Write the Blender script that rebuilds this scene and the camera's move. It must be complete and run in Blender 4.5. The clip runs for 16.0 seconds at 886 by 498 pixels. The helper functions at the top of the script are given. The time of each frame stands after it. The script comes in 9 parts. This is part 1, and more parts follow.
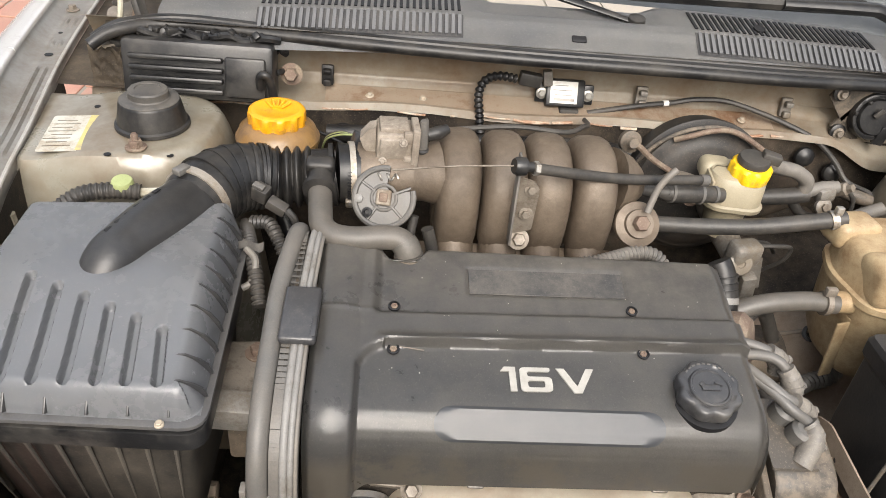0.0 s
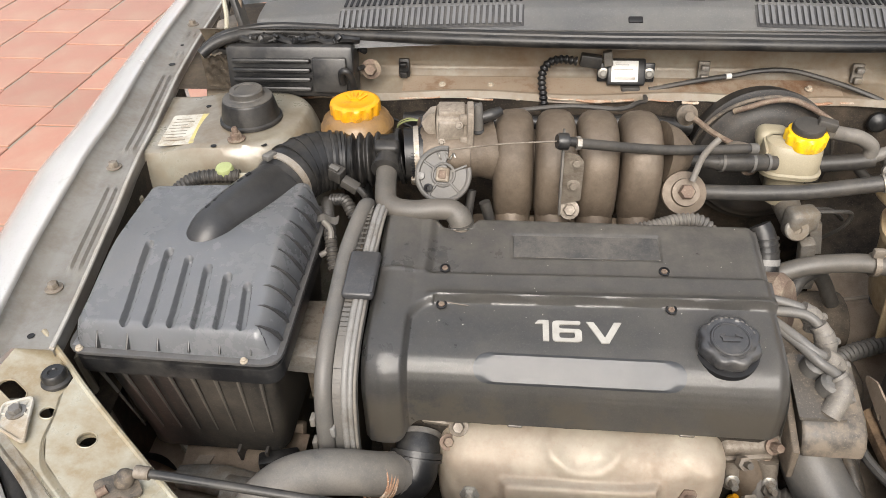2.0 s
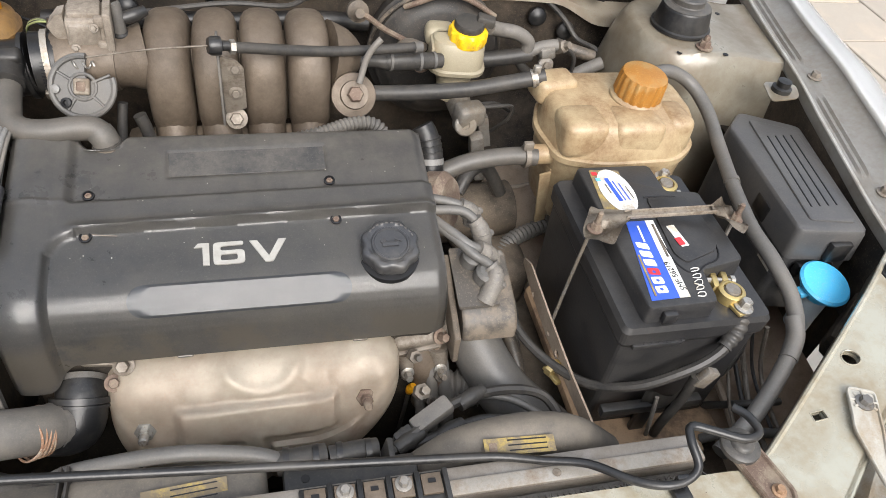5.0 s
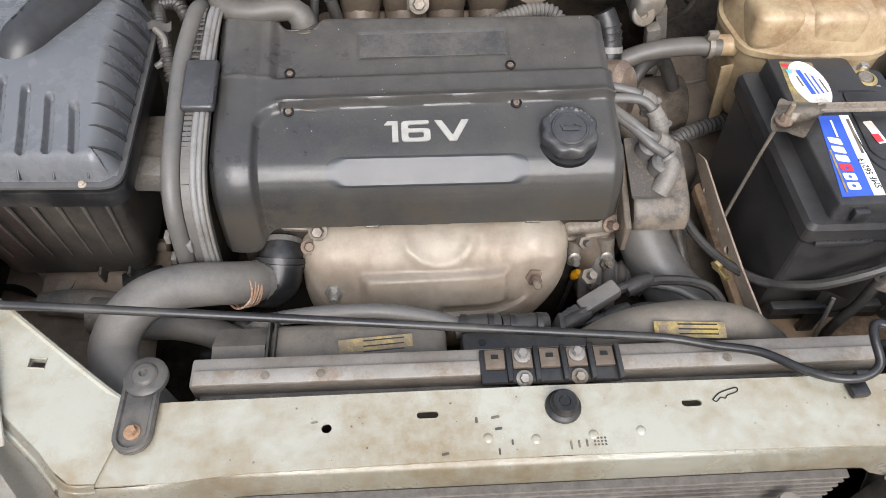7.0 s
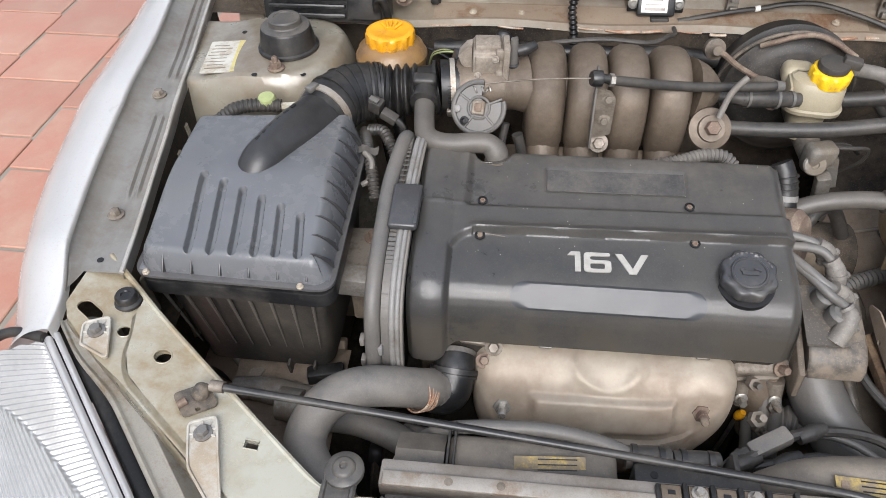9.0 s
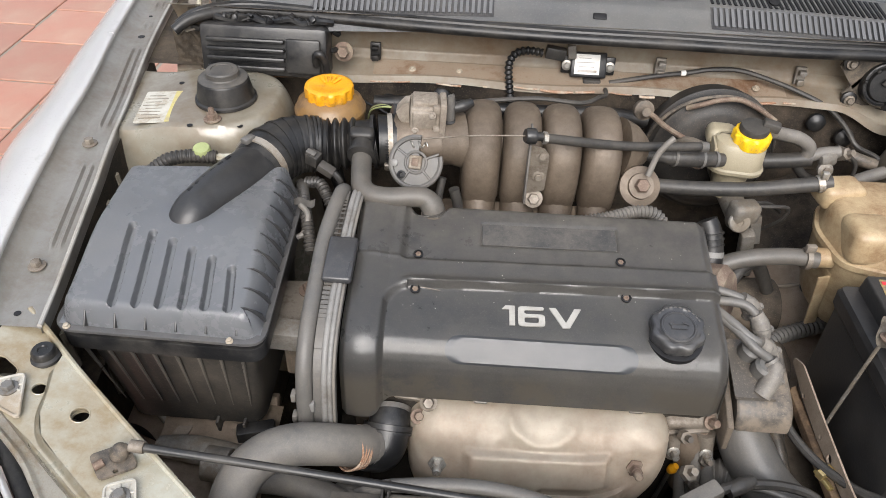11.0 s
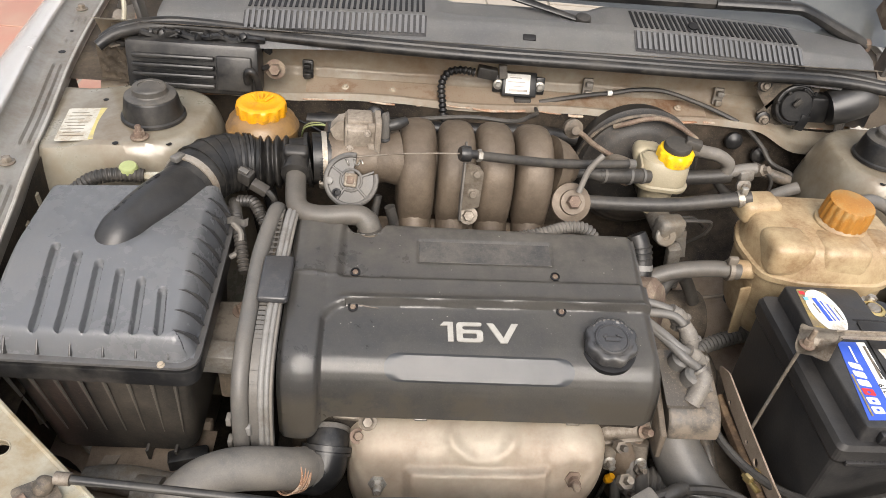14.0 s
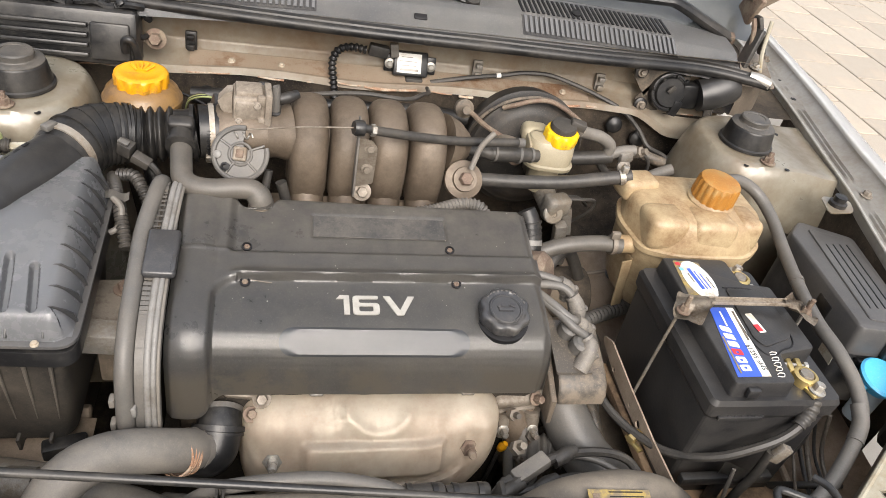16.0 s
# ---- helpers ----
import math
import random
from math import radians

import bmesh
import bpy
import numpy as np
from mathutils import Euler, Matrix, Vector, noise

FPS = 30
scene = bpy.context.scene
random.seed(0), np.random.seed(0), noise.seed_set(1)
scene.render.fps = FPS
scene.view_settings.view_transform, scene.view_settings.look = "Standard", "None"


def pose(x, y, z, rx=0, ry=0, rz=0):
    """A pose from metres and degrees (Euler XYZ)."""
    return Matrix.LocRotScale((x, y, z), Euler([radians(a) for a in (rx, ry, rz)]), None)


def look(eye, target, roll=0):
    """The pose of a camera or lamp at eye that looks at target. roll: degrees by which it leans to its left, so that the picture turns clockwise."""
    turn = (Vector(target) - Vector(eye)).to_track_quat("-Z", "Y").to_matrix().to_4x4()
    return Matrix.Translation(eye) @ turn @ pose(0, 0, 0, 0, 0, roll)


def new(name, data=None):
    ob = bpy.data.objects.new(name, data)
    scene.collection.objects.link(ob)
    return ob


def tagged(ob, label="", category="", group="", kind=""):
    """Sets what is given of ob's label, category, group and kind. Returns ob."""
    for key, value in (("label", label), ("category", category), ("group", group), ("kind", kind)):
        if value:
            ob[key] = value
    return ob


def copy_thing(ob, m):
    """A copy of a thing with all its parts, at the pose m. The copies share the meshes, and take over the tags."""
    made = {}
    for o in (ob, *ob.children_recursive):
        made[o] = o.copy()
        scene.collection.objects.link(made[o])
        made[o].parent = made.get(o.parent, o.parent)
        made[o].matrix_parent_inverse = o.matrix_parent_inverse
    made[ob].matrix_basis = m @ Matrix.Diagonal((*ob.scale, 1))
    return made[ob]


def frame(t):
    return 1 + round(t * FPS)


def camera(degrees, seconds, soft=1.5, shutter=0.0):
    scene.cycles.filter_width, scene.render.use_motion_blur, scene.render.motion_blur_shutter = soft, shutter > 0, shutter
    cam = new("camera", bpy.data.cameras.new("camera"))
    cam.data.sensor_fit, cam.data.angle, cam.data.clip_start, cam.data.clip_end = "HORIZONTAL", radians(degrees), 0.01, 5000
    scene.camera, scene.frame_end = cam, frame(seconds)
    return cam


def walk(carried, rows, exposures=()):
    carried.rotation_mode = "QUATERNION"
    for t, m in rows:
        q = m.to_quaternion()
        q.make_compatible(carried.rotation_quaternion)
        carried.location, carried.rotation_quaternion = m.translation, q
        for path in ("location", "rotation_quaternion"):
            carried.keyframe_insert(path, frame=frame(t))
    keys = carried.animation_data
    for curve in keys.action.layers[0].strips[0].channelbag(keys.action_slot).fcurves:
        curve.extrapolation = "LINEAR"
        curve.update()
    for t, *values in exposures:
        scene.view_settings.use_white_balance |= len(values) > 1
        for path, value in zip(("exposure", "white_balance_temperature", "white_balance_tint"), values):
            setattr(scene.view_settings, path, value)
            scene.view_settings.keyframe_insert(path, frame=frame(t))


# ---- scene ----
cam = camera(62.5, 16.0, soft=0.5)
PATH = [
    (0, (-0.266, -0.079, 1.31), (-0.107, 1.531, 0.134), 6.2),
    (0.5, (-0.223, -0.133, 1.328), (-0.149, 1.458, 0.119), 3.6),
    (1, (-0.183, -0.155, 1.324), (-0.247, 1.434, 0.111), 1.4),
    (1.5, (-0.173, -0.171, 1.349), (-0.342, 1.415, 0.142), -1.3),
    (2, (-0.172, -0.172, 1.352), (-0.367, 1.41, 0.144), -2.3),
    (2.5, (-0.15, -0.166, 1.35), (-0.292, 1.399, 0.113), -1.7),
    (3, (-0.117, -0.149, 1.346), (-0.051, 1.407, 0.091), 1.4),
    (3.5, (-0.1, -0.141, 1.351), (0.174, 1.404, 0.11), 4.9),
    (4, (-0.079, -0.136, 1.351), (0.334, 1.378, 0.112), 7.5),
    (4.2, (-0.075, -0.129, 1.364), (0.382, 1.345, 0.092), 8.8),
    (6.3, (-0.069, -0.164, 1.352), (0.317, 1.062, -0.18), 8.1),
    (6.5, (-0.082, -0.165, 1.356), (0.228, 1.05, -0.202), 6.5),
    (7, (-0.127, -0.175, 1.356), (-0.025, 1.036, -0.233), 2.1),
    (7.5, (-0.172, -0.183, 1.366), (-0.23, 1.048, -0.209), -1.1),
    (8, (-0.199, -0.192, 1.388), (-0.352, 1.09, -0.14), -2.5),
    (8.3, (-0.205, -0.199, 1.389), (-0.39, 1.136, -0.089), -2.7),
    (8.5, (-0.211, -0.198, 1.401), (-0.403, 1.151, -0.062), -2.5),
    (9, (-0.215, -0.2, 1.41), (-0.398, 1.219, 0.012), -1.7),
    (9.5, (-0.209, -0.194, 1.413), (-0.362, 1.27, 0.06), -0.6),
    (9.7, (-0.211, -0.198, 1.411), (-0.344, 1.288, 0.08), 0.0),
    (11.8, (-0.2, -0.196, 1.41), (-0.204, 1.338, 0.127), 2.9),
    (12, (-0.2, -0.198, 1.412), (-0.194, 1.339, 0.132), 2.9),
    (12.5, (-0.201, -0.196, 1.413), (-0.169, 1.346, 0.139), 3.5),
    (13, (-0.205, -0.198, 1.415), (-0.149, 1.355, 0.154), 4.3),
    (13.5, (-0.206, -0.2, 1.412), (-0.115, 1.36, 0.164), 5.1),
    (14, (-0.211, -0.199, 1.41), (-0.067, 1.362, 0.168), 6.0),
    (14.5, (-0.195, -0.182, 1.405), (0.023, 1.374, 0.167), 7.0),
    (15, (-0.168, -0.173, 1.404), (0.126, 1.377, 0.175), 8.1),
    (15.5, (-0.165, -0.166, 1.402), (0.218, 1.368, 0.178), 10.1),
    (16, (-0.223, -0.214, 1.389), (0.232, 1.308, 0.174), 12.6),
]
EXPOSE = [(0.0, 1.74, 6400, 10), (1.0, 1.64, 6400, 10), (2.6, 1.66, 6400, 10), (3.5, 1.64, 6120, 9), (4.2, 1.62, 6150, 9), (6.3, 1.58, 5980, 11), (9.7, 1.45, 5900, 11), (11.8, 1.54, 6250, 10), (14.0, 1.58, 6450, 11), (16.0, 1.67, 6450, 11)]
walk(cam, [(t, look(eye, target, roll)) for t, eye, target, roll in PATH], EXPOSE)

# ---- light ----
world = bpy.data.worlds.new("overcast_day")
scene.world = world
world.use_nodes = True
wn = world.node_tree.nodes
sky = wn.new("ShaderNodeTexSky")
sky.sky_type = "NISHITA"
sky.sun_disc = False
sky.sun_elevation = radians(40)
sky.sun_rotation = radians(180)
sky.air_density, sky.dust_density, sky.ozone_density = 1.0, 10.0, 1.0
veil = wn.new("ShaderNodeMix")
veil.data_type = "RGBA"
veil.inputs["Factor"].default_value = 0.8
veil.inputs["B"].default_value = (2.55, 2.6, 2.7, 1)
world.node_tree.links.new(sky.outputs[0], veil.inputs["A"])
# an overcast sky is brighter overhead than at the horizon
way = wn.new("ShaderNodeTexCoord")
split = wn.new("ShaderNodeSeparateXYZ")
rise = wn.new("ShaderNodeMapRange")
rise.inputs["To Min"].default_value, rise.inputs["To Max"].default_value = 0.36, 1.32
dome = wn.new("ShaderNodeMix")
dome.data_type, dome.blend_type = "RGBA", "MULTIPLY"
dome.inputs["Factor"].default_value = 1.0
world.node_tree.links.new(way.outputs["Generated"], split.inputs[0])
world.node_tree.links.new(split.outputs["Z"], rise.inputs["Value"])
world.node_tree.links.new(veil.outputs["Result"], dome.inputs["A"])
world.node_tree.links.new(rise.outputs["Result"], dome.inputs["B"])
world.node_tree.links.new(dome.outputs["Result"], wn["Background"].inputs[0])
wn["Background"].inputs[1].default_value = 0.15
sun_data = bpy.data.lights.new("sun", "SUN")
sun_data.energy, sun_data.angle, sun_data.color = 1.5, radians(45), (1.0, 0.95, 0.89)
sun = new("sun", sun_data)
sun.matrix_world = look((0.3, -4.0, 4.4), (0.0, 0.5, 0.7))

# ---- materials ----
def material(name, col, rough=0.5, metal=0.0, col2=None, scale=14.0, dirt=None, amount=0.0, dscale=5.0, bump=0.15, bscale=260.0, rvar=0.12, island=0.0, coat=0.0, trans=0.0, soft=0.1, speck=0.55, spec=0.5):
    m = bpy.data.materials.new(name)
    m.use_nodes = True
    n, l = m.node_tree.nodes, m.node_tree.links
    b = n["Principled BSDF"]
    tc = n.new("ShaderNodeTexCoord")

    def noise_node(s, d, r=0.6):
        x = n.new("ShaderNodeTexNoise")
        x.inputs["Scale"].default_value, x.inputs["Detail"].default_value, x.inputs["Roughness"].default_value = s, d, r
        l.new(tc.outputs["Object"], x.inputs["Vector"])
        return x

    def ramp(src, a, c):
        x = n.new("ShaderNodeMapRange")
        x.inputs["From Min"].default_value, x.inputs["From Max"].default_value = a, c
        l.new(src, x.inputs["Value"])
        return x.outputs["Result"]

    def mix(f, a, c):
        x = n.new("ShaderNodeMix")
        x.data_type = "RGBA"
        l.new(f, x.inputs["Factor"])
        for v, s in ((a, x.inputs["A"]), (c, x.inputs["B"])):
            if isinstance(v, tuple):
                s.default_value = (*v, 1)
            else:
                l.new(v, s)
        return x.outputs["Result"]

    col2 = col2 or tuple(c * 0.8 for c in col)
    grain = noise_node(scale, 8, 0.65)
    out = mix(ramp(grain.outputs["Fac"], 0.35, 0.68), col, col2)
    if dirt:
        d1 = noise_node(dscale, 5, 0.6)
        d2 = noise_node(dscale * 9, 6, 0.7)
        add = n.new("ShaderNodeMath")
        add.operation = "MULTIPLY_ADD"
        add.inputs[1].default_value = 0.45
        l.new(d2.outputs["Fac"], add.inputs[0])
        l.new(d1.outputs["Fac"], add.inputs[2])
        lim = 0.93 - 0.5 * amount
        out = mix(ramp(add.outputs[0], lim - soft * 0.7, lim + soft), out, dirt)
        if speck:
            d3 = noise_node(420, 2, 0.7)
            pick = n.new("ShaderNodeMath")
            pick.operation = "MULTIPLY"
            pick.inputs[1].default_value = speck
            l.new(ramp(d3.outputs["Fac"], 0.58, 0.72), pick.inputs[0])
            out = mix(pick.outputs[0], out, tuple(min(0.9, 1.35 * c) for c in dirt))
        rr = ramp(add.outputs[0], lim - soft * 0.7, lim + soft)
        mr = n.new("ShaderNodeMapRange")
        mr.inputs["To Min"].default_value, mr.inputs["To Max"].default_value = rough, min(1.0, rough + 0.2)
        l.new(rr, mr.inputs["Value"])
        l.new(mr.outputs["Result"], b.inputs["Roughness"])
    else:
        mr = n.new("ShaderNodeMapRange")
        mr.inputs["To Min"].default_value, mr.inputs["To Max"].default_value = max(0.03, rough - rvar), min(1, rough + rvar)
        l.new(grain.outputs["Fac"], mr.inputs["Value"])
        l.new(mr.outputs["Result"], b.inputs["Roughness"])
    if bump > 0.09:
        grit = noise_node(650, 3, 0.7)
        weak = n.new("ShaderNodeMath")
        weak.operation = "MULTIPLY"
        weak.inputs[1].default_value = 0.16
        l.new(ramp(grit.outputs["Fac"], 0.48, 0.62), weak.inputs[0])
        dim = n.new("ShaderNodeMix")
        dim.data_type, dim.blend_type = "RGBA", "MULTIPLY"
        dim.inputs["Factor"].default_value = 1.0
        l.new(out, dim.inputs["A"])
        l.new(mix(weak.outputs[0], (1.0, 1.0, 1.0), (0.42, 0.4, 0.37)), dim.inputs["B"])
        out = dim.outputs["Result"]
    if island:
        oi = n.new("ShaderNodeObjectInfo")
        hs = n.new("ShaderNodeHueSaturation")
        mv = n.new("ShaderNodeMapRange")
        mv.inputs["To Min"].default_value, mv.inputs["To Max"].default_value = 1 - island, 1 + island
        l.new(oi.outputs["Random"], mv.inputs["Value"])
        l.new(mv.outputs["Result"], hs.inputs["Value"])
        l.new(out, hs.inputs["Color"])
        out = hs.outputs["Color"]
    l.new(out, b.inputs["Base Color"])
    b.inputs["Metallic"].default_value = metal
    b.inputs["Specular IOR Level"].default_value = spec
    b.inputs["Coat Weight"].default_value = coat
    b.inputs["Coat Roughness"].default_value = 0.15
    b.inputs["Transmission Weight"].default_value = trans
    if bump:
        fine = noise_node(bscale, 4, 0.6)
        bp = n.new("ShaderNodeBump")
        bp.inputs["Strength"].default_value, bp.inputs["Distance"].default_value = bump, 0.0012
        l.new(fine.outputs["Fac"], bp.inputs["Height"])
        l.new(bp.outputs["Normal"], b.inputs["Normal"])
    return m


M_COVER = material("dusty_black_plastic", (0.05, 0.051, 0.054), 0.24, col2=(0.07, 0.07, 0.071), scale=7, dirt=(0.13, 0.121, 0.106), amount=0.48, dscale=4.5, bump=0.12, coat=0.65, soft=0.3, speck=0.3)


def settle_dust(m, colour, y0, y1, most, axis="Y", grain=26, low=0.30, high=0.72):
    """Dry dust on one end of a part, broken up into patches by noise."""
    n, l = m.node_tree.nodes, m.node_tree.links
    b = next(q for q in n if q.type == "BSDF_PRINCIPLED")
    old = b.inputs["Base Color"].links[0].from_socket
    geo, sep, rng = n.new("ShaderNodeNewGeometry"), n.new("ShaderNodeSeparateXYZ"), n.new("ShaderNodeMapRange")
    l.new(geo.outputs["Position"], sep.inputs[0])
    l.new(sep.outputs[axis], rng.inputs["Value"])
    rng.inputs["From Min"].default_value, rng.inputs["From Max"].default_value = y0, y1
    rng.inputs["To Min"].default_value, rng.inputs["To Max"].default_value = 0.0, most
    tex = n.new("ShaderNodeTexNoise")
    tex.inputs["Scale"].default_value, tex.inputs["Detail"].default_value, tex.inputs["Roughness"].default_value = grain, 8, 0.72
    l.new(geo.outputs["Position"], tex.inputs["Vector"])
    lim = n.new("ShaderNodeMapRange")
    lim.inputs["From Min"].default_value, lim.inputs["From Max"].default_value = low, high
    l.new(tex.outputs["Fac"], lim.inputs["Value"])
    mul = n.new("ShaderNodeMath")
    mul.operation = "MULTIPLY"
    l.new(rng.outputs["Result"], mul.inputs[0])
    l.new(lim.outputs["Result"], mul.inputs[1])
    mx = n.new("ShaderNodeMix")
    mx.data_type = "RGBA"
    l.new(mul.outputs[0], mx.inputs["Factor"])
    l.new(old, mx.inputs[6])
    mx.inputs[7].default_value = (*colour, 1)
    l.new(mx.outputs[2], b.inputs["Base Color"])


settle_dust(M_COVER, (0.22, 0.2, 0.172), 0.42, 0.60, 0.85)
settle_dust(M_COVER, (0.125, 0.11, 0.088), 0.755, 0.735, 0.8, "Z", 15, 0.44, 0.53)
M_EMBLEM = material("worn_black_plate", (0.028, 0.028, 0.029), 0.45, col2=(0.042, 0.041, 0.039), scale=26, dirt=(0.105, 0.095, 0.082), amount=0.36, dscale=16, bump=0.1, soft=0.2, speck=0.3)
M_PAD = material("smooth_grey_plastic", (0.088, 0.092, 0.1), 0.34, col2=(0.078, 0.082, 0.088), scale=30, bump=0.04, coat=0.5)
M_BLACK = material("black_plastic", (0.009, 0.0093, 0.01), 0.3, col2=(0.016, 0.016, 0.0165), dirt=(0.055, 0.051, 0.045), amount=0.24, dscale=12, soft=0.2, speck=0.2, spec=0.45)
M_GLOSS = material("glossy_black_plastic", (0.012, 0.0122, 0.013), 0.34, col2=(0.02, 0.02, 0.021), dirt=(0.05, 0.047, 0.043), amount=0.24, dscale=10, soft=0.3, speck=0.15, spec=0.5)
M_DUSTRUB = material("dust_filmed_rubber", (0.032, 0.031, 0.03), 0.42, col2=(0.05, 0.048, 0.045), scale=18, dirt=(0.115, 0.104, 0.088), amount=0.42, dscale=14, soft=0.24, speck=0.3)
# grey base has the sky sheen of the black lid put into it
M_BOX = material("satin_plastic_sheen_grey", (0.2, 0.208, 0.224), 0.23, col2=(0.215, 0.223, 0.238), scale=10, dirt=(0.25, 0.246, 0.238), amount=0.2, dscale=7, bump=0.08, coat=0.8, soft=0.4, speck=0.15)
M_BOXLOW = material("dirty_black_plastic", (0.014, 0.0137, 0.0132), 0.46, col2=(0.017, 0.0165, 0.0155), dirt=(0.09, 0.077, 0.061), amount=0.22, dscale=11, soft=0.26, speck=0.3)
M_RUBBER = material("black_rubber", (0.007, 0.007, 0.0075), 0.34, col2=(0.014, 0.014, 0.014), dirt=(0.045, 0.041, 0.036), amount=0.26, dscale=15, soft=0.2, speck=0.2, spec=0.4)
M_HOSE = material("dusty_grey_rubber_hose", (0.088, 0.085, 0.08), 0.5, col2=(0.135, 0.13, 0.121), scale=22, dirt=(0.185, 0.164, 0.136), amount=0.44, dscale=11, soft=0.3, speck=0.25)
M_WIRE = material("dusty_dark_cable", (0.02, 0.0198, 0.0195), 0.4, col2=(0.036, 0.035, 0.033), scale=40, dirt=(0.08, 0.071, 0.06), amount=0.32, dscale=18, soft=0.3, spec=0.4, speck=0.3)
M_ALU = material("dusty_cast_aluminium", (0.175, 0.137, 0.1), 0.46, 0.2, col2=(0.105, 0.085, 0.064), scale=16, dirt=(0.08, 0.06, 0.042), amount=0.5, dscale=11, bump=0.45, bscale=180, soft=0.2, speck=0.75)
M_CAST = material("rough_grey_casting", (0.26, 0.245, 0.222), 0.55, 0.4, col2=(0.15, 0.14, 0.125), scale=45, dirt=(0.19, 0.162, 0.125), amount=0.42, dscale=20, bump=0.5, bscale=200)
M_CASTB = material("beige_rough_casting", (0.34, 0.3, 0.25), 0.55, 0.2, col2=(0.22, 0.19, 0.155), scale=60, dirt=(0.14, 0.112, 0.084), amount=0.34, dscale=26, bump=0.5, bscale=200, soft=0.2)
M_BYPASS = material("brown_dusted_rubber", (0.06, 0.056, 0.05), 0.42, col2=(0.078, 0.072, 0.064), scale=20, dirt=(0.12, 0.105, 0.086), amount=0.36, dscale=10, soft=0.3, speck=0.25)
M_SHROUD = material("dust_coated_plastic", (0.062, 0.057, 0.05), 0.5, col2=(0.09, 0.082, 0.071), scale=18, dirt=(0.17, 0.146, 0.115), amount=0.42, dscale=9, soft=0.22, speck=0.3)
M_FUSEBOX = material("satin_grey_black_lid", (0.052, 0.052, 0.054), 0.3, col2=(0.066, 0.065, 0.066), scale=12, dirt=(0.1, 0.094, 0.085), amount=0.3, dscale=8, soft=0.3, speck=0.3)
M_RIB = material("grey_grille_plastic", (0.1, 0.102, 0.106), 0.42, col2=(0.12, 0.121, 0.124), scale=14, bump=0.1)
M_RADTANK = material("dull_grey_tank", (0.27, 0.25, 0.222), 0.45, 0.3, col2=(0.21, 0.19, 0.165), scale=20, dirt=(0.15, 0.125, 0.097), amount=0.34, dscale=12, bump=0.1, soft=0.2)
M_ORUST = material("bright_rust", (0.3, 0.19, 0.11), 0.7, 0.1, col2=(0.22, 0.13, 0.075), scale=80, bump=0.3)
M_SHIELD = material("tarnished_heat_shield", (0.61, 0.545, 0.44), 0.38, 0.1, col2=(0.51, 0.445, 0.35), scale=14, dirt=(0.4, 0.295, 0.215), amount=0.3, dscale=9, bump=0.08, bscale=90, soft=0.24)
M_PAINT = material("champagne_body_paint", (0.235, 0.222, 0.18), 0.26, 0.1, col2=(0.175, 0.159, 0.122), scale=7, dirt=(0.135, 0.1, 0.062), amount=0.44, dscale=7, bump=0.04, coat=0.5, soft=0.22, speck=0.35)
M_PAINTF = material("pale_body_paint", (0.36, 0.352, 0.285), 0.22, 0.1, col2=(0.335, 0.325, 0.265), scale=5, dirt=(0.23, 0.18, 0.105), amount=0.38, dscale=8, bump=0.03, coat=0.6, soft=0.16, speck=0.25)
M_CREAM = material("cream_dusty_panel", (0.385, 0.347, 0.28), 0.38, 0.0, col2=(0.345, 0.304, 0.238), scale=7, dirt=(0.25, 0.175, 0.11), amount=0.34, dscale=8, bump=0.06, soft=0.24)
M_LIP = material("rust_tinted_primer", (0.44, 0.36, 0.275), 0.5, col2=(0.4, 0.3, 0.215), scale=9, dirt=(0.26, 0.15, 0.085), amount=0.28, dscale=9, bump=0.08)
M_SILVER = material("silver_fender_paint", (0.88, 0.875, 0.855), 0.2, 0.35, col2=(0.85, 0.845, 0.825), scale=8, dirt=(0.5, 0.48, 0.44), amount=0.06, dscale=6, bump=0.0, coat=0.6)
M_CHAN = material("dusty_silver_channel_paint", (0.42, 0.41, 0.385), 0.3, 0.25, col2=(0.37, 0.357, 0.325), scale=9, dirt=(0.27, 0.237, 0.19), amount=0.3, dscale=14, bump=0.03, coat=0.3, soft=0.25)
M_COIL = material("dusty_brown_black_plastic", (0.05, 0.044, 0.037), 0.45, col2=(0.07, 0.061, 0.05), scale=30, dirt=(0.15, 0.122, 0.092), amount=0.42, dscale=18)
M_LEAD = material("dusty_grey_lead", (0.078, 0.076, 0.072), 0.42, col2=(0.105, 0.102, 0.096), scale=40, dirt=(0.13, 0.117, 0.1), amount=0.3, dscale=16, soft=0.3, speck=0.3)
M_BOOT = material("dusty_boot_rubber", (0.088, 0.084, 0.078), 0.5, col2=(0.115, 0.11, 0.101), scale=40, dirt=(0.21, 0.187, 0.157), amount=0.38, dscale=30, bump=0.15, soft=0.25)
M_FUSE = material("satin_black_fuse_box", (0.03, 0.0305, 0.033), 0.28, col2=(0.042, 0.042, 0.044), scale=12, dirt=(0.085, 0.081, 0.074), amount=0.22, dscale=10, soft=0.2, speck=0.2)
M_BELT = material("light_grey_dusty_rubber", (0.16, 0.157, 0.15), 0.5, col2=(0.2, 0.194, 0.182), scale=30, dirt=(0.12, 0.11, 0.095), amount=0.3, dscale=20)
M_SKIRT = material("pale_weathered_plastic", (0.4, 0.385, 0.34), 0.45, col2=(0.33, 0.31, 0.265), scale=9, dirt=(0.27, 0.225, 0.165), amount=0.32, dscale=12)
M_RUSTO = material("orange_surface_rust", (0.26, 0.135, 0.075), 0.75, col2=(0.36, 0.23, 0.15), scale=70, dirt=(0.45, 0.39, 0.31), amount=0.35, dscale=30, bump=0.4)
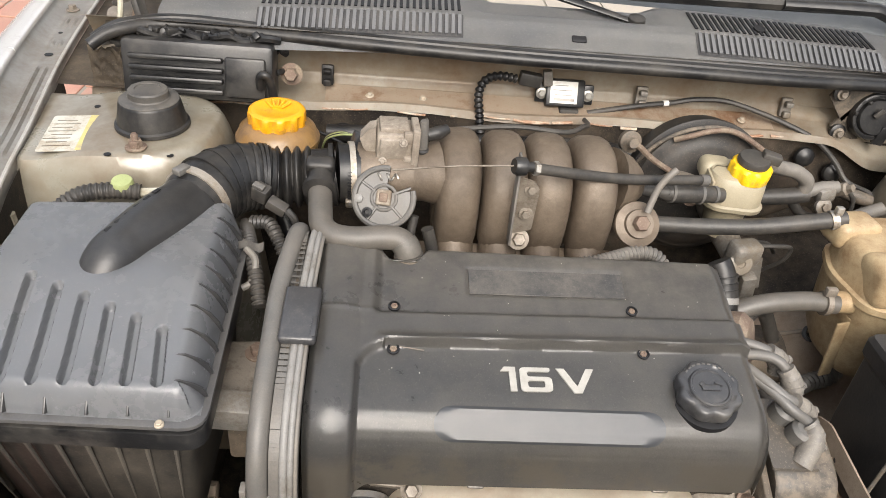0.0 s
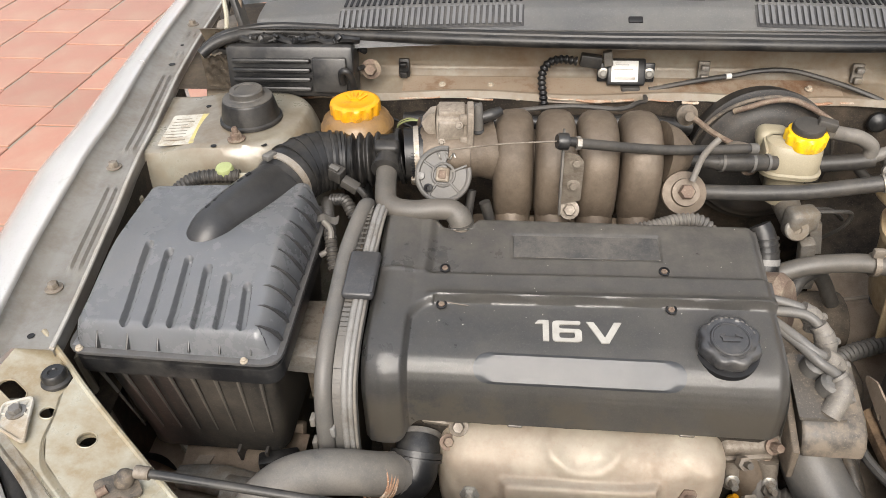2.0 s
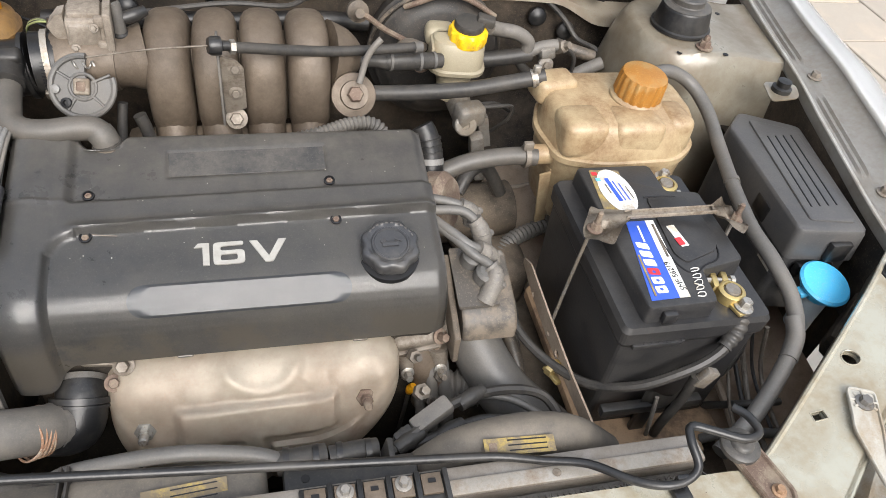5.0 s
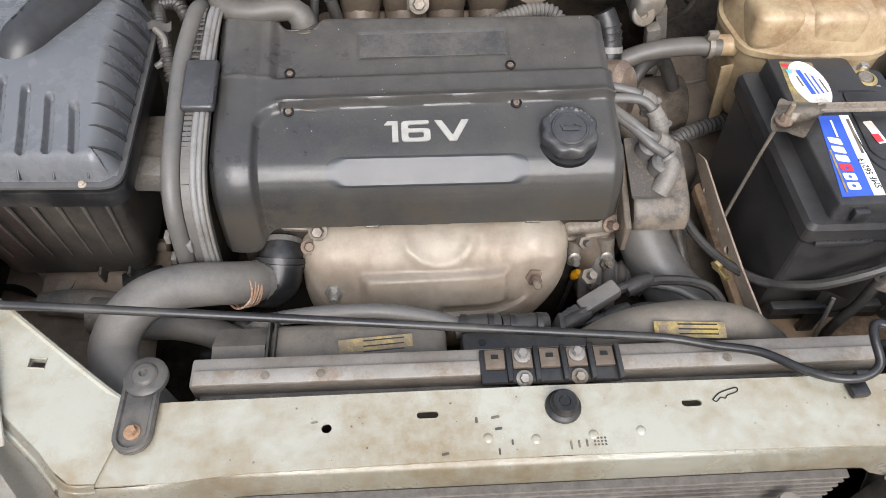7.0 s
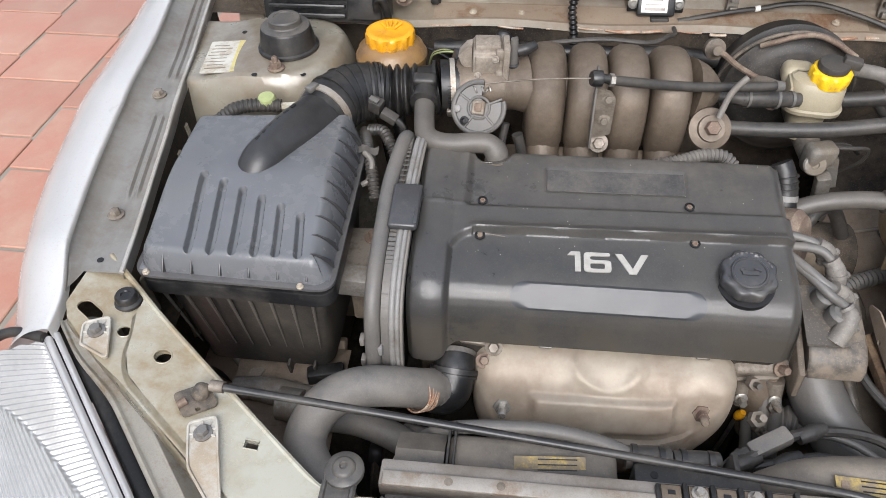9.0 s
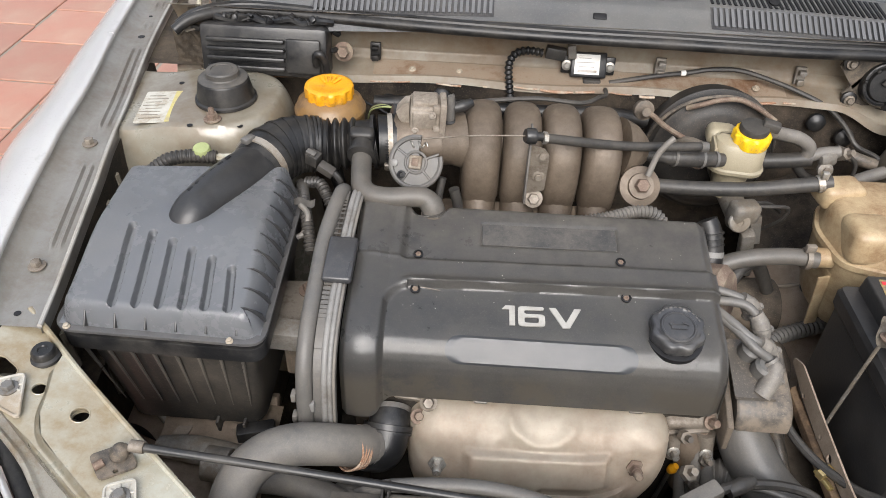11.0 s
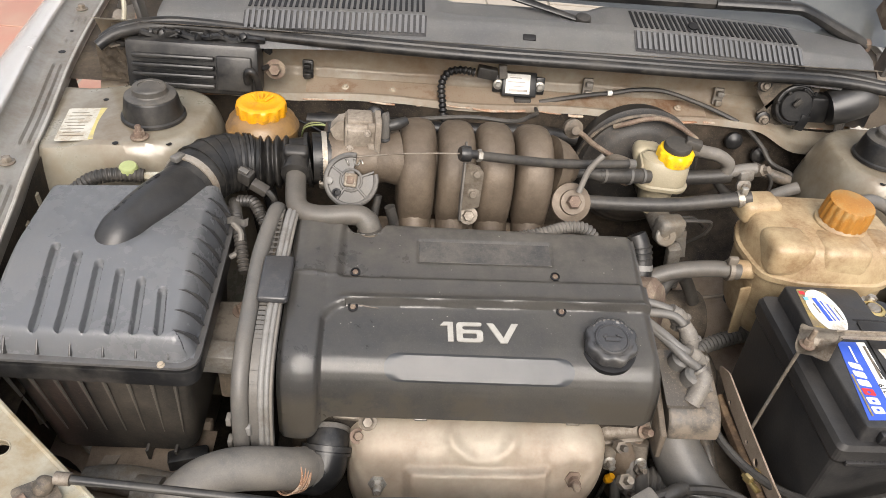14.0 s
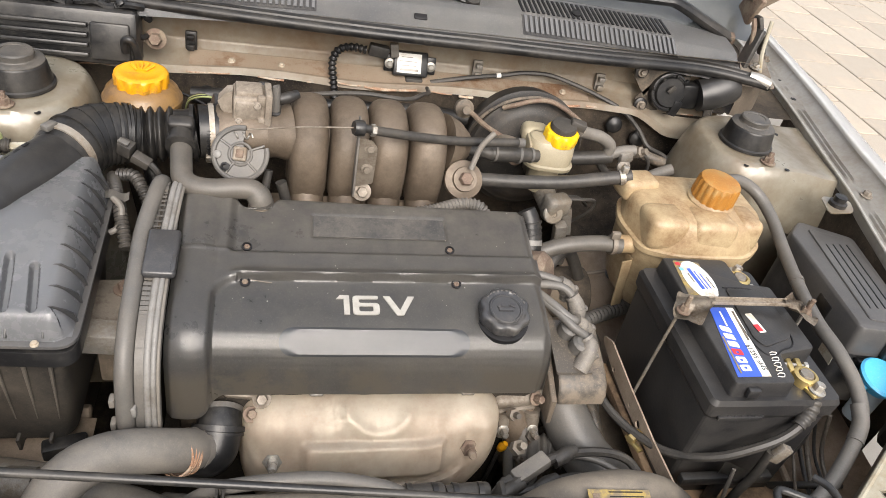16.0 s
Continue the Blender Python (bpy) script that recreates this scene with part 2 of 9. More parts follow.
M_BROWN = material("dusty_brown_metal", (0.17, 0.148, 0.12), 0.5, 0.2, col2=(0.22, 0.19, 0.155), scale=40, dirt=(0.12, 0.098, 0.074), amount=0.35, dscale=30, bump=0.3)
M_PANEL = material("dusty_brown_panel", (0.19, 0.157, 0.124), 0.6, col2=(0.13, 0.107, 0.084), scale=10, dirt=(0.25, 0.207, 0.16), amount=0.4, dscale=6, bump=0.15, soft=0.25)
M_RAIL = material("bare_aluminium_rail", (0.36, 0.335, 0.295), 0.42, 0.4, col2=(0.28, 0.255, 0.215), scale=25, dirt=(0.25, 0.2, 0.15), amount=0.3, dscale=18, bump=0.2)
M_GRIME = material("oily_brown_grime", (0.07, 0.058, 0.046), 0.6, col2=(0.036, 0.03, 0.024), scale=16, dirt=(0.16, 0.128, 0.094), amount=0.42, dscale=9, bump=0.4, bscale=120, soft=0.2, spec=0.3)
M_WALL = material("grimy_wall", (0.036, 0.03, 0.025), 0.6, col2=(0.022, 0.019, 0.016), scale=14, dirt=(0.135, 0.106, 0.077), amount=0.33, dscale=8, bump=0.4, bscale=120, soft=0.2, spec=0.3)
M_DRUM = material("dust_dulled_black_steel", (0.02, 0.019, 0.018), 0.5, col2=(0.03, 0.028, 0.025), scale=14, dirt=(0.085, 0.068, 0.052), amount=0.22, dscale=8, soft=0.25, spec=0.35)
M_DARK = material("dark_underbody", (0.02, 0.017, 0.014), 0.8, col2=(0.03, 0.026, 0.021), scale=12, dirt=(0.08, 0.063, 0.046), amount=0.38, dscale=7, spec=0.2)
M_STEEL = material("worn_steel", (0.44, 0.43, 0.4), 0.38, 0.7, col2=(0.33, 0.31, 0.275), scale=60, dirt=(0.22, 0.175, 0.125), amount=0.25, dscale=40)
M_RUST = material("rusty_steel", (0.125, 0.085, 0.064), 0.7, 0.3, col2=(0.18, 0.13, 0.098), scale=60, dirt=(0.24, 0.195, 0.145), amount=0.35, dscale=50)
M_CLAMP = material("dull_steel_clamp", (0.2, 0.192, 0.178), 0.4, 0.5, col2=(0.15, 0.142, 0.13), scale=50, dirt=(0.13, 0.11, 0.085), amount=0.3, dscale=30)
M_CLAW = material("dusty_tan_steel", (0.3, 0.262, 0.212), 0.55, 0.2, col2=(0.22, 0.19, 0.152), scale=40, dirt=(0.15, 0.118, 0.085), amount=0.35, dscale=30, bump=0.3)
M_BRASS = material("brass", (0.62, 0.47, 0.18), 0.35, 0.8, col2=(0.5, 0.4, 0.2), scale=60)
M_CHROME = material("chrome", (0.72, 0.72, 0.71), 0.2, 0.4, col2=(0.66, 0.66, 0.65), bump=0, coat=0.6)
M_YELLOW = material("yellow_cap_plastic", (0.7, 0.325, 0.006), 0.34, col2=(0.6, 0.27, 0.008), scale=30, dirt=(0.3, 0.16, 0.03), amount=0.2, dscale=30)
M_LEMON = material("lemon_cap_plastic", (0.82, 0.52, 0.008), 0.36, col2=(0.76, 0.46, 0.01), scale=30, dirt=(0.4, 0.26, 0.06), amount=0.12, dscale=30)
M_ORANGE = material("orange_cap_plastic", (0.34, 0.15, 0.02), 0.45, col2=(0.28, 0.12, 0.018), scale=40, dirt=(0.32, 0.2, 0.07), amount=0.32, dscale=25)
M_AMBER = material("amber_translucent_plastic", (0.235, 0.14, 0.05), 0.34, col2=(0.18, 0.1, 0.035), scale=20, dirt=(0.12, 0.075, 0.04), amount=0.36, dscale=14)
M_TANK = material("yellowed_tank_plastic", (0.42, 0.33, 0.2), 0.34, col2=(0.36, 0.275, 0.16), scale=9, dirt=(0.21, 0.132, 0.067), amount=0.42, dscale=14, bump=0.1, soft=0.18)
M_IVORY = material("ivory_reservoir_plastic", (0.32, 0.283, 0.2), 0.42, col2=(0.26, 0.225, 0.152), scale=12, dirt=(0.3, 0.245, 0.17), amount=0.2, dscale=14)
M_BATT = material("battery_black_plastic", (0.016, 0.016, 0.0172), 0.33, col2=(0.018, 0.018, 0.0195), scale=30, dirt=(0.05, 0.047, 0.043), amount=0.3, dscale=14, soft=0.3, speck=0.35, spec=0.45)
M_WHITE = material("white_label", (0.72, 0.71, 0.68), 0.45, col2=(0.66, 0.65, 0.61), scale=60, dirt=(0.45, 0.4, 0.32), amount=0.25, dscale=40, bump=0.03)
M_LABELY = material("yellow_label", (0.34, 0.25, 0.065), 0.5, col2=(0.26, 0.19, 0.065), scale=60, dirt=(0.17, 0.135, 0.085), amount=0.5, dscale=60, bump=0.03)
M_PAPER = material("faded_paper", (0.46, 0.45, 0.4), 0.55, col2=(0.36, 0.345, 0.29), scale=50, dirt=(0.3, 0.26, 0.2), amount=0.35, dscale=40, bump=0.03)
M_PALEY = material("faded_yellow_print", (0.46, 0.4, 0.14), 0.55, col2=(0.4, 0.34, 0.14), scale=50, dirt=(0.3, 0.26, 0.18), amount=0.3, dscale=40, bump=0.03)
M_BLUE = material("blue_label", (0.03, 0.08, 0.42), 0.35, col2=(0.04, 0.1, 0.5), scale=40, bump=0.03)
M_RED = material("red_print", (0.6, 0.03, 0.04), 0.4, bump=0)
M_INK = material("black_print", (0.012, 0.012, 0.013), 0.5, bump=0, spec=0.3)
M_CYAN = material("light_blue_cap", (0.07, 0.42, 0.72), 0.4, col2=(0.09, 0.47, 0.76), scale=30, dirt=(0.2, 0.4, 0.55), amount=0.2, dscale=20)
M_CLEAR = material("milky_bottle_plastic", (0.45, 0.52, 0.56), 0.45, col2=(0.4, 0.46, 0.5), scale=20)
M_TRAY = material("rusty_tan_tray", (0.42, 0.285, 0.17), 0.6, col2=(0.32, 0.21, 0.12), scale=14, dirt=(0.17, 0.115, 0.075), amount=0.4, dscale=12)
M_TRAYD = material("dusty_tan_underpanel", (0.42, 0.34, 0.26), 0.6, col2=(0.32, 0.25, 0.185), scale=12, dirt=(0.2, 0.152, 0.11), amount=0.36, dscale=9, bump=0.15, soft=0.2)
M_COWL = material("weathered_grey_plastic", (0.165, 0.168, 0.174), 0.42, col2=(0.195, 0.197, 0.2), scale=14, dirt=(0.25, 0.244, 0.23), amount=0.26, dscale=8, soft=0.3)
M_FIN = material("radiator_fins", (0.3, 0.28, 0.25), 0.5, 0.6, col2=(0.2, 0.18, 0.16), scale=80)
M_LETTER = material("raised_white_lettering", (0.33, 0.32, 0.29), 0.45, col2=(0.26, 0.25, 0.225), scale=90, bump=0.05)
M_GREEN = material("pale_green_cap", (0.3, 0.34, 0.15), 0.45, col2=(0.25, 0.28, 0.12), scale=60)
# pale base stands in for sky reflected in the dark glass
M_GLASS = material("windscreen_sky_tone", (0.13, 0.14, 0.137), 0.12, col2=(0.17, 0.175, 0.168), bump=0, coat=1.0)
M_LENS = material("headlamp_lens", (0.36, 0.36, 0.35), 0.12, 0.25, col2=(0.31, 0.31, 0.295), scale=30, bump=0.0, coat=1.0)

# ---- mesh helpers ----
BASE = {}


def thing(name, base, label, category, group="", kind=""):
    ob = new(name)
    ob.location = base
    ob.empty_display_size = 0.03
    BASE[ob] = Vector(base)
    return tagged(ob, label, category, group, kind)


def part(name, bm, mat, parent, label="", smooth=True, angle=38):
    """Links a bmesh built in world metres as one mesh under a thing or a part."""
    base = BASE[parent]
    bmesh.ops.translate(bm, verts=bm.verts, vec=-base)
    bmesh.ops.recalc_face_normals(bm, faces=bm.faces)
    me = bpy.data.meshes.new(name)
    for f in bm.faces:
        f.smooth = smooth
    bm.to_mesh(me)
    bm.free()
    if smooth:
        me.set_sharp_from_angle(angle=radians(angle))
    me.materials.append(mat)
    ob = new(name, me)
    ob.parent = parent
    BASE[ob] = base
    return tagged(ob, label)


def solo(name, bm, mat, label, category, group="", kind="", smooth=True, angle=38):
    """One mesh that is a whole thing; its origin lies at its base."""
    xs = [v.co.copy() for v in bm.verts]
    lo = Vector([min(c[i] for c in xs) for i in range(3)])
    hi = Vector([max(c[i] for c in xs) for i in range(3)])
    base = Vector(((lo.x + hi.x) / 2, (lo.y + hi.y) / 2, lo.z))
    bmesh.ops.translate(bm, verts=bm.verts, vec=-base)
    bmesh.ops.recalc_face_normals(bm, faces=bm.faces)
    me = bpy.data.meshes.new(name)
    for f in bm.faces:
        f.smooth = smooth
    bm.to_mesh(me)
    bm.free()
    if smooth:
        me.set_sharp_from_angle(angle=radians(angle))
    me.materials.append(mat)
    ob = new(name, me)
    ob.location = base
    BASE[ob] = base
    return tagged(ob, label, category, group, kind)


def sstep(a, b, x):
    t = min(1.0, max(0.0, (x - a) / (b - a)))
    return t * t * (3 - 2 * t)


def spline(pts, step=6):
    p = [Vector(q) for q in pts]
    if len(p) < 3:
        return [p[0].lerp(p[1], i / step) for i in range(step + 1)]
    out = []
    for i in range(len(p) - 1):
        a, b, c, d = p[max(i - 1, 0)], p[i], p[i + 1], p[min(i + 2, len(p) - 1)]
        for k in range(step):
            t = k / step
            out.append(0.5 * ((2 * b) + (c - a) * t + (2 * a - 5 * b + 4 * c - d) * t * t + (3 * b - a - 3 * c + d) * t ** 3))
    return out + [p[-1]]


def tube(pts, r, seg=10, step=6, rib=None, bm=None, flat=1.0, raw=False):
    """A swept round bar or hose; r may be a list along the control points, rib is (pitch, height)."""
    bm = bm or bmesh.new()
    path = [Vector(q) for q in pts] if raw else spline(pts, step)
    lens = [0.0]
    for a, b in zip(path, path[1:]):
        lens.append(lens[-1] + (b - a).length)
    total = lens[-1]

    def radius(s):
        if isinstance(r, (int, float)):
            return r
        f = s / total * (len(r) - 1)
        i = min(int(f), len(r) - 2)
        return r[i] + (r[i + 1] - r[i]) * (f - i)

    if rib:
        n = max(6, int(total / rib[0] * (10 if rib[0] > 0.012 else 6)))
        fine = []
        for k in range(n + 1):
            s = total * k / n
            i = max(0, min(len(path) - 2, next((j for j in range(len(lens) - 1) if lens[j + 1] >= s), len(path) - 2)))
            d = lens[i + 1] - lens[i] or 1e-6
            fine.append(path[i].lerp(path[i + 1], (s - lens[i]) / d))
        path = fine
        lens = [total * k / n for k in range(n + 1)]
    up = Vector((0, 0, 1))
    t0 = (path[1] - path[0]).normalized()
    if abs(t0.dot(up)) > 0.95:
        up = Vector((0, 1, 0))
    side = t0.cross(up).normalized()
    rings = []
    for i, c in enumerate(path):
        t = (path[min(i + 1, len(path) - 1)] - path[max(i - 1, 0)]).normalized()
        side = (side - t * side.dot(t)).normalized()
        nrm = side.cross(t)
        rad = radius(lens[i])
        if rib:
            rad += rib[1] * (math.cos(2 * math.pi * lens[i] / rib[0]) if len(rib) < 3 else 2 * abs(math.cos(math.pi * lens[i] / rib[0])) - 1.3)
        rings.append([bm.verts.new(c + rad * (math.cos(2 * math.pi * k / seg) * side + flat * math.sin(2 * math.pi * k / seg) * nrm)) for k in range(seg)])
    skin(bm, rings)
    return bm


def skin(bm, rings, caps=True, closed=True):
    for a, b in zip(rings, rings[1:]):
        n = len(a)
        for k in range(n if closed else n - 1):
            bm.faces.new((a[k], a[(k + 1) % n], b[(k + 1) % n], b[k]))
    if caps and closed:
        bm.faces.new(list(reversed(rings[0])))
        bm.faces.new(rings[-1])
    return bm


def loft(rings, bm=None, caps=True):
    bm = bm or bmesh.new()
    return skin(bm, [[bm.verts.new(Vector(p)) for p in r] for r in rings], caps)


def frame_of(axis):
    a = Vector(axis).normalized()
    return a.to_track_quat("Z", "Y").to_matrix().to_4x4()


def lathe(prof, at, axis=(0, 0, 1), seg=28, bm=None, lobes=None):
    """A turned shape: rows of (radius, height) from the bottom; lobes is (count, depth, from, to, sharpness, turn)."""
    bm = bm or bmesh.new()
    m = Matrix.Translation(at) @ frame_of(axis)
    rings = []
    for rad, h in prof:
        ring = []
        for k in range(seg):
            a = 2 * math.pi * k / seg
            q = rad
            if lobes and lobes[2] <= h <= lobes[3]:
                q = rad - lobes[1] * (0.5 + 0.5 * math.cos(a * lobes[0] + (lobes[5] if len(lobes) > 5 else 0))) ** (lobes[4] if len(lobes) > 4 else 2)
            ring.append(bm.verts.new(m @ Vector((q * math.cos(a), q * math.sin(a), h))))
        rings.append(ring)
    return skin(bm, rings)


def box(c, size, bev=0.003, rot=(0, 0, 0), seg=2, bm=None, taper=None):
    bm = bm or bmesh.new()
    m = pose(*c, *rot) @ Matrix.Diagonal((*size, 1))
    got = bmesh.ops.create_cube(bm, size=1.0, matrix=m)
    if taper:
        up = (pose(0, 0, 0, *rot).to_3x3() @ Vector((0, 0, 1)))
        for v in got["verts"]:
            d = v.co - Vector(c)
            if d.dot(up) < 0:
                v.co = Vector(c) + up * d.dot(up) + (d - up * d.dot(up)) * taper
    if bev:
        es = list({e for v in got["verts"] for e in v.link_edges})
        bmesh.ops.bevel(bm, geom=es, offset=bev, segments=seg, profile=0.5, affect="EDGES")
    return bm


def bolt(at, axis=(0, 0, 1), r=0.006, h=0.006, bm=None, washer=1.6):
    bm = bm or bmesh.new()
    lathe([(r * washer, 0), (r * washer, 0.0015), (r * washer * 0.9, 0.002)], at, axis, 18, bm)
    top = Vector(at) + Vector(axis).normalized() * 0.0018
    lathe([(r, 0), (r, h * 0.8), (r * 0.85, h), (r * 0.3, h)], top, axis, 6, bm)
    return bm


def sheet(nu, nv, f, thick=0.0, bm=None):
    """An open surface f(u, v) over 0..1, made into a shell of a thickness."""
    bm = bm or bmesh.new()
    vs = [[bm.verts.new(Vector(f(i / nu, j / nv))) for j in range(nv + 1)] for i in range(nu + 1)]
    fs = [bm.faces.new((vs[i][j], vs[i + 1][j], vs[i + 1][j + 1], vs[i][j + 1])) for i in range(nu) for j in range(nv)]
    if thick:
        bmesh.ops.solidify(bm, geom=fs, thickness=thick)
    return bm


def plate(outline, holes=(), z=0.0, thick=0.002, bm=None, lift=None, m=None):
    """A flat sheet with an outline and holes cut through it; lift(x, y) bends it."""
    bm = bm or bmesh.new()
    es = []
    for loop in (outline, *holes):
        vs = [bm.verts.new((x, y, z)) for x, y in loop]
        es += [bm.edges.new((vs[k], vs[(k + 1) % len(vs)])) for k in range(len(vs))]
    got = bmesh.ops.triangle_fill(bm, edges=es, use_beauty=True, use_dissolve=False)
    fs = [g for g in got["geom"] if isinstance(g, bmesh.types.BMFace)]
    ext = bmesh.ops.extrude_face_region(bm, geom=fs)
    nv = [g for g in ext["geom"] if isinstance(g, bmesh.types.BMVert)]
    bmesh.ops.translate(bm, verts=nv, vec=(0, 0, -thick))
    if lift:
        for v in bm.verts:
            v.co.z += lift(v.co.x, v.co.y)
    if m is not None:
        bmesh.ops.transform(bm, matrix=m, verts=bm.verts)
    return bm


def disc(cx, cy, r, n=20, ry=None):
    return [(cx + r * math.cos(2 * math.pi * k / n), cy + (ry or r) * math.sin(2 * math.pi * k / n)) for k in range(n)]


def slot(cx, cy, w, h, a=0.0, n=8):
    """A stadium outline w long and h wide, turned by a degrees."""
    out = []
    for s in (1, -1):
        for k in range(n + 1):
            t = -math.pi / 2 + math.pi * k / n
            out.append((s * ((w - h) / 2 + h / 2 * math.cos(t)), s * h / 2 * math.sin(t)))
    c, d = math.cos(radians(a)), math.sin(radians(a))
    return [(cx + c * x - d * y, cy + d * x + c * y) for x, y in out]


def rrect(cx, cy, w, d, r, n=5, a=0.0):
    out = []
    for sx, sy, t0 in ((1, 1, 0), (-1, 1, 90), (-1, -1, 180), (1, -1, 270)):
        for k in range(n + 1):
            t = radians(t0 + 90 * k / n)
            out.append((sx * (w / 2 - r) + r * math.cos(t), sy * (d / 2 - r) + r * math.sin(t)))
    c, s = math.cos(radians(a)), math.sin(radians(a))
    return [(cx + c * x - s * y, cy + s * x + c * y) for x, y in out]


def rounded(poly, r, n=4):
    """The corners of a polygon rounded by r."""
    out = []
    for i, p in enumerate(poly):
        p = Vector(p)
        a, b = (Vector(poly[i - 1]) - p), (Vector(poly[(i + 1) % len(poly)]) - p)
        q = min(r, a.length * 0.45, b.length * 0.45)
        a, b = p + a.normalized() * q, p + b.normalized() * q
        for k in range(n + 1):
            t = k / n
            out.append(tuple((1 - t) ** 2 * a + 2 * t * (1 - t) * p + t * t * b))
    return out


def words(text, size, m, depth=0.0006, wide=1.0, bold=0.0, bm=None):
    """Raised letters of the built-in font, laid in the plane of m from its centre."""
    cu = bpy.data.curves.new("letters", "FONT")
    cu.body, cu.size, cu.extrude, cu.offset, cu.align_x, cu.align_y = text, size, depth, bold, "CENTER", "CENTER"
    cu.resolution_u = 3
    ob = new("letters", cu)
    bpy.context.view_layer.update()
    me = bpy.data.meshes.new_from_object(ob.evaluated_get(bpy.context.evaluated_depsgraph_get()))
    bpy.data.objects.remove(ob)
    bpy.data.curves.remove(cu)
    bm = bm or bmesh.new()
    n0 = len(bm.verts)
    bm.from_mesh(me)
    bpy.data.meshes.remove(me)
    bm.verts.ensure_lookup_table()
    bmesh.ops.transform(bm, matrix=m @ Matrix.Diagonal((wide, 1, 1, 1)), verts=bm.verts[n0:])
    return bm


def prism(poly, z0, z1, bev=0.003, bm=None, inset=0.0):
    """An upright block over a polygon, its top drawn in by inset and its rim rounded."""
    c = Vector((sum(p[0] for p in poly) / len(poly), sum(p[1] for p in poly) / len(poly)))

    def ring(k, z):
        out = []
        for p in poly:
            d = Vector(p) - c
            out.append((*(c + d * (1 - k / max(d.length, 1e-6))), z))
        return out

    return loft([ring(0, z0), ring(inset * 0.9, z1 - bev), ring(inset + bev * 0.3, z1 - bev * 0.3), ring(inset + bev, z1)], bm)

# ---- ground ----
M_GROUND = material("sandy_mortar_bed", (0.24, 0.215, 0.175), 0.85, col2=(0.19, 0.172, 0.14), scale=3, bump=0.3, bscale=60)
M_TILE = material("red_clay_tile", (0.34, 0.152, 0.098), 0.42, col2=(0.295, 0.128, 0.082), scale=5, dirt=(0.36, 0.215, 0.15), amount=0.34, dscale=4, bump=0.1, bscale=80, island=0.1, coat=0.35, soft=0.2)
M_PAVER = material("pale_sand_paver", (0.36, 0.318, 0.262), 0.75, col2=(0.32, 0.282, 0.232), scale=5, dirt=(0.39, 0.335, 0.27), amount=0.3, dscale=4, bump=0.2, bscale=80, island=0.08)
ground = solo("ground", plate([(-60, -60), (60, -60), (60, 60), (-60, 60)], (), -0.006, 0.1), M_GROUND, "pale sandy paved yard under the car", "ground", kind="structure", smooth=False)

# ---- car body ----
body = thing("car", (0, 0.5, 0.0), "champagne silver car front with its bonnet open", "car body")


def wing_lift(x, y):
    return max(0.0, abs(x) - 0.40) * 0.22


def mirror(poly, s):
    return [(s * x, y) for x, y in poly] if s > 0 else [(s * x, y) for x, y in reversed(poly)]


# radiator support: a crossbeam and two slanting wings of folded sheet
beam_out = [(-0.372, 0.122), (-0.34, 0.124), (0.0, 0.126), (0.34, 0.124), (0.372, 0.122), (0.40, 0.05), (0.33, 0.051), (0.28, 0.056), (0.0, 0.06), (-0.28, 0.056), (-0.33, 0.051), (-0.40, 0.05)]
holes = [disc(-0.201, 0.093, 0.0045), slot(-0.112, 0.102, 0.0195, 0.0068), slot(0.128, 0.103, 0.0185, 0.0068)]
part("radiator_support_beam", plate(beam_out, holes, 0.750, 0.0025), M_PAINTF, body, "pale painted crossbeam with oval holes")
lip = sheet(60, 6, lambda u, v: (-0.42 + 0.84 * u, 0.0595 - 0.012 * math.sin(v * math.pi / 2) - 0.010 * sstep(0.30, 0.36, abs(-0.42 + 0.84 * u)), 0.7475 - (0.024 + 0.022 * sstep(0.275, 0.305, abs(-0.42 + 0.84 * u))) * (1 - math.cos(v * math.pi / 2)) - 0.004 * v), 0.002)
part("front_lip", lip, M_PAINTF, body)
low = sheet(60, 3, lambda u, v: (-0.42 + 0.84 * u, 0.047 - 0.01 * sstep(0.30, 0.36, abs(-0.42 + 0.84 * u)) + 0.004 * v, 0.7195 - 0.022 * sstep(0.275, 0.305, abs(-0.42 + 0.84 * u)) - 0.003 * v), 0.002)
# lower turn of the lip is coloured darker than the lip above it
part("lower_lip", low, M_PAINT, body)
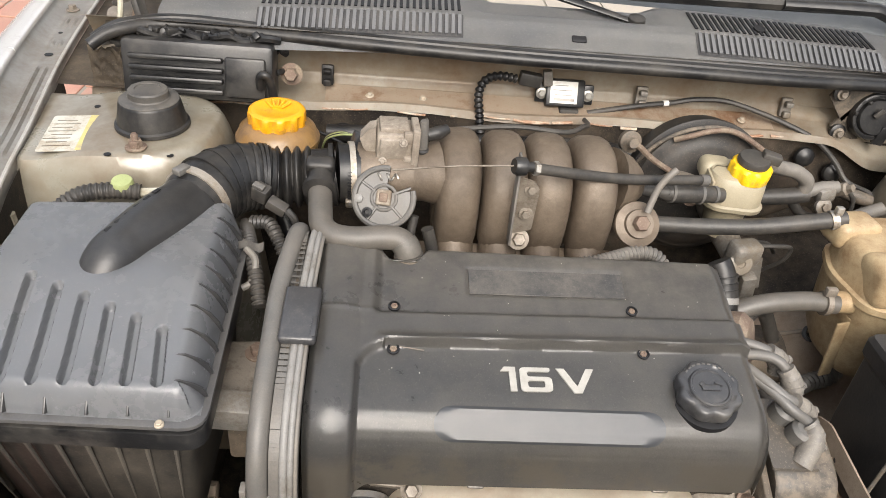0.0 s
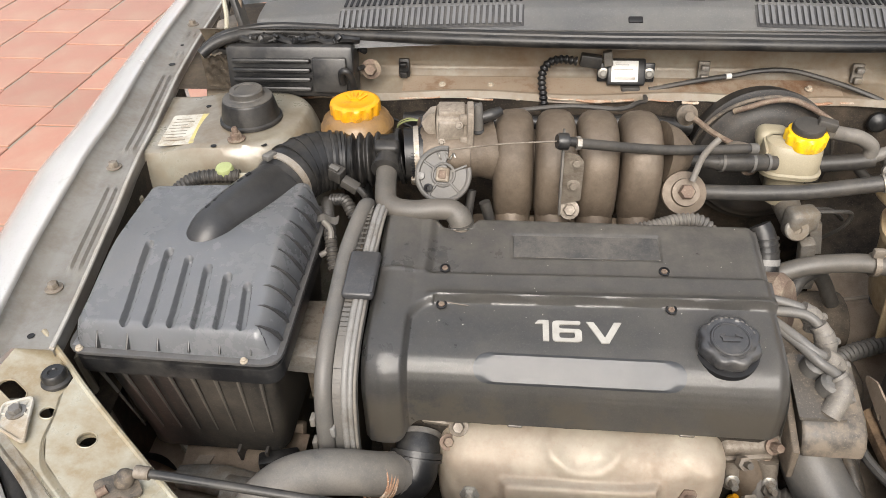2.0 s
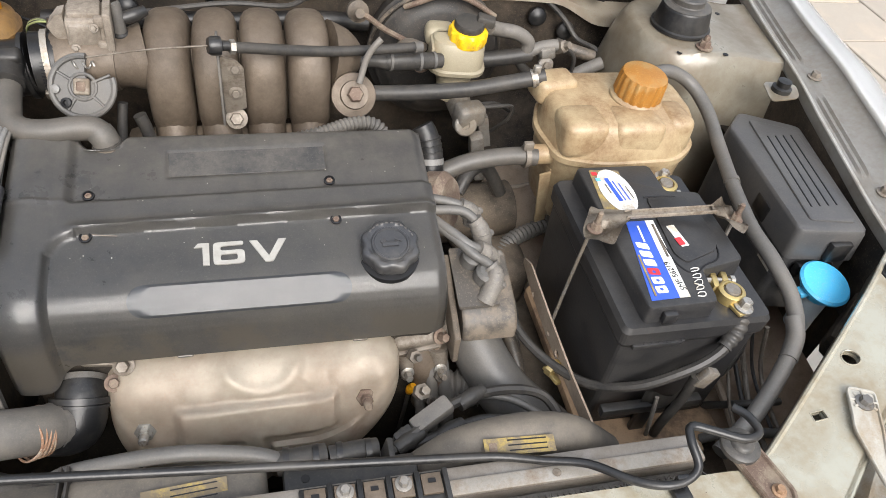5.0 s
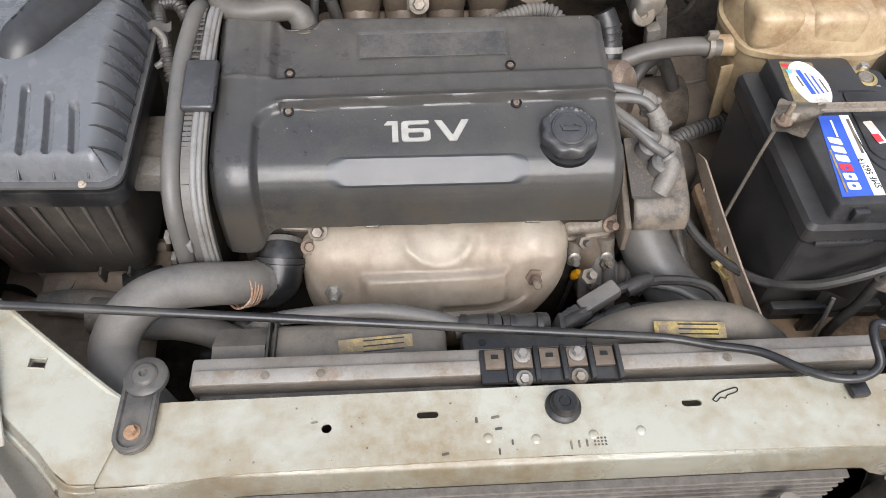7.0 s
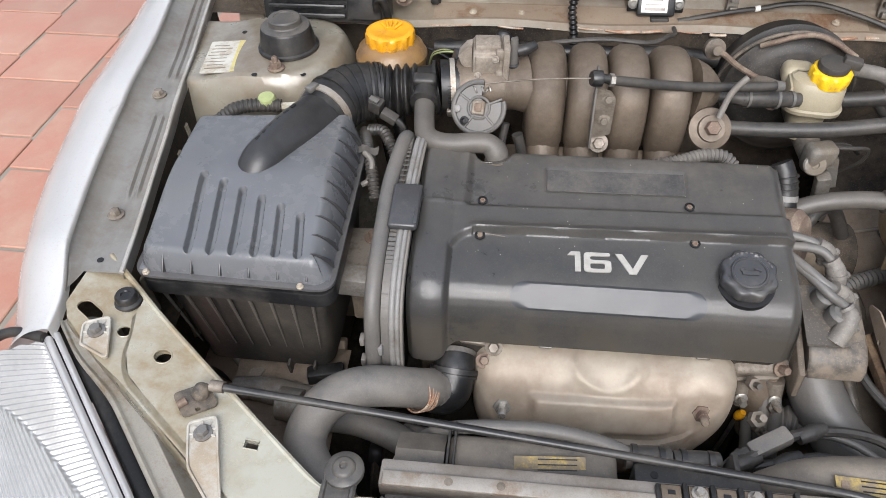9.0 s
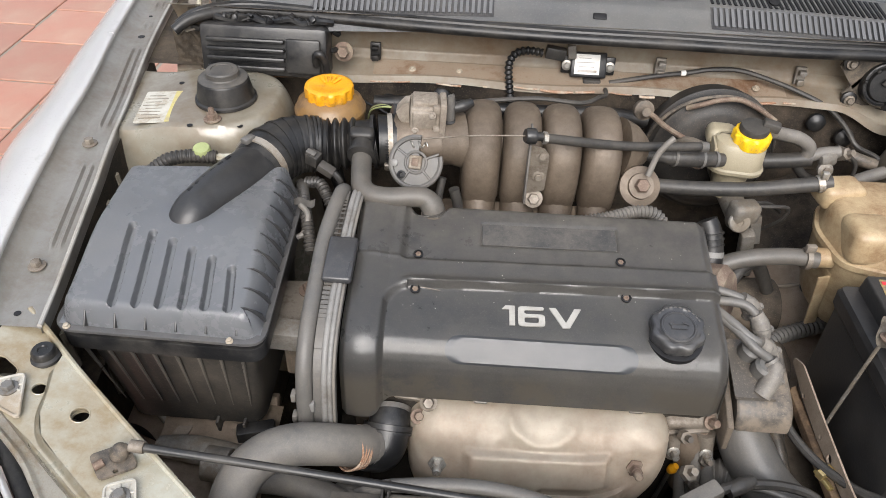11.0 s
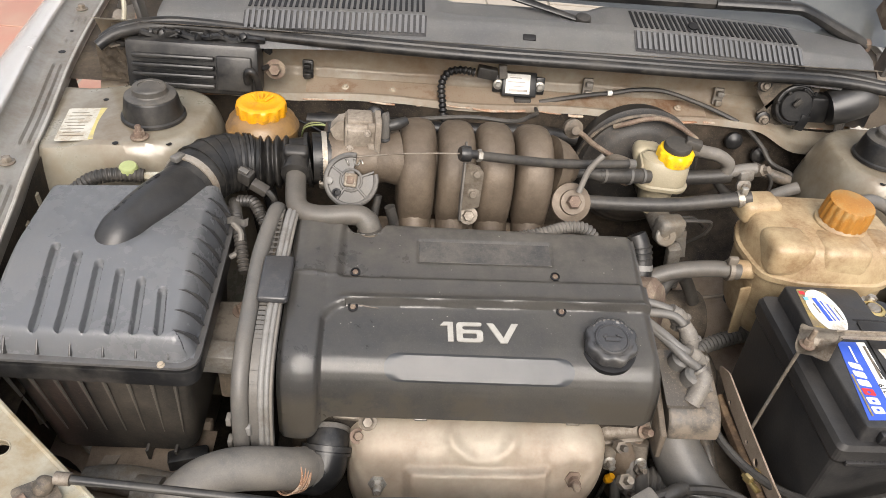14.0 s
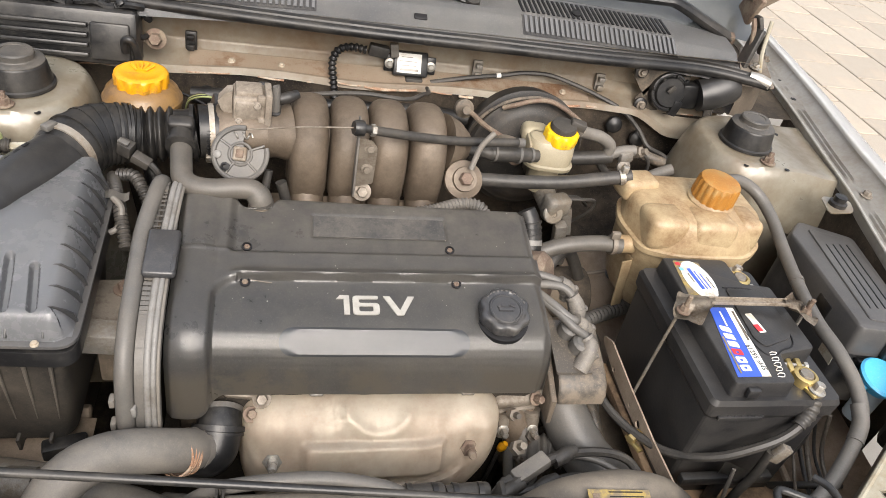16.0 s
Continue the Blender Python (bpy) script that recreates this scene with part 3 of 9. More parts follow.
for s in (1, -1):
    out = mirror([(0.364, 0.1215), (0.40, 0.139), (0.484, 0.203), (0.587, 0.283), (0.64, 0.328), (0.68, 0.362), (0.698, 0.350), (0.700, 0.288), (0.690, 0.268), (0.642, 0.226), (0.608, 0.204), (0.551, 0.161), (0.520, 0.138), (0.479, 0.104), (0.440, 0.070), (0.422, 0.050), (0.392, 0.0505)], s)
    hs = [slot(s * 0.672, 0.283, 0.034, 0.017, s * 32), disc(s * 0.628, 0.265, 0.0075), disc(s * 0.576, 0.24, 0.0092) if s < 0 else disc(0.527, 0.214, 0.0095), [(s * 0.460 + a, 0.160 + b) for a, b in ((-0.007, -0.005), (0.007, -0.005), (0.007, 0.005), (-0.007, 0.005))]]
    part("support_wing", plate(out, hs, 0.7466, 0.0024, lift=wing_lift), M_PAINTF, body, "pale painted slanting wing with holes")
    # raised pressing along the inner edge, with a rounded step down to the outer band
    inner = [(0.370, 0.1245), (0.40, 0.139), (0.484, 0.203), (0.587, 0.283), (0.622, 0.312)]
    ridge = [(0.622, 0.288), (0.616, 0.262), (0.612, 0.235), (0.600, 0.210), (0.577, 0.191), (0.547, 0.168), (0.516, 0.145), (0.475, 0.111), (0.438, 0.078), (0.424, 0.062), (0.410, 0.0515), (0.390, 0.0515)]
    part("wing_pressing", plate(mirror(inner + ridge, s), hs[2:], 0.7526, 0.0024, lift=wing_lift), M_PAINTF, body, "raised pressing of the wing")
    rd = spline([(x, y, 0) for x, y in ridge], 5)

    def step_f(u, v, s=s, rd=rd):
        i = min(int(u * (len(rd) - 1)), len(rd) - 2)
        p = rd[i].lerp(rd[i + 1], u * (len(rd) - 1) - i)
        d = (rd[i + 1] - rd[i]).normalized()
        n = Vector((-d.y, d.x, 0))
        n = n if n.y < 0.3 and n.x > -0.2 else -n
        q = p + n * 0.006 * v
        return (s * q.x, q.y, 0.7526 + wing_lift(q.x, q.y) - 0.0058 * sstep(0, 1, v))
    part("pressing_step", sheet(60, 8, step_f, 0.0015), M_PAINTF, body)
    for loop, low in zip(hs, (0.006, 0.006, 0, 0)):
        ring = [(x, y, 0.7526 - low + wing_lift(x, y)) for x, y in loop] + [(loop[0][0], loop[0][1], 0.7526 - low + wing_lift(*loop[0]))]
        part("hole_rim", tube(ring, 0.0008, 6, raw=True), M_PAINTF, body)
    part("edge_bead", tube([(s * x, y, 0.7512 + wing_lift(x, y)) for x, y in ((0.374, 0.123), (0.40, 0.139), (0.484, 0.203), (0.587, 0.283), (0.64, 0.328), (0.68, 0.362))], 0.0035, 8), M_PAINTF, body)
    # folded inner flange of the wing, in the darker body colour
    fl = [(s * x, y, 0.7495 + wing_lift(x, 0)) for x, y in ((0.374, 0.123), (0.40, 0.139), (0.484, 0.203), (0.587, 0.283), (0.64, 0.328), (0.68, 0.362))]
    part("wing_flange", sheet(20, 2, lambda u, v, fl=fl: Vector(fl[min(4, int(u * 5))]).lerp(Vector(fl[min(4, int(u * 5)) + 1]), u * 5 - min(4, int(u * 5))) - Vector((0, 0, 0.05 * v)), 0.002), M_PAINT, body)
    fo = [(s * x, y, 0.744 + wing_lift(x, 0)) for x, y in ((0.422, 0.050), (0.440, 0.070), (0.479, 0.104), (0.551, 0.161), (0.608, 0.204), (0.690, 0.268))]
    part("wing_outer_flange", sheet(20, 10, lambda u, v, fo=fo: Vector(fo[min(4, int(u * 5))]).lerp(Vector(fo[min(4, int(u * 5)) + 1]), u * 5 - min(4, int(u * 5))) + Vector((s * 0.002 * math.sin(min(1, 2.5 * v) * math.pi / 2), -0.002 * math.sin(min(1, 2.5 * v) * math.pi / 2), -0.006 * (1 - math.cos(min(1, 2.5 * v) * math.pi / 2)) - 0.05 * max(0, v - 0.4))), 0.002), M_PAINTF, body)


# strut towers: a shelf that falls away at its front and inner sides
def tower(x, y):
    """Height of the inner wheel-arch shelf at (x > 0, y)."""
    dx, dy = max(0.0, 0.605 - x), max(1.10 * (0.80 - y), 1.35 * (y - 0.80), 0.0)
    r = (dx ** 2.8 + dy ** 2.8) ** (1 / 2.8)
    top = 0.854 - 0.010 * sstep(0.62, 0.70, x)
    q = min(1.0, max(0.0, (r - 0.108) / 0.062))
    return top - 0.36 * q ** 1.9 + 0.006 * math.exp(-((x - 0.57) ** 2 + (y - 0.785) ** 2) / 0.006)


HEM = [(0.20, 0.640, 0.808), (0.30, 0.651, 0.812), (0.40, 0.665, 0.816), (0.49, 0.678, 0.825), (0.60, 0.692, 0.838), (0.65, 0.700, 0.8445), (0.755, 0.714, 0.8505), (0.85, 0.730, 0.855), (0.91, 0.740, 0.858), (1.0, 0.751, 0.863), (1.1, 0.761, 0.868), (1.30, 0.778, 0.876)]


# distance from the hem to the channel's outer edge, to the fender's inner edge and to its shoulder
RUN = [(0.20, 0.046, 0.066, 0.130), (0.255, 0.046, 0.062, 0.132), (0.30, 0.046, 0.058, 0.138), (0.36, 0.049, 0.066, 0.148), (0.43, 0.049, 0.070, 0.160), (0.50, 0.047, 0.070, 0.165), (0.58, 0.043, 0.068, 0.166), (0.66, 0.041, 0.063, 0.163), (0.78, 0.036, 0.057, 0.150), (0.90, 0.034, 0.055, 0.138), (1.0, 0.034, 0.054, 0.130), (1.30, 0.034, 0.053, 0.122)]


def along(table, y, k):
    """Value k of a table of stations along the fender, smoothly at y."""
    y = min(1.2999, max(0.20, y))
    n = len(table) - 1
    i = next(i for i in range(n) if table[i + 1][0] >= y)
    w = table[i + 1][0] - table[i][0]
    f = (y - table[i][0]) / w
    a, b, c, d = table[max(i - 1, 0)], table[i], table[i + 1], table[min(i + 2, n)]
    m0, m1 = (c[k] - a[k]) / (c[0] - a[0]), (d[k] - b[k]) / (d[0] - b[0])
    return (2 * f ** 3 - 3 * f ** 2 + 1) * b[k] + (f ** 3 - 2 * f ** 2 + f) * w * m0 + (3 * f ** 2 - 2 * f ** 3) * c[k] + (f ** 3 - f ** 2) * w * m1


def fender_x(y):
    return along(HEM, y, 1)


def fender_z(y):
    return along(HEM, y, 2)


def nose_drop(y):
    return 0.028 * sstep(0.37, 0.25, y)


for s in (1, -1):
    def tow(u, v, s=s):
        y = 0.56 + 0.36 * v
        x = 0.40 + (fender_x(y) - 0.4005) * u
        return (s * x, y, tower(x, y))
    part("strut_tower", sheet(56, 60, tow, 0.0), M_PAINT, body, "dusty champagne strut tower")

    # fender: a bolted channel with two pressed ribs in lengths, a plain slope, and a rounded outer skin
    def fen(u, v, s=s):
        y0 = 0.334 - 0.030 * sstep(0.74, 0.86, v)
        y = y0 + (1.280 - y0) * u
        flat, edge = along(RUN, y, 1), along(RUN, y, 2)
        rib = 0.0042 * max(sstep(0.445, 0.465, y) * sstep(0.62, 0.60, y), sstep(0.682, 0.70, y) * sstep(0.935, 0.915, y), 0.7 * sstep(0.985, 1.0, y) * sstep(1.025, 1.01, y), 0.7 * sstep(1.06, 1.075, y) * sstep(1.11, 1.095, y))
        prof = [(0.0, -0.03), (0.0, -0.002), (0.003, 0.0), (0.010, 0.0004), (0.0125, rib), (0.0155, rib), (0.018, 0.0003), (0.0215, 0.0003), (0.024, rib), (0.027, rib), (0.0295, 0.0003), (flat - 0.002, 0.0), (flat + 0.003, 0.0015), (edge - 0.004, 0.0105 - 0.4 * nose_drop(y)), (edge - 0.001, 0.014 - nose_drop(y)), (edge, 0.018 - nose_drop(y))]
        i = min(int(round(v * (len(prof) - 1))), len(prof) - 1)
        return (s * (fender_x(y) + prof[i][0]), y, fender_z(y) + prof[i][1])
    part("fender_channel", sheet(120, 15, fen, 0.0015), M_CHAN, body, "dusty grey inner fender channel")
    crest = spline([(q, 0, h) for q, h in ((-0.008, 0.006), (-0.006, 0.016), (0.0, 0.0212), (0.03, 0.0232), (0.12, 0.0235), (0.32, 0.0205), (0.55, 0.0105), (0.78, -0.006), (0.96, -0.0265), (1.06, -0.05), (1.13, -0.10), (1.18, -0.25), (1.16, -0.5))], 4)

    def skinf(u, v, s=s, crest=crest):
        p = crest[min(int(round(v * (len(crest) - 1))), len(crest) - 1)]
        start = 0.254 - 0.018 * min(1.0, max(0.0, p.x)) + 0.03 * sstep(-0.03, -0.3, p.z)
        y = start + (1.280 - start) * u
        edge, far = along(RUN, y, 2), along(RUN, y, 3)
        return (s * (fender_x(y) + edge + (far - edge) * p.x), y, fender_z(y) + p.z - nose_drop(y))
    part("fender_skin", sheet(90, len(crest) - 1, skinf, 0.0012), M_SILVER, body, "glossy silver outer fender")
    part("fender_hem", tube([(s * (fender_x(y) + 0.001), y, fender_z(y) + 0.0005) for y in [0.336 + 0.059 * q for q in range(17)]], 0.0028, 8, 2), M_CHAN, body)
    for yh, k, rh in ((0.352, 0.031, 0.004), (0.966, 0.021, 0.0058), (1.042, 0.0235, 0.0032)):
        part("channel_hole", lathe([(rh, 0), (rh, 0.0006)], (s * (fender_x(yh) + k), yh, fender_z(yh) + 0.0006), (0, 0, 1), 12), M_INK, body)
    for x, y in ((fender_x(0.652) + 0.027, 0.652), (fender_x(0.425) + 0.032, 0.425), (fender_x(1.132) + 0.028, 1.132)):
        part("fender_bolt", bolt((s * x, y, fender_z(y) + 0.001), (0, 0, 1), 0.0065, 0.007), M_BROWN, body)
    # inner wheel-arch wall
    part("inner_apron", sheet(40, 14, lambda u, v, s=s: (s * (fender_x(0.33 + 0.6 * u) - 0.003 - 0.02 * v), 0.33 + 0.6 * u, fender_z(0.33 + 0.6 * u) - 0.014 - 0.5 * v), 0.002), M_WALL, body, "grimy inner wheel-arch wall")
    part("arch_liner", sheet(10, 20, lambda u, v, s=s: (s * (0.62 + 0.18 * u), 0.24 + 0.95 * v, 0.70 + 0.05 * math.sin(math.pi * min(1, 1.2 * v)) - 0.03 * u), 0.003), M_DARK, body, "dark wheel-arch liner")
    part("corner_floor", sheet(12, 16, lambda u, v, s=s: (s * (0.56 + (fender_x(0.905 + 0.37 * v) - 0.561) * u), 0.905 + 0.37 * v, fender_z(0.905 + 0.37 * v) - 0.012), 0.002), M_GRIME, body, "grimy panel under the cowl corner")


# bulkhead: a cream ledge under the cowl over a grimy lower wall
def ledge(u, v):
    x = -0.70 + 1.31 * u
    prof = [(0.925, 0.940), (0.955, 0.930), (0.972, 0.900), (0.976, 0.862), (0.968, 0.846), (0.957, 0.841), (0.930, 0.834), (0.924, 0.824)]
    f = v * (len(prof) - 1)
    i = min(int(f), len(prof) - 2)
    t = f - i
    y = prof[i][0] + (prof[i + 1][0] - prof[i][0]) * t
    z = prof[i][1] + (prof[i + 1][1] - prof[i][1]) * t
    bulge = sstep(0.30, 0.42, x)
    y += -0.02 * bulge * sstep(0.25, 0.6, v)
    z += 0.004 * math.sin(x * 19) * sstep(0.5, 1, v) - 0.036 * sstep(0.40, 0.50, x) * sstep(0.55, 1, v)
    return (x, y, z)


part("bulkhead_ledge", sheet(90, 28, ledge, 0.002), M_CREAM, body, "cream painted bulkhead ledge with rust along its lip")
part("ledge_band", sheet(60, 6, lambda u, v: Vector(ledge(0.255 + 0.53 * u, 0.60 + 0.24 * v)) + Vector((0, -0.0015, 0.0012)), 0.001), M_LIP, body, "tan primer band along the ledge")
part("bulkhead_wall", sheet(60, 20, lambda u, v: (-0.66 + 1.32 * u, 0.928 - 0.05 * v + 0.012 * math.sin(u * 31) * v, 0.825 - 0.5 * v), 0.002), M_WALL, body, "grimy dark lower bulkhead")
rngs = random.Random(8)
seam = [(-0.66 + 0.044 * i, 0.9235 + 0.002 * math.sin(i * 2.1), 0.8265 + 0.003 * math.sin(i * 1.7)) for i in range(31)]
for k in range(28):
    i = rngs.randrange(0, 27)
    f = rngs.random()
    p0, p1 = Vector(seam[i]).lerp(Vector(seam[i + 1]), f), Vector(seam[i + 1]).lerp(Vector(seam[i + 2]), f * rngs.uniform(0.1, 0.9))
    part("rust_seam", tube([p0, (p0 + p1) / 2 + Vector((0, -0.001, rngs.uniform(-0.001, 0.001))), p1], rngs.uniform(0.0012, 0.0026), 6, 2), M_RUSTO, body)
for x, z in ((-0.41, 0.790), (-0.337, 0.791), (-0.247, 0.808), (0.384, 0.80), (0.44, 0.775)):
    part("grommet", lathe([(0.016, 0), (0.015, 0.006), (0.009, 0.011), (0.002, 0.012)], (x, 0.915, z), (0, -1, 0.2), 18), M_RUBBER, body)
for s in (1, -1):
    part("corner_panel", sheet(10, 16, lambda u, v, s=s: (s * (0.60 + 0.065 * u), 0.905 + 0.03 * u * u, 0.905 - 0.12 * v - 0.01 * u), 0.002), M_PANEL, body)

# underside that closes the bay
part("splash_tray", plate([(-0.66, 0.10), (0.66, 0.10), (0.66, 0.92), (-0.66, 0.92)], (), 0.33, 0.01), M_DARK, body, "dark splash tray under the engine")
part("front_panel", sheet(30, 4, lambda u, v: (-0.66 + 1.32 * u, 0.10, 0.69 - 0.36 * v), 0.003), M_DARK, body)

# cowl and windscreen base
cowl = thing("cowl_panel", (0, 0.98, 0.93), "weathered grey plastic cowl panel with slotted grilles", "cowl panel")


def cowl_f(u, v):
    x = -0.60 + 1.20 * u
    bow = 0.035 * (abs(x) / 0.6) ** 2.2
    prof = [(0.913, 0.925), (0.925, 0.937), (0.955, 0.952), (0.968, 0.962), (0.985, 0.966), (1.02, 0.970), (1.05, 0.973), (1.075, 0.965)]
    f = v * (len(prof) - 1)
    i = min(int(f), len(prof) - 2)
    t = f - i
    y = prof[i][0] + (prof[i + 1][0] - prof[i][0]) * t - bow * 0.2
    z = prof[i][1] + (prof[i + 1][1] - prof[i][1]) * t - bow * 0.55
    dip = sstep(-0.16, -0.12, x) * sstep(0.15, 0.11, x) * sstep(0.985, 1.0, y)
    return (x, y, z - 0.012 * dip)


part("cowl_skin", sheet(110, 36, cowl_f, 0.003), M_COWL, cowl)
for x0, n in ((0.183, 31), (-0.457, 31)):
    # dark sheet laid on the skin as the shade between the ribs
    part("grille_recess", sheet(40, 4, lambda a, c, x0=x0, n=n: Vector(cowl_f((x0 - 0.006 + (0.0094 * n + 0.002) * a + 0.6) / 1.2, 0.20 + 0.28 * c)) + Vector((0, -0.0006, 0.0012)), 0.0), M_FUSE, cowl, "dark sheet for the shade between grille ribs")
    for k in range(n):
        x = x0 + 0.0094 * k
        u = (x + 0.6) / 1.2
        a, b = Vector(cowl_f(u, 0.22)), Vector(cowl_f(u, 0.46))
        bm = bmesh.new()
        bmesh.ops.create_cube(bm, size=1, matrix=Matrix.Translation((a + b) / 2 + Vector((0, -0.001, 0.002))) @ pose(0, 0, 0, math.degrees(math.atan2(b.z - a.z, b.y - a.y))) @ Matrix.Diagonal((0.0050, (b - a).length, 0.005, 1)))
        part("grille_rib", bm, M_RIB, cowl, smooth=False)
        a, b = Vector(cowl_f(u, 0.56)), Vector(cowl_f(u, 0.80))
        bm = bmesh.new()
        bmesh.ops.create_cube(bm, size=1, matrix=Matrix.Translation((a + b) / 2 + Vector((0, 0, 0.0015))) @ pose(0, 0, 0, math.degrees(math.atan2(b.z - a.z, b.y - a.y))) @ Matrix.Diagonal((0.0045, (b - a).length, 0.0012, 1)))
        # black bar on the skin in place of a cut, shaded slit
        part("grille_slit", bm, M_INK, cowl, smooth=False)
seal_pts = [(-0.672, 0.882, 0.915), (-0.64, 0.905, 0.930), (-0.566, 0.938, 0.931), (-0.417, 0.925, 0.930), (-0.242, 0.908, 0.931), (-0.066, 0.898, 0.931), (0.116, 0.898, 0.930), (0.303, 0.898, 0.928), (0.506, 0.908, 0.925), (0.60, 0.89, 0.922), (0.634, 0.878, 0.920)]
seal = thing("bonnet_seal", (0, 0.9, 0.92), "long black rubber bonnet seal along the cowl", "rubber seal")
part("seal_bulb", tube(seal_pts, 0.0085, 12, 8), M_RUBBER, seal)
part("seal_lip", tube([(x, y + 0.016, z + 0.005) for x, y, z in seal_pts], 0.008, 8, 8, flat=0.6), M_RUBBER, seal)
windscreen = solo("windscreen", sheet(30, 8, lambda u, v: (-0.66 + 1.32 * u, 1.068 + 0.55 * v - 0.06 * (2 * u - 1) ** 2 * (1 - 0.3 * v), 0.968 + 0.36 * v - 0.02 * (2 * u - 1) ** 2), 0.005), M_GLASS, "dark tinted windscreen behind the cowl", "windscreen", kind="structure")

# ---- engine ----
block = thing("engine_block", (-0.1, 0.48, 0.34), "grimy engine block under the black cover", "engine")
part("crankcase", box((-0.10, 0.47, 0.48), (0.42, 0.20, 0.28), 0.02), M_DARK, block)
# head coloured near black to paint the shaded gap below the cover
part("cylinder_head", box((-0.105, 0.485, 0.665), (0.44, 0.23, 0.11), 0.012), M_DARK, block, "dusty cast cylinder head")
part("intake_flange", box((-0.09, 0.665, 0.715), (0.30, 0.10, 0.05), 0.012, (25, 0, 0)), M_ALU, block)
part("gearbox", box((0.27, 0.47, 0.44), (0.26, 0.24, 0.2), 0.05, seg=4), M_GRIME, block, "dusty brown gearbox housing")

cover = thing("engine_cover", (-0.1, 0.48, 0.70), "dusty black plastic engine cover over the cylinder head", "engine cover")
PROFILE = [(0.591, 0.770), (0.591, 0.802), (0.588, 0.819), (0.579, 0.8272), (0.566, 0.8255)] + [(y / 1000, 0.80 + 0.22 * (y / 1000 - 0.45)) for y in range(558, 399, -6)] + [(0.392, 0.7862), (0.384, 0.7825), (0.377, 0.777), (0.371, 0.770), (0.366, 0.761), (0.363, 0.752), (0.361, 0.742), (0.360, 0.730), (0.359, 0.716), (0.3585, 0.704)]


def on_profile(v):
    f = v * (len(PROFILE) - 1)
    i = min(int(f), len(PROFILE) - 2)
    a, b = Vector(PROFILE[i]), Vector(PROFILE[i + 1])
    p = a.lerp(b, f - i)
    d = (b - a).normalized()
    return p, Vector((-d.y, d.x)) * -1


def relief(x, y, front):
    """How far the cover stands proud at a place: a frame round two sunken panels."""
    y -= 0.02 * (x + 0.15)
    a = sstep(-0.2905, -0.2835, x) * (1 if front else sstep(0.4570, 0.4510, y))
    b = sstep(-0.277, -0.266, x) * sstep(0.487, 0.495, y) * (0 if front else 1)
    if not front and x < -0.262 and y > 0.430:
        a *= sstep(0.0, 0.010, 0.03 - math.hypot(x + 0.258, y - 0.423) + 0.004)
    h = 0.0085 * (1 - max(a, b))
    h += 0.0042 * math.sin(math.pi * min(1.0, max(0.0, (x + 0.334) / 0.048)))
    if not front:
        h += 0.0034 * math.exp(-((y - 0.457) / 0.005) ** 2) * sstep(-0.275, -0.255, x)
        c = sstep(-0.177, -0.174, x) * sstep(0.002, -0.001, x) * sstep(0.517, 0.520, y) * sstep(0.557, 0.554, y)
        h -= 0.0016 * c
        h += 0.0012 * math.exp(-((y - 0.4915) / 0.002) ** 2)
    return h


def cover_f(u, v):
    x = -0.334 + 0.452 * u
    p, nrm = on_profile(v)
    front = p.x < 0.40
    h = relief(x, p.x, front)
    edge = min(sstep(0.0, 0.007, x + 0.334), sstep(0.0, 0.012, 0.118 - x))
    q = p + nrm * (h + 0.006 * (edge - 1))
    z = q.y
    if v > 0.9:
        z -= (0.028 * sstep(-0.27, -0.30, x)) * sstep(0.9, 1.0, v)
    notch = sstep(0.03, 0.012, abs(x + 0.245)) * sstep(0.560, 0.578, p.x)
    return (x, q.x - 0.02 * notch, z)


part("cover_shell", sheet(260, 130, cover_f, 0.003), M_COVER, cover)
# end caps of the shell
for xe, s in ((0.1175, 1), (-0.3315, -1)):
    ring = [(xe, p[0], p[1] - 0.006) for p in PROFILE]
    low = [(xe + 0.001 * s, p[0], 0.705 + (0.0 if s > 0 else -0.02)) for p in PROFILE]
    part("cover_side", skin((b := bmesh.new()), [[b.verts.new(q) for q in ring], [b.verts.new(q) for q in low]], False, False), M_COVER, cover)
# flat stadium pad on the rolled front edge
def arc_point(s):
    """A point s metres along the profile from its front top bend."""
    start = next(i for i, p in enumerate(PROFILE) if p[0] < 0.394)
    pts = PROFILE[start - 4:]
    i = 0
    while i < len(pts) - 2 and s > (Vector(pts[i + 1]) - Vector(pts[i])).length:
        s -= (Vector(pts[i + 1]) - Vector(pts[i])).length
        i += 1
    d = (Vector(pts[i + 1]) - Vector(pts[i])).normalized()
    return Vector(pts[i]) + d * s, Vector((d.y, -d.x))


def pad_f(u, v):
    w, h = 0.224, 0.034
    t = 2 * v - 1
    rim = sstep(0.0, 0.07, min(u, 1 - u, 0.9 * v, 0.9 * (1 - v)))
    half = (w - h) / 2 + h / 2 * math.sqrt(max(0, 1 - t * t))
    x = -0.100 + half * (2 * u - 1)
    p, nrm = arc_point(0.032 + h * v)
    a, na = arc_point(0.032)
    b, nb = arc_point(0.032 + h)
    q = p.lerp(a.lerp(b, v) + (na + nb).normalized() * 0.0030, 0.9 * rim) + nrm * 0.0012
    return (x, q.x, q.y)


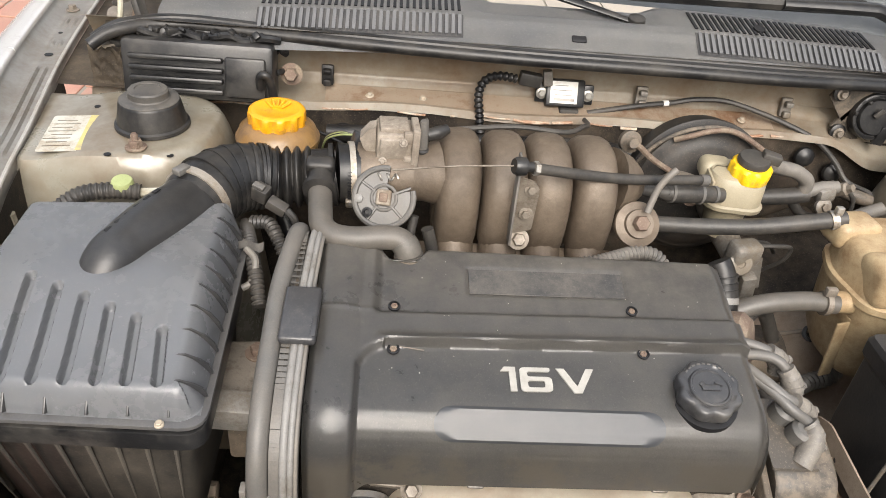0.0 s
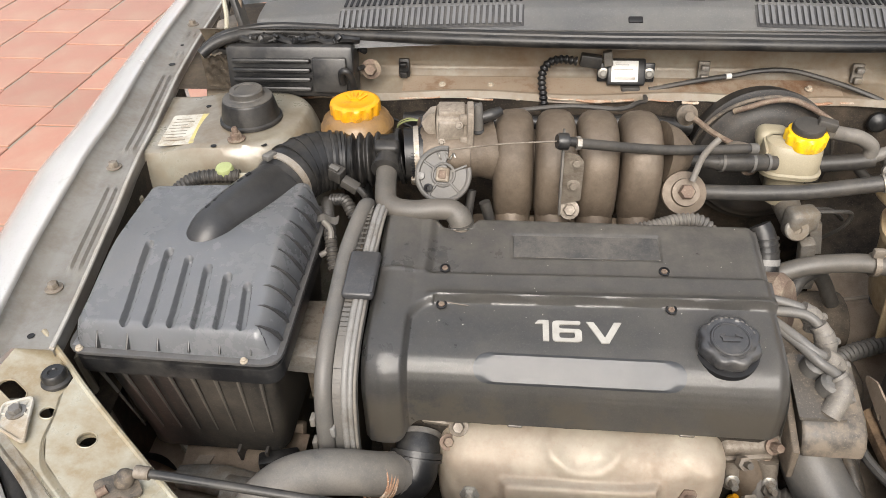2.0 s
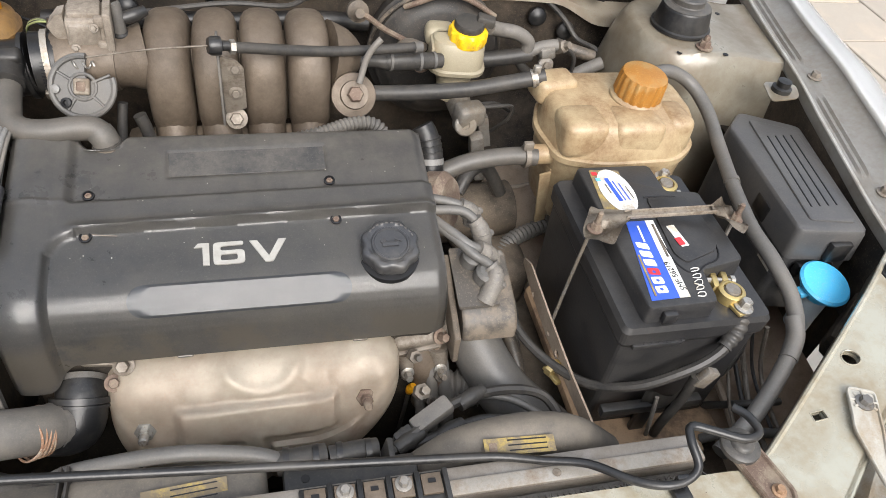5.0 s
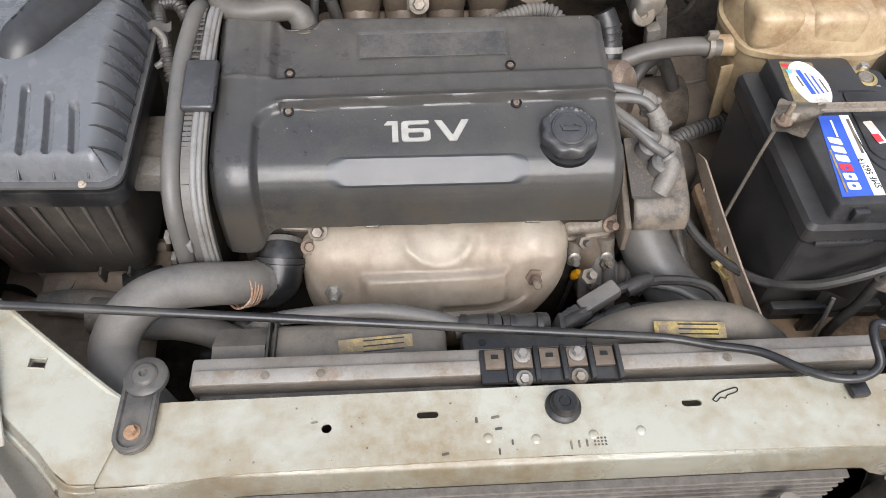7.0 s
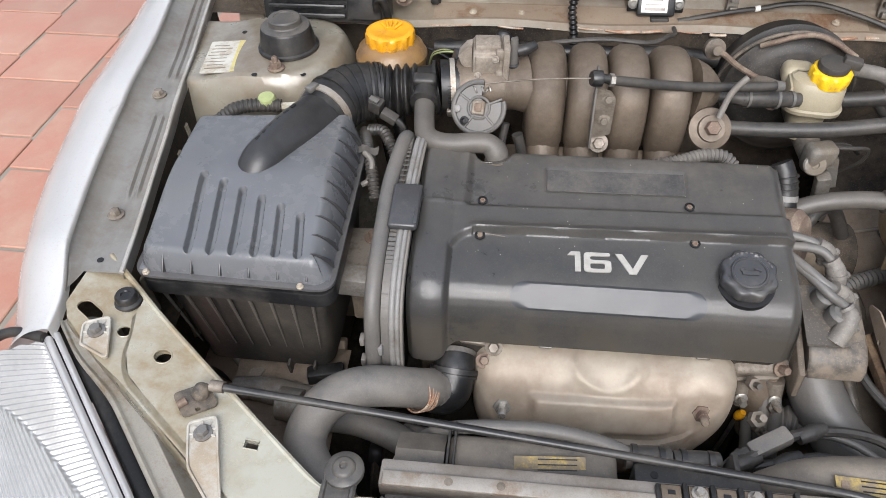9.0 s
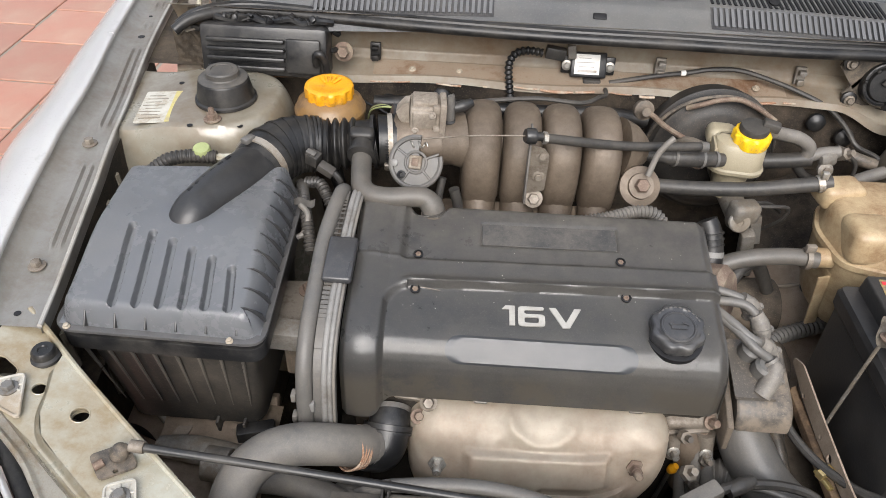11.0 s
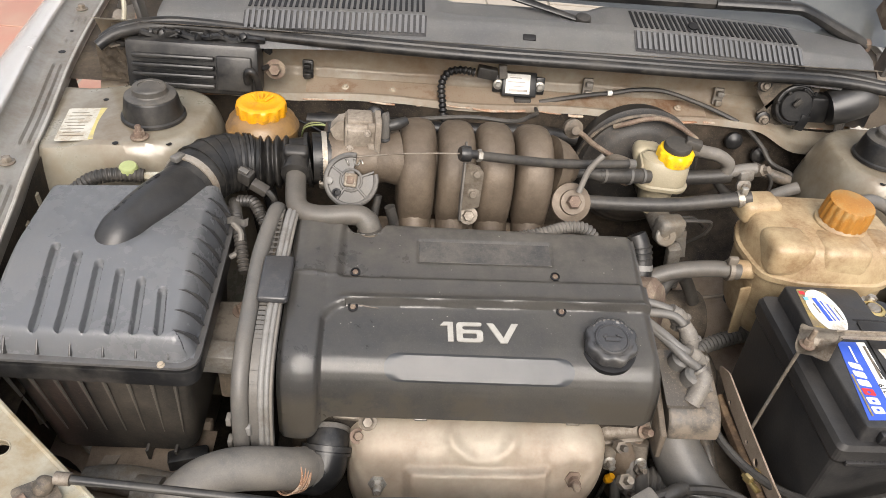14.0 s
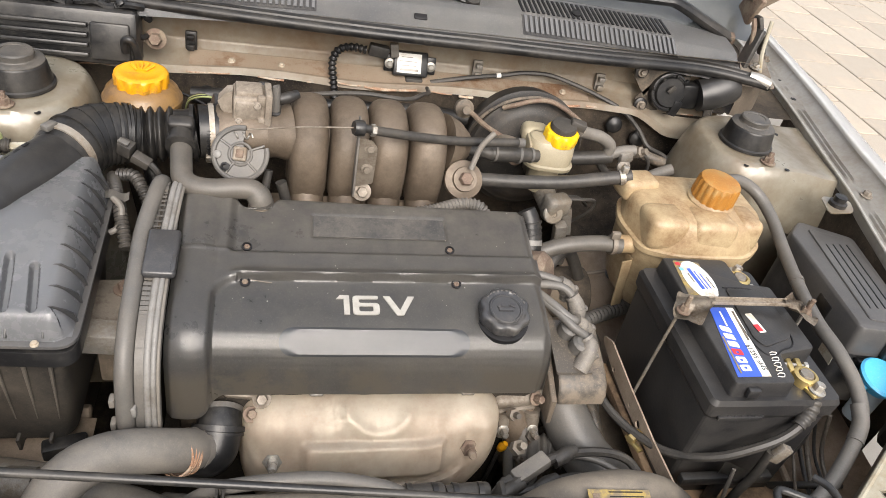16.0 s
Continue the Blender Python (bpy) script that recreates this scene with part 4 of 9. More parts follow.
part("front_pad", sheet(90, 26, pad_f, 0.002), M_PAD, cover, "smooth grey oval pad")
part("emblem_plate", box((-0.0875, 0.5385, 0.8183), (0.172, 0.034, 0.0012), 0.0004, (12.4, 0, 1.1), 1), M_EMBLEM, cover, "worn black sunken plate")
slope = math.degrees(math.atan(0.22))
LETTER_H = 0.0335
glyph = bmesh.new()
for at, poly, hole in (
    (-0.1465, [(0.0, 0.0275), (0.0085, 0.0275), (0.0085, 0), (0.0152, 0), (0.0152, LETTER_H), (0.004, LETTER_H)], None),
    (-0.1275, rounded([(0, 0), (0.0318, 0), (0.0318, 0.0206), (0.0074, 0.0206), (0.0074, 0.0278), (0.0308, 0.0278), (0.0308, LETTER_H), (0, LETTER_H)], 0.0055, 4), rounded([(0.0074, 0.0056), (0.0244, 0.0056), (0.0244, 0.0152), (0.0074, 0.0152)], 0.003, 3)),
    (-0.0905, [(0, LETTER_H), (0.0082, LETTER_H), (0.0193, 0.0088), (0.0303, LETTER_H), (0.0385, LETTER_H), (0.0234, 0), (0.0152, 0)], None),
):
    one = plate(poly, (hole,) if hole else (), 0.0016, 0.002)
    bmesh.ops.transform(one, matrix=pose(at, 0.4048, 0.7902, slope, 0, 1.2) @ Matrix.Diagonal((1, 0.81, 1, 1)), verts=one.verts)
    me = bpy.data.meshes.new("letters")
    one.to_mesh(me)
    one.free()
    glyph.from_mesh(me)
    bpy.data.meshes.remove(me)
part("lettering", glyph, M_LETTER, cover, "raised pale 16V lettering")
for x, y, z in ((-0.253, 0.498, 0.8122), (0.001, 0.5045, 0.8136), (-0.2525, 0.4462, 0.8010), (0.003, 0.4515, 0.8022)):
    sc = part("cover_screw", lathe([(0.0062, -0.001), (0.0062, 0.0012), (0.0050, 0.0016), (0.0046, -0.0005), (0.002, -0.0005)], (x, y, z), (0, -0.215, 1), 20), M_INK, cover, "dark recessed screw")
    part("screw_head", lathe([(0.0038, -0.001), (0.0038, 0.0008), (0.0030, 0.0014), (0.0016, 0.0014), (0.0012, 0.0004)], (x, y, z), (0, -0.215, 1), 6), M_RUST, sc)
cap = thing("oil_filler_cap", (0.056, 0.408, 0.789), "black knurled oil filler cap on the engine cover", "oil cap")
ax = (0, -0.215, 1)
# black ring paints the crescent of shade under the cap
part("collar", lathe([(0.0335, -0.006), (0.0332, 0.0005), (0.029, 0.0012)], (0.056, 0.405, 0.789), ax, 48), M_INK, cap)
part("grip", lathe([(0.0290, -0.002), (0.0318, 0.001), (0.0328, 0.004), (0.0328, 0.0122), (0.0318, 0.0150), (0.0298, 0.0163), (0.0255, 0.0166), (0.0240, 0.0152), (0.0215, 0.0148)], (0.056, 0.407, 0.792), ax, 160, lobes=(8, 0.0034, -0.001, 0.0164, 1.15, 0.5)), M_FUSE, cap)
part("cap_face", lathe([(0.0210, 0.0), (0.0210, 0.0160), (0.0200, 0.0172), (0.0186, 0.0172), (0.0176, 0.0158), (0.004, 0.0160)], (0.056, 0.407, 0.792), ax, 48), M_FUSE, cap)
for k in range(11):
    a = radians(20 + 12 * k)
    mark = box((0.0262 * math.cos(a), 0.0262 * math.sin(a), 0.0168), (0.0034, 0.0016, 0.0008), 0.0002, (0, 0, math.degrees(a) + 90), 1)
    bmesh.ops.transform(mark, matrix=Matrix.Translation((0.056, 0.407, 0.792)) @ frame_of(ax), verts=mark.verts)
    part("moulded_mark", mark, M_LEAD, cap)
cm = Matrix.Translation(Vector((0.056, 0.407, 0.792)) + Vector(ax).normalized() * 0.0172) @ pose(0, 0, 0, slope)
b = box((0.0, -0.001, 0), (0.018, 0.006, 0.001), 0.0003)
box((-0.008, 0.003, 0), (0.006, 0.003, 0.001), 0.0003, (0, 0, 35), bm=b)
box((0.009, 0.0035, 0), (0.008, 0.0025, 0.001), 0.0003, (0, 0, -20), bm=b)
bmesh.ops.transform(b, matrix=cm, verts=b.verts)
part("oil_symbol", b, M_FUSE, cap, "moulded oil can symbol")

# ---- timing belt cover: three bands that arch over the engine's end ----
belt = thing("timing_belt_cover", (-0.35, 0.45, 0.66), "dusty grey timing belt cover arching beside the engine cover", "belt cover")
ARCH = [(0.615, 0.775), (0.606, 0.815), (0.588, 0.838), (0.56, 0.842), (0.50, 0.830), (0.44, 0.817), (0.39, 0.804), (0.357, 0.787), (0.337, 0.762), (0.326, 0.725), (0.321, 0.69), (0.320, 0.655)]
part("outer_rim", tube([(-0.370 + 0.012 * max(0, (y - 0.5) / 0.11), y, z) for y, z in ARCH], 0.0096, 16, 6, flat=1.0), M_LEAD, belt, "thick grey rubber edged rim")
arch = spline([(0, y, z) for y, z in ARCH], 6)


def band(x0, x1, drop, thick=0.002):
    def f(u, v):
        k = min(int(v * (len(arch) - 1)), len(arch) - 2)
        p = arch[k].lerp(arch[k + 1], v * (len(arch) - 1) - k)
        d = (arch[k + 1] - arch[k]).normalized()
        nrm = Vector((0, -abs(d.z), abs(d.y))) if p.y < 0.5 else Vector((0, abs(d.z), abs(d.y)))
        i = min(int(u * (len(drop) - 1)), len(drop) - 2)
        h = drop[i] + (drop[i + 1] - drop[i]) * (u * (len(drop) - 1) - i)
        q = p + nrm * h
        return (x0 + (x1 - x0) * u, q.y, q.z)
    return sheet(18, 60, f, thick)


part("belt_channel", band(-0.362, -0.334, [-0.003, -0.0018, -0.001, -0.001, -0.003, -0.006, -0.006, -0.004, -0.008]), M_LEAD, belt, "dusty grey channel")


def arch_at(f, lift=0.0):
    """A place and its outward direction along the arch."""
    k = min(int(f * (len(arch) - 1)), len(arch) - 2)
    p = arch[k].lerp(arch[k + 1], f * (len(arch) - 1) - k)
    d = (arch[k + 1] - arch[k]).normalized()
    nrm = Vector((0, -abs(d.z), abs(d.y))) if p.y < 0.5 else Vector((0, abs(d.z), abs(d.y)))
    return p + nrm * lift, nrm


for k in range(74):
    p, nrm = arch_at(0.15 + 0.83 * k / 73, 0.0)
    tooth = bmesh.new()
    bmesh.ops.create_cube(tooth, size=1, matrix=Matrix.Translation((-0.3548, p.y, p.z)) @ Vector((0, 0, 1)).rotation_difference(nrm).to_matrix().to_4x4() @ Matrix.Diagonal((0.010, 0.0050, 0.0004, 1)))
    part("belt_tooth", tooth, M_LEAD, belt, smooth=False)
for x, r, h, m in ((-0.3468, 0.0040, 0.0000, M_BELT), (-0.3405, 0.0030, 0.0010, M_BELT), (-0.3362, 0.0022, -0.0010, M_HOSE)):
    part("seal_strip", tube([(x + 0.005 * max(0, (arch_at(f)[0].y - 0.5) / 0.11), *arch_at(f, h)[0].yz) for f in [0.12 + 0.87 * q / 40 for q in range(41)]], r, 10, raw=True), m, belt, "pale grey seal strip")
part("clip_block", box((-0.3445, 0.461, 0.8275), (0.036, 0.066, 0.011), 0.004, (12, 0, -1), 3), M_FUSE, belt, "dusty black clip across the bands")
part("clip_lip", box((-0.330, 0.444, 0.8255), (0.006, 0.024, 0.010), 0.002, (12, 0, -1)), M_FUSE, belt)
for f in (0.80, 0.88):
    p, nrm = arch_at(f, 0.0)
    part("rim_clip", box((-0.382, p.y, p.z), (0.006, 0.012, 0.012), 0.0015), M_HOSE, belt)
p, nrm = arch_at(0.83, 0.002)
part("rim_tab", box((-0.361, p.y, p.z), (0.006, 0.008, 0.014), 0.0015), M_BELT, belt)
part("end_plate", plate([(y, z) for y, z in ARCH] + [(0.42, 0.56), (0.58, 0.6)], (), 0, 0.003, m=Matrix.Translation((-0.352, 0, 0)) @ Matrix(((0, 0, 1, 0), (1, 0, 0, 0), (0, 1, 0, 0), (0, 0, 0, 1)))), M_DARK, belt)

# ---- exhaust heat shield ----
shield = thing("exhaust_heat_shield", (-0.083, 0.33, 0.53), "tarnished pressed metal exhaust heat shield", "heat shield")
SH = [(0.402, 0.682), (0.385, 0.690), (0.362, 0.690), (0.338, 0.678), (0.320, 0.658), (0.308, 0.63), (0.300, 0.60), (0.295, 0.57), (0.298, 0.54), (0.312, 0.515)]
shp = spline([(0, y, z) for y, z in SH], 6)


def shield_f(u, v):
    x = -0.250 + 0.315 * u
    k = min(int(v * (len(shp) - 1)), len(shp) - 2)
    p = shp[k].lerp(shp[k + 1], v * (len(shp) - 1) - k)
    e = max(0.0, 1 - abs(2 * u - 1) ** (9 - 4 * v)) ** 0.5
    right = sstep(0.66, 1.0, u) * v
    p = Vector((0, 0.405, 0.615)) + (p - Vector((0, 0.405, 0.615))) * (0.42 + 0.58 * e)
    p.z += 0.075 * right + 0.035 * sstep(0.22, 0.0, u) * v - 0.010 * v * (1 - u)
    # two stepped plateaus, a bowl at the top and hollows round the two bolts
    rel = 0.0045 * sstep(0.21, 0.25, u) * sstep(0.78, 0.75, u) * sstep(0.42, 0.46, v) * (1 - sstep(0.595, 0.615, v) * (1 - sstep(0.41, 0.45, u) * sstep(0.53, 0.50, u)))
    rel += 0.0035 * sstep(0.52, 0.545, u) * sstep(0.86, 0.80, u) * sstep(0.635, 0.665, v)
    rel -= 0.0030 * math.exp(-((u - 0.118) / 0.055) ** 2 - ((v - 0.53) / 0.08) ** 2)
    rel -= 0.0030 * math.exp(-((u - 0.87) / 0.05) ** 2 - ((v - 0.53) / 0.08) ** 2)
    r = math.hypot((u - 0.515) / 0.135, (v - 0.20) / 0.20)
    rel += 0.0014 * math.exp(-((r - 1.0) / 0.18) ** 2) * sstep(0.18, 0.28, v)
    rel += 0.0020 * sstep(0.85, 0.95, u) * sstep(0.3, 0.5, v)
    rel *= 2.1
    rel += 0.0030 * noise.noise(Vector((u * 7, v * 4, 3))) + 0.0012 * noise.noise(Vector((u * 19, v * 11, 5)))
    x += 0.004 * (2 * u - 1) * (1 - e)
    return (x, p.y - rel * 0.8, p.z + rel * 0.6)


part("shield_pressing", sheet(150, 100, shield_f, 0.0015), M_SHIELD, shield)
for u, v, m in ((0.118, 0.55, M_STEEL), (0.87, 0.56, M_RUST)):
    x, y, z = Vector(shield_f(u, v)) + Vector((0, -0.002, 0.001))
    bb = lathe([(0.0115, -0.004), (0.0115, 0.0), (0.0070, 0.0005), (0.0070, 0.008)], (x, y, z), (0, -0.9, 0.4), 6)
    lathe([(0.0052, 0.008), (0.0052, 0.018), (0.004, 0.0195)], (x, y, z), (0, -0.9, 0.4), 10, bb)
    part("shield_bolt", bb, m, shield)
for x in (-0.165, 0.022):
    part("rim_tab", box((x, 0.366, 0.702), (0.017, 0.014, 0.005), 0.002, (20, 0, 0)), M_CLAMP, shield)
manifold_end = thing("exhaust_manifold_flange", (0.1, 0.37, 0.62), "brown dusty cast manifold flange beside the shield", "manifold")
part("flange", box((0.098, 0.385, 0.668), (0.075, 0.035, 0.042), 0.009, (20, 0, 8), 3), M_BROWN, manifold_end)
part("flange_rib", box((0.092, 0.366, 0.664), (0.060, 0.008, 0.006), 0.002, (20, 0, 8)), M_BROWN, manifold_end)
for x in (0.078, 0.118):
    part("flange_leg", tube([(x, 0.368, 0.66), (x + 0.003, 0.362, 0.64), (x + 0.004, 0.36, 0.62)], [0.012, 0.010, 0.008], 12), M_BROWN, manifold_end)
    part("flange_stud", bolt((x + 0.002, 0.352, 0.638), (0, -0.9, 0.3), 0.005, 0.012), M_STEEL, manifold_end)
part("flange_bolt", bolt((0.118, 0.368, 0.682), (0.3, -0.7, 0.6), 0.006, 0.012), M_RUST, manifold_end)
part("flange_stay", tube([(0.116, 0.37, 0.66), (0.122, 0.355, 0.62), (0.12, 0.35, 0.56)], 0.006, 8), M_RUST, manifold_end)
dip = thing("dipstick", (0.086, 0.353, 0.56), "small yellow dipstick handle in front of the head", "dipstick")
part("grip", tube([(0.085, 0.352, 0.598), (0.087, 0.350, 0.607), (0.089, 0.349, 0.613)], [0.005, 0.0065, 0.004], 10), M_YELLOW, dip)
part("shaft", tube([(0.085, 0.352, 0.60), (0.083, 0.36, 0.52), (0.08, 0.37, 0.45)], 0.003, 8), M_WIRE, dip)

# ---- intake manifold ----
intake = thing("intake_manifold", (-0.09, 0.72, 0.74), "dusty brown cast intake manifold with four runners", "intake manifold")
for k in range(4):
    cx = -0.178 + 0.0575 * k
    path = [(cx, 0.716, 0.752), (cx, 0.706, 0.775), (cx, 0.701, 0.80), (cx, 0.702, 0.825), (cx, 0.710, 0.845), (cx, 0.730, 0.856), (cx, 0.755, 0.853), (cx, 0.778, 0.836), (cx, 0.785, 0.80)]
    rings = []
    sp = spline(path, 5)
    for i, c in enumerate(sp):
        t = (sp[min(i + 1, len(sp) - 1)] - sp[max(0, i - 1)]).normalized()
        nrm = Vector((1, 0, 0)).cross(t).normalized()
        sq = sstep(0, 5, i) * 0.35 + 0.65
        ring = []
        for q in range(20):
            a = 2 * math.pi * q / 20
            ca, sa = math.cos(a), math.sin(a)
            ex = 0.66
            ring.append(c + Vector((1, 0, 0)) * (0.0278 * sq * math.copysign(abs(ca) ** ex, ca)) + nrm * (0.036 * sq * math.copysign(abs(sa) ** ex, sa)))
        rings.append(ring)
    part("runner", loft(rings), M_ALU, intake)
    part("runner_root", tube([(cx, 0.705, 0.785), (cx, 0.675, 0.745), (cx, 0.635, 0.715)], [0.026, 0.025, 0.025], 14), M_ALU, intake)
part("plenum_web", box((-0.092, 0.745, 0.800), (0.232, 0.066, 0.115), 0.02, seg=4), M_ALU, intake)
part("plenum_inlet", tube([(-0.205, 0.72, 0.845), (-0.225, 0.716, 0.845), (-0.25, 0.712, 0.845)], [0.042, 0.034, 0.036], 20), M_ALU, intake)
part("plenum_end", tube([(0.02, 0.73, 0.84), (0.045, 0.735, 0.835), (0.06, 0.738, 0.83)], [0.046, 0.038, 0.02], 18), M_ALU, intake)
# bracket in front of the runners
stay = thing("cable_bracket", (-0.09, 0.66, 0.775), "dark steel cable bracket bolted to the intake manifold", "bracket")
bk = plate(rounded([(-0.1130, 0.004), (-0.0865, 0.012), (-0.0865, 0.074), (-0.094, 0.086), (-0.1130, 0.092)], 0.003, 2), (), 0, 0.003)
bmesh.ops.transform(bk, matrix=pose(0, 0.662, 0.794, 97), verts=bk.verts)
part("bracket_plate", bk, M_BROWN, stay)
part("bracket_edge", box((-0.1145, 0.654, 0.852), (0.003, 0.018, 0.118), 0.001, (-4, 0, 0)), M_HOSE, stay)
for x, y, z in ((-0.0965, 0.654, 0.868), (-0.098, 0.657, 0.832)):
    part("bracket_bolt", bolt((x, y, z), (0, -1, 0.1), 0.0055, 0.004), M_BROWN, stay)
part("foot_bolt", bolt((-0.100, 0.662, 0.790), (0, -0.9, 0.5), 0.0085, 0.008), M_CASTB, stay)
cable = thing("throttle_cable", (0.03, 0.69, 0.84), "dusty black sheathed throttle cable across the intake", "cable")
part("sheath", tube([(-0.100, 0.648, 0.900), (0.02, 0.690, 0.869), (0.142, 0.725, 0.854)], 0.0066, 12), M_WIRE, cable)
part("sheath_end", tube([(0.136, 0.7235, 0.8545), (0.147, 0.7265, 0.853)], 0.0078, 12, 2), M_LEAD, cable)
part("adjuster", lathe([(0.009, 0), (0.011, 0.004), (0.011, 0.014), (0.006, 0.016), (0.006, 0.03)], (-0.124, 0.644, 0.904), (1, 0.25, -0.15), 12), M_BLACK, cable)
part("nut", lathe([(0.0085, 0), (0.0085, 0.006)], (-0.1, 0.648, 0.9), (1, 0.25, -0.15), 6), M_STEEL, cable)
part("bare_wire", tube([(-0.262, 0.672, 0.873), (-0.19, 0.660, 0.890), (-0.124, 0.644, 0.904)], 0.0011, 6), M_BROWN, cable)
part("end_sleeve", tube([(0.040, 0.722, 0.838), (0.080, 0.727, 0.833), (0.100, 0.729, 0.830), (0.103, 0.730, 0.830), (0.145, 0.735, 0.828), (0.150, 0.736, 0.827), (0.182, 0.742, 0.823)], [0.008, 0.009, 0.009, 0.0135, 0.0135, 0.0115, 0.010], 14), M_WIRE, cable)
for x, r in ((0.104, 0.0142), (0.146, 0.0146), (0.168, 0.0122)):
    part("sleeve_ring", tube([(x, 0.7305 + 0.14 * (x - 0.103), 0.830 - 0.08 * (x - 0.103)), (x + 0.004, 0.7311 + 0.14 * (x - 0.103), 0.8297 - 0.08 * (x - 0.103))], r, 16, 1), M_LEAD, cable)
reg = thing("pressure_regulator", (0.05, 0.66, 0.80), "round dusty fuel pressure regulator with a hex bolt", "regulator")
ra = (0.05, -0.75, 0.6)
part("dish", lathe([(0.02, -0.03), (0.021, -0.012), (0.029, -0.008), (0.030, -0.003), (0.029, 0.0), (0.019, 0.003), (0.018, 0.008)], (0.050, 0.672, 0.815), ra, 30), M_ALU, reg)
part("hex_bolt", lathe([(0.0105, 0.008), (0.0105, 0.016), (0.009, 0.018)], (0.050, 0.672, 0.815), ra, 6), M_RUST, reg)
part("vacuum_pipe", tube([(0.056, 0.668, 0.836), (0.0605, 0.674, 0.850), (0.066, 0.679, 0.866), (0.075, 0.681, 0.881), (0.084, 0.684, 0.890)], 0.0044, 10), M_HOSE, reg)
rail = thing("fuel_rail_hose", (0.02, 0.635, 0.75), "corrugated dusty fuel hose below the intake", "hose")
part("corrugated_hose", tube([(-0.06, 0.625, 0.775), (0.0, 0.63, 0.785), (0.045, 0.648, 0.787), (0.075, 0.652, 0.782), (0.092, 0.645, 0.765)], 0.009, 10, 6, rib=(0.006, 0.0012)), M_HOSE, rail)
part("loom_sleeve", tube([(-0.17, 0.622, 0.772), (-0.12, 0.62, 0.777), (-0.06, 0.625, 0.776)], 0.008, 10, 6, rib=(0.005, 0.001)), M_HOSE, rail)

# ---- throttle body and air intake bellows ----
thr = thing("throttle_valve", (-0.27, 0.71, 0.80), "rough cast throttle body with a round cam plate", "throttle body")
part("bore_housing", lathe([(0.036, 0), (0.038, 0.01), (0.038, 0.06), (0.036, 0.07)], (-0.305, 0.712, 0.845), (1, 0, 0), 28), M_ALU, thr)
b = box((-0.261, 0.716, 0.884), (0.046, 0.046, 0.048), 0.004, (0, 2, 5))
box((-0.262, 0.697, 0.886), (0.034, 0.012, 0.036), 0.003, (8, 2, 5), bm=b)
box((-0.262, 0.716, 0.909), (0.036, 0.034, 0.010), 0.003, (0, 2, 5), bm=b)
box((-0.262, 0.694, 0.862), (0.052, 0.014, 0.010), 0.003, (10, 0, 5), bm=b)
part("idle_valve_block", b, M_CASTB, thr, "square rough cast valve block")
ear = loft([[(x, y, z) for x, z in ((-0.283, 0.868), (-0.283, 0.912), (-0.291, 0.910), (-0.302, 0.897), (-0.298, 0.886))] for y in (0.700, 0.722)])
part("valve_ear", ear, M_CASTB, thr)
b = box((-0.237, 0.708, 0.890), (0.009, 0.040, 0.054), 0.002, (0, 2, 5))
box((-0.244, 0.696, 0.905), (0.012, 0.010, 0.014), 0.003, bm=b)
box((-0.244, 0.694, 0.876), (0.012, 0.010, 0.012), 0.003, bm=b)
part("valve_flange", b, M_CASTB, thr)
for x, y, z in ((-0.250, 0.690, 0.900), (-0.274, 0.690, 0.874), (-0.232, 0.700, 0.868)):
    part("block_screw", bolt((x, y, z), (0, -0.9, 0.4), 0.0034, 0.003), M_BROWN, thr)
ca = (-0.1, -0.75, 0.55)
CAM = Matrix.Translation((-0.2695, 0.660, 0.841)) @ frame_of(ca)
ring = [radians(a) for a in range(84, 386, 8)]


def cam_part(name, bm, mat, label=""):
    bmesh.ops.transform(bm, matrix=CAM, verts=bm.verts)
    return part(name, bm, mat, thr, label)


side = 1 if (CAM.to_3x3() @ Vector((1, 0, 0))).x > 0 else -1
up = 1 if (CAM.to_3x3() @ Vector((0, 1, 0))).z > 0 else -1
cx = lambda r, a: (side * r * math.cos(a), up * r * math.sin(a))
cam_part("cam_plate", plate([cx(0.0365, a) for a in ring] + [cx(0.014, radians(28)), cx(0.010, radians(56)), cx(0.014, radians(84))], (), 0.004, 0.005), M_LEAD, "dark round cam plate")
cam_part("cam_rim", tube([(*cx(0.0352, a), 0.005) for a in ring], 0.0036, 8, 2), M_LEAD)
cam_part("inner_rim", tube([(*cx(0.0150, radians(a)), 0.004) for a in range(0, 361, 20)], 0.0022, 8, 1), M_LEAD)
for a in (26, -42, -120, 150):
    cam_part("cam_spoke", tube([(*cx(0.013, radians(a)), 0.0045), (*cx(0.034, radians(a)), 0.0045)], 0.0018, 6, 1), M_LEAD)
cam_part("cam_hub", box((0, 0, 0.007), (0.0185, 0.0195, 0.007), 0.003, seg=3), M_CLAW, "pale square hub")
cam_part("hub_core", box((0, 0, 0.0105), (0.010, 0.011, 0.002), 0.0015), M_RUST)
cam_part("stop_screw", lathe([(0.0052, 0.004), (0.0052, 0.008), (0.003, 0.009)], (*cx(0.030, radians(188)), 0), (0, 0, 1), 14), M_BELT)
cam_part("stop_bush", lathe([(0.0058, 0.004), (0.0058, 0.010), (0.003, 0.011), (0.0028, 0.006)], (*cx(0.026, radians(228)), 0), (0, 0, 1), 16), M_INK)
part("vacuum_stub", tube([(-0.227, 0.716, 0.862), (-0.227, 0.715, 0.885), (-0.226, 0.715, 0.914), (-0.226, 0.715, 0.918)], [0.0085, 0.0075, 0.0075, 0.005], 12), M_LEAD, thr)
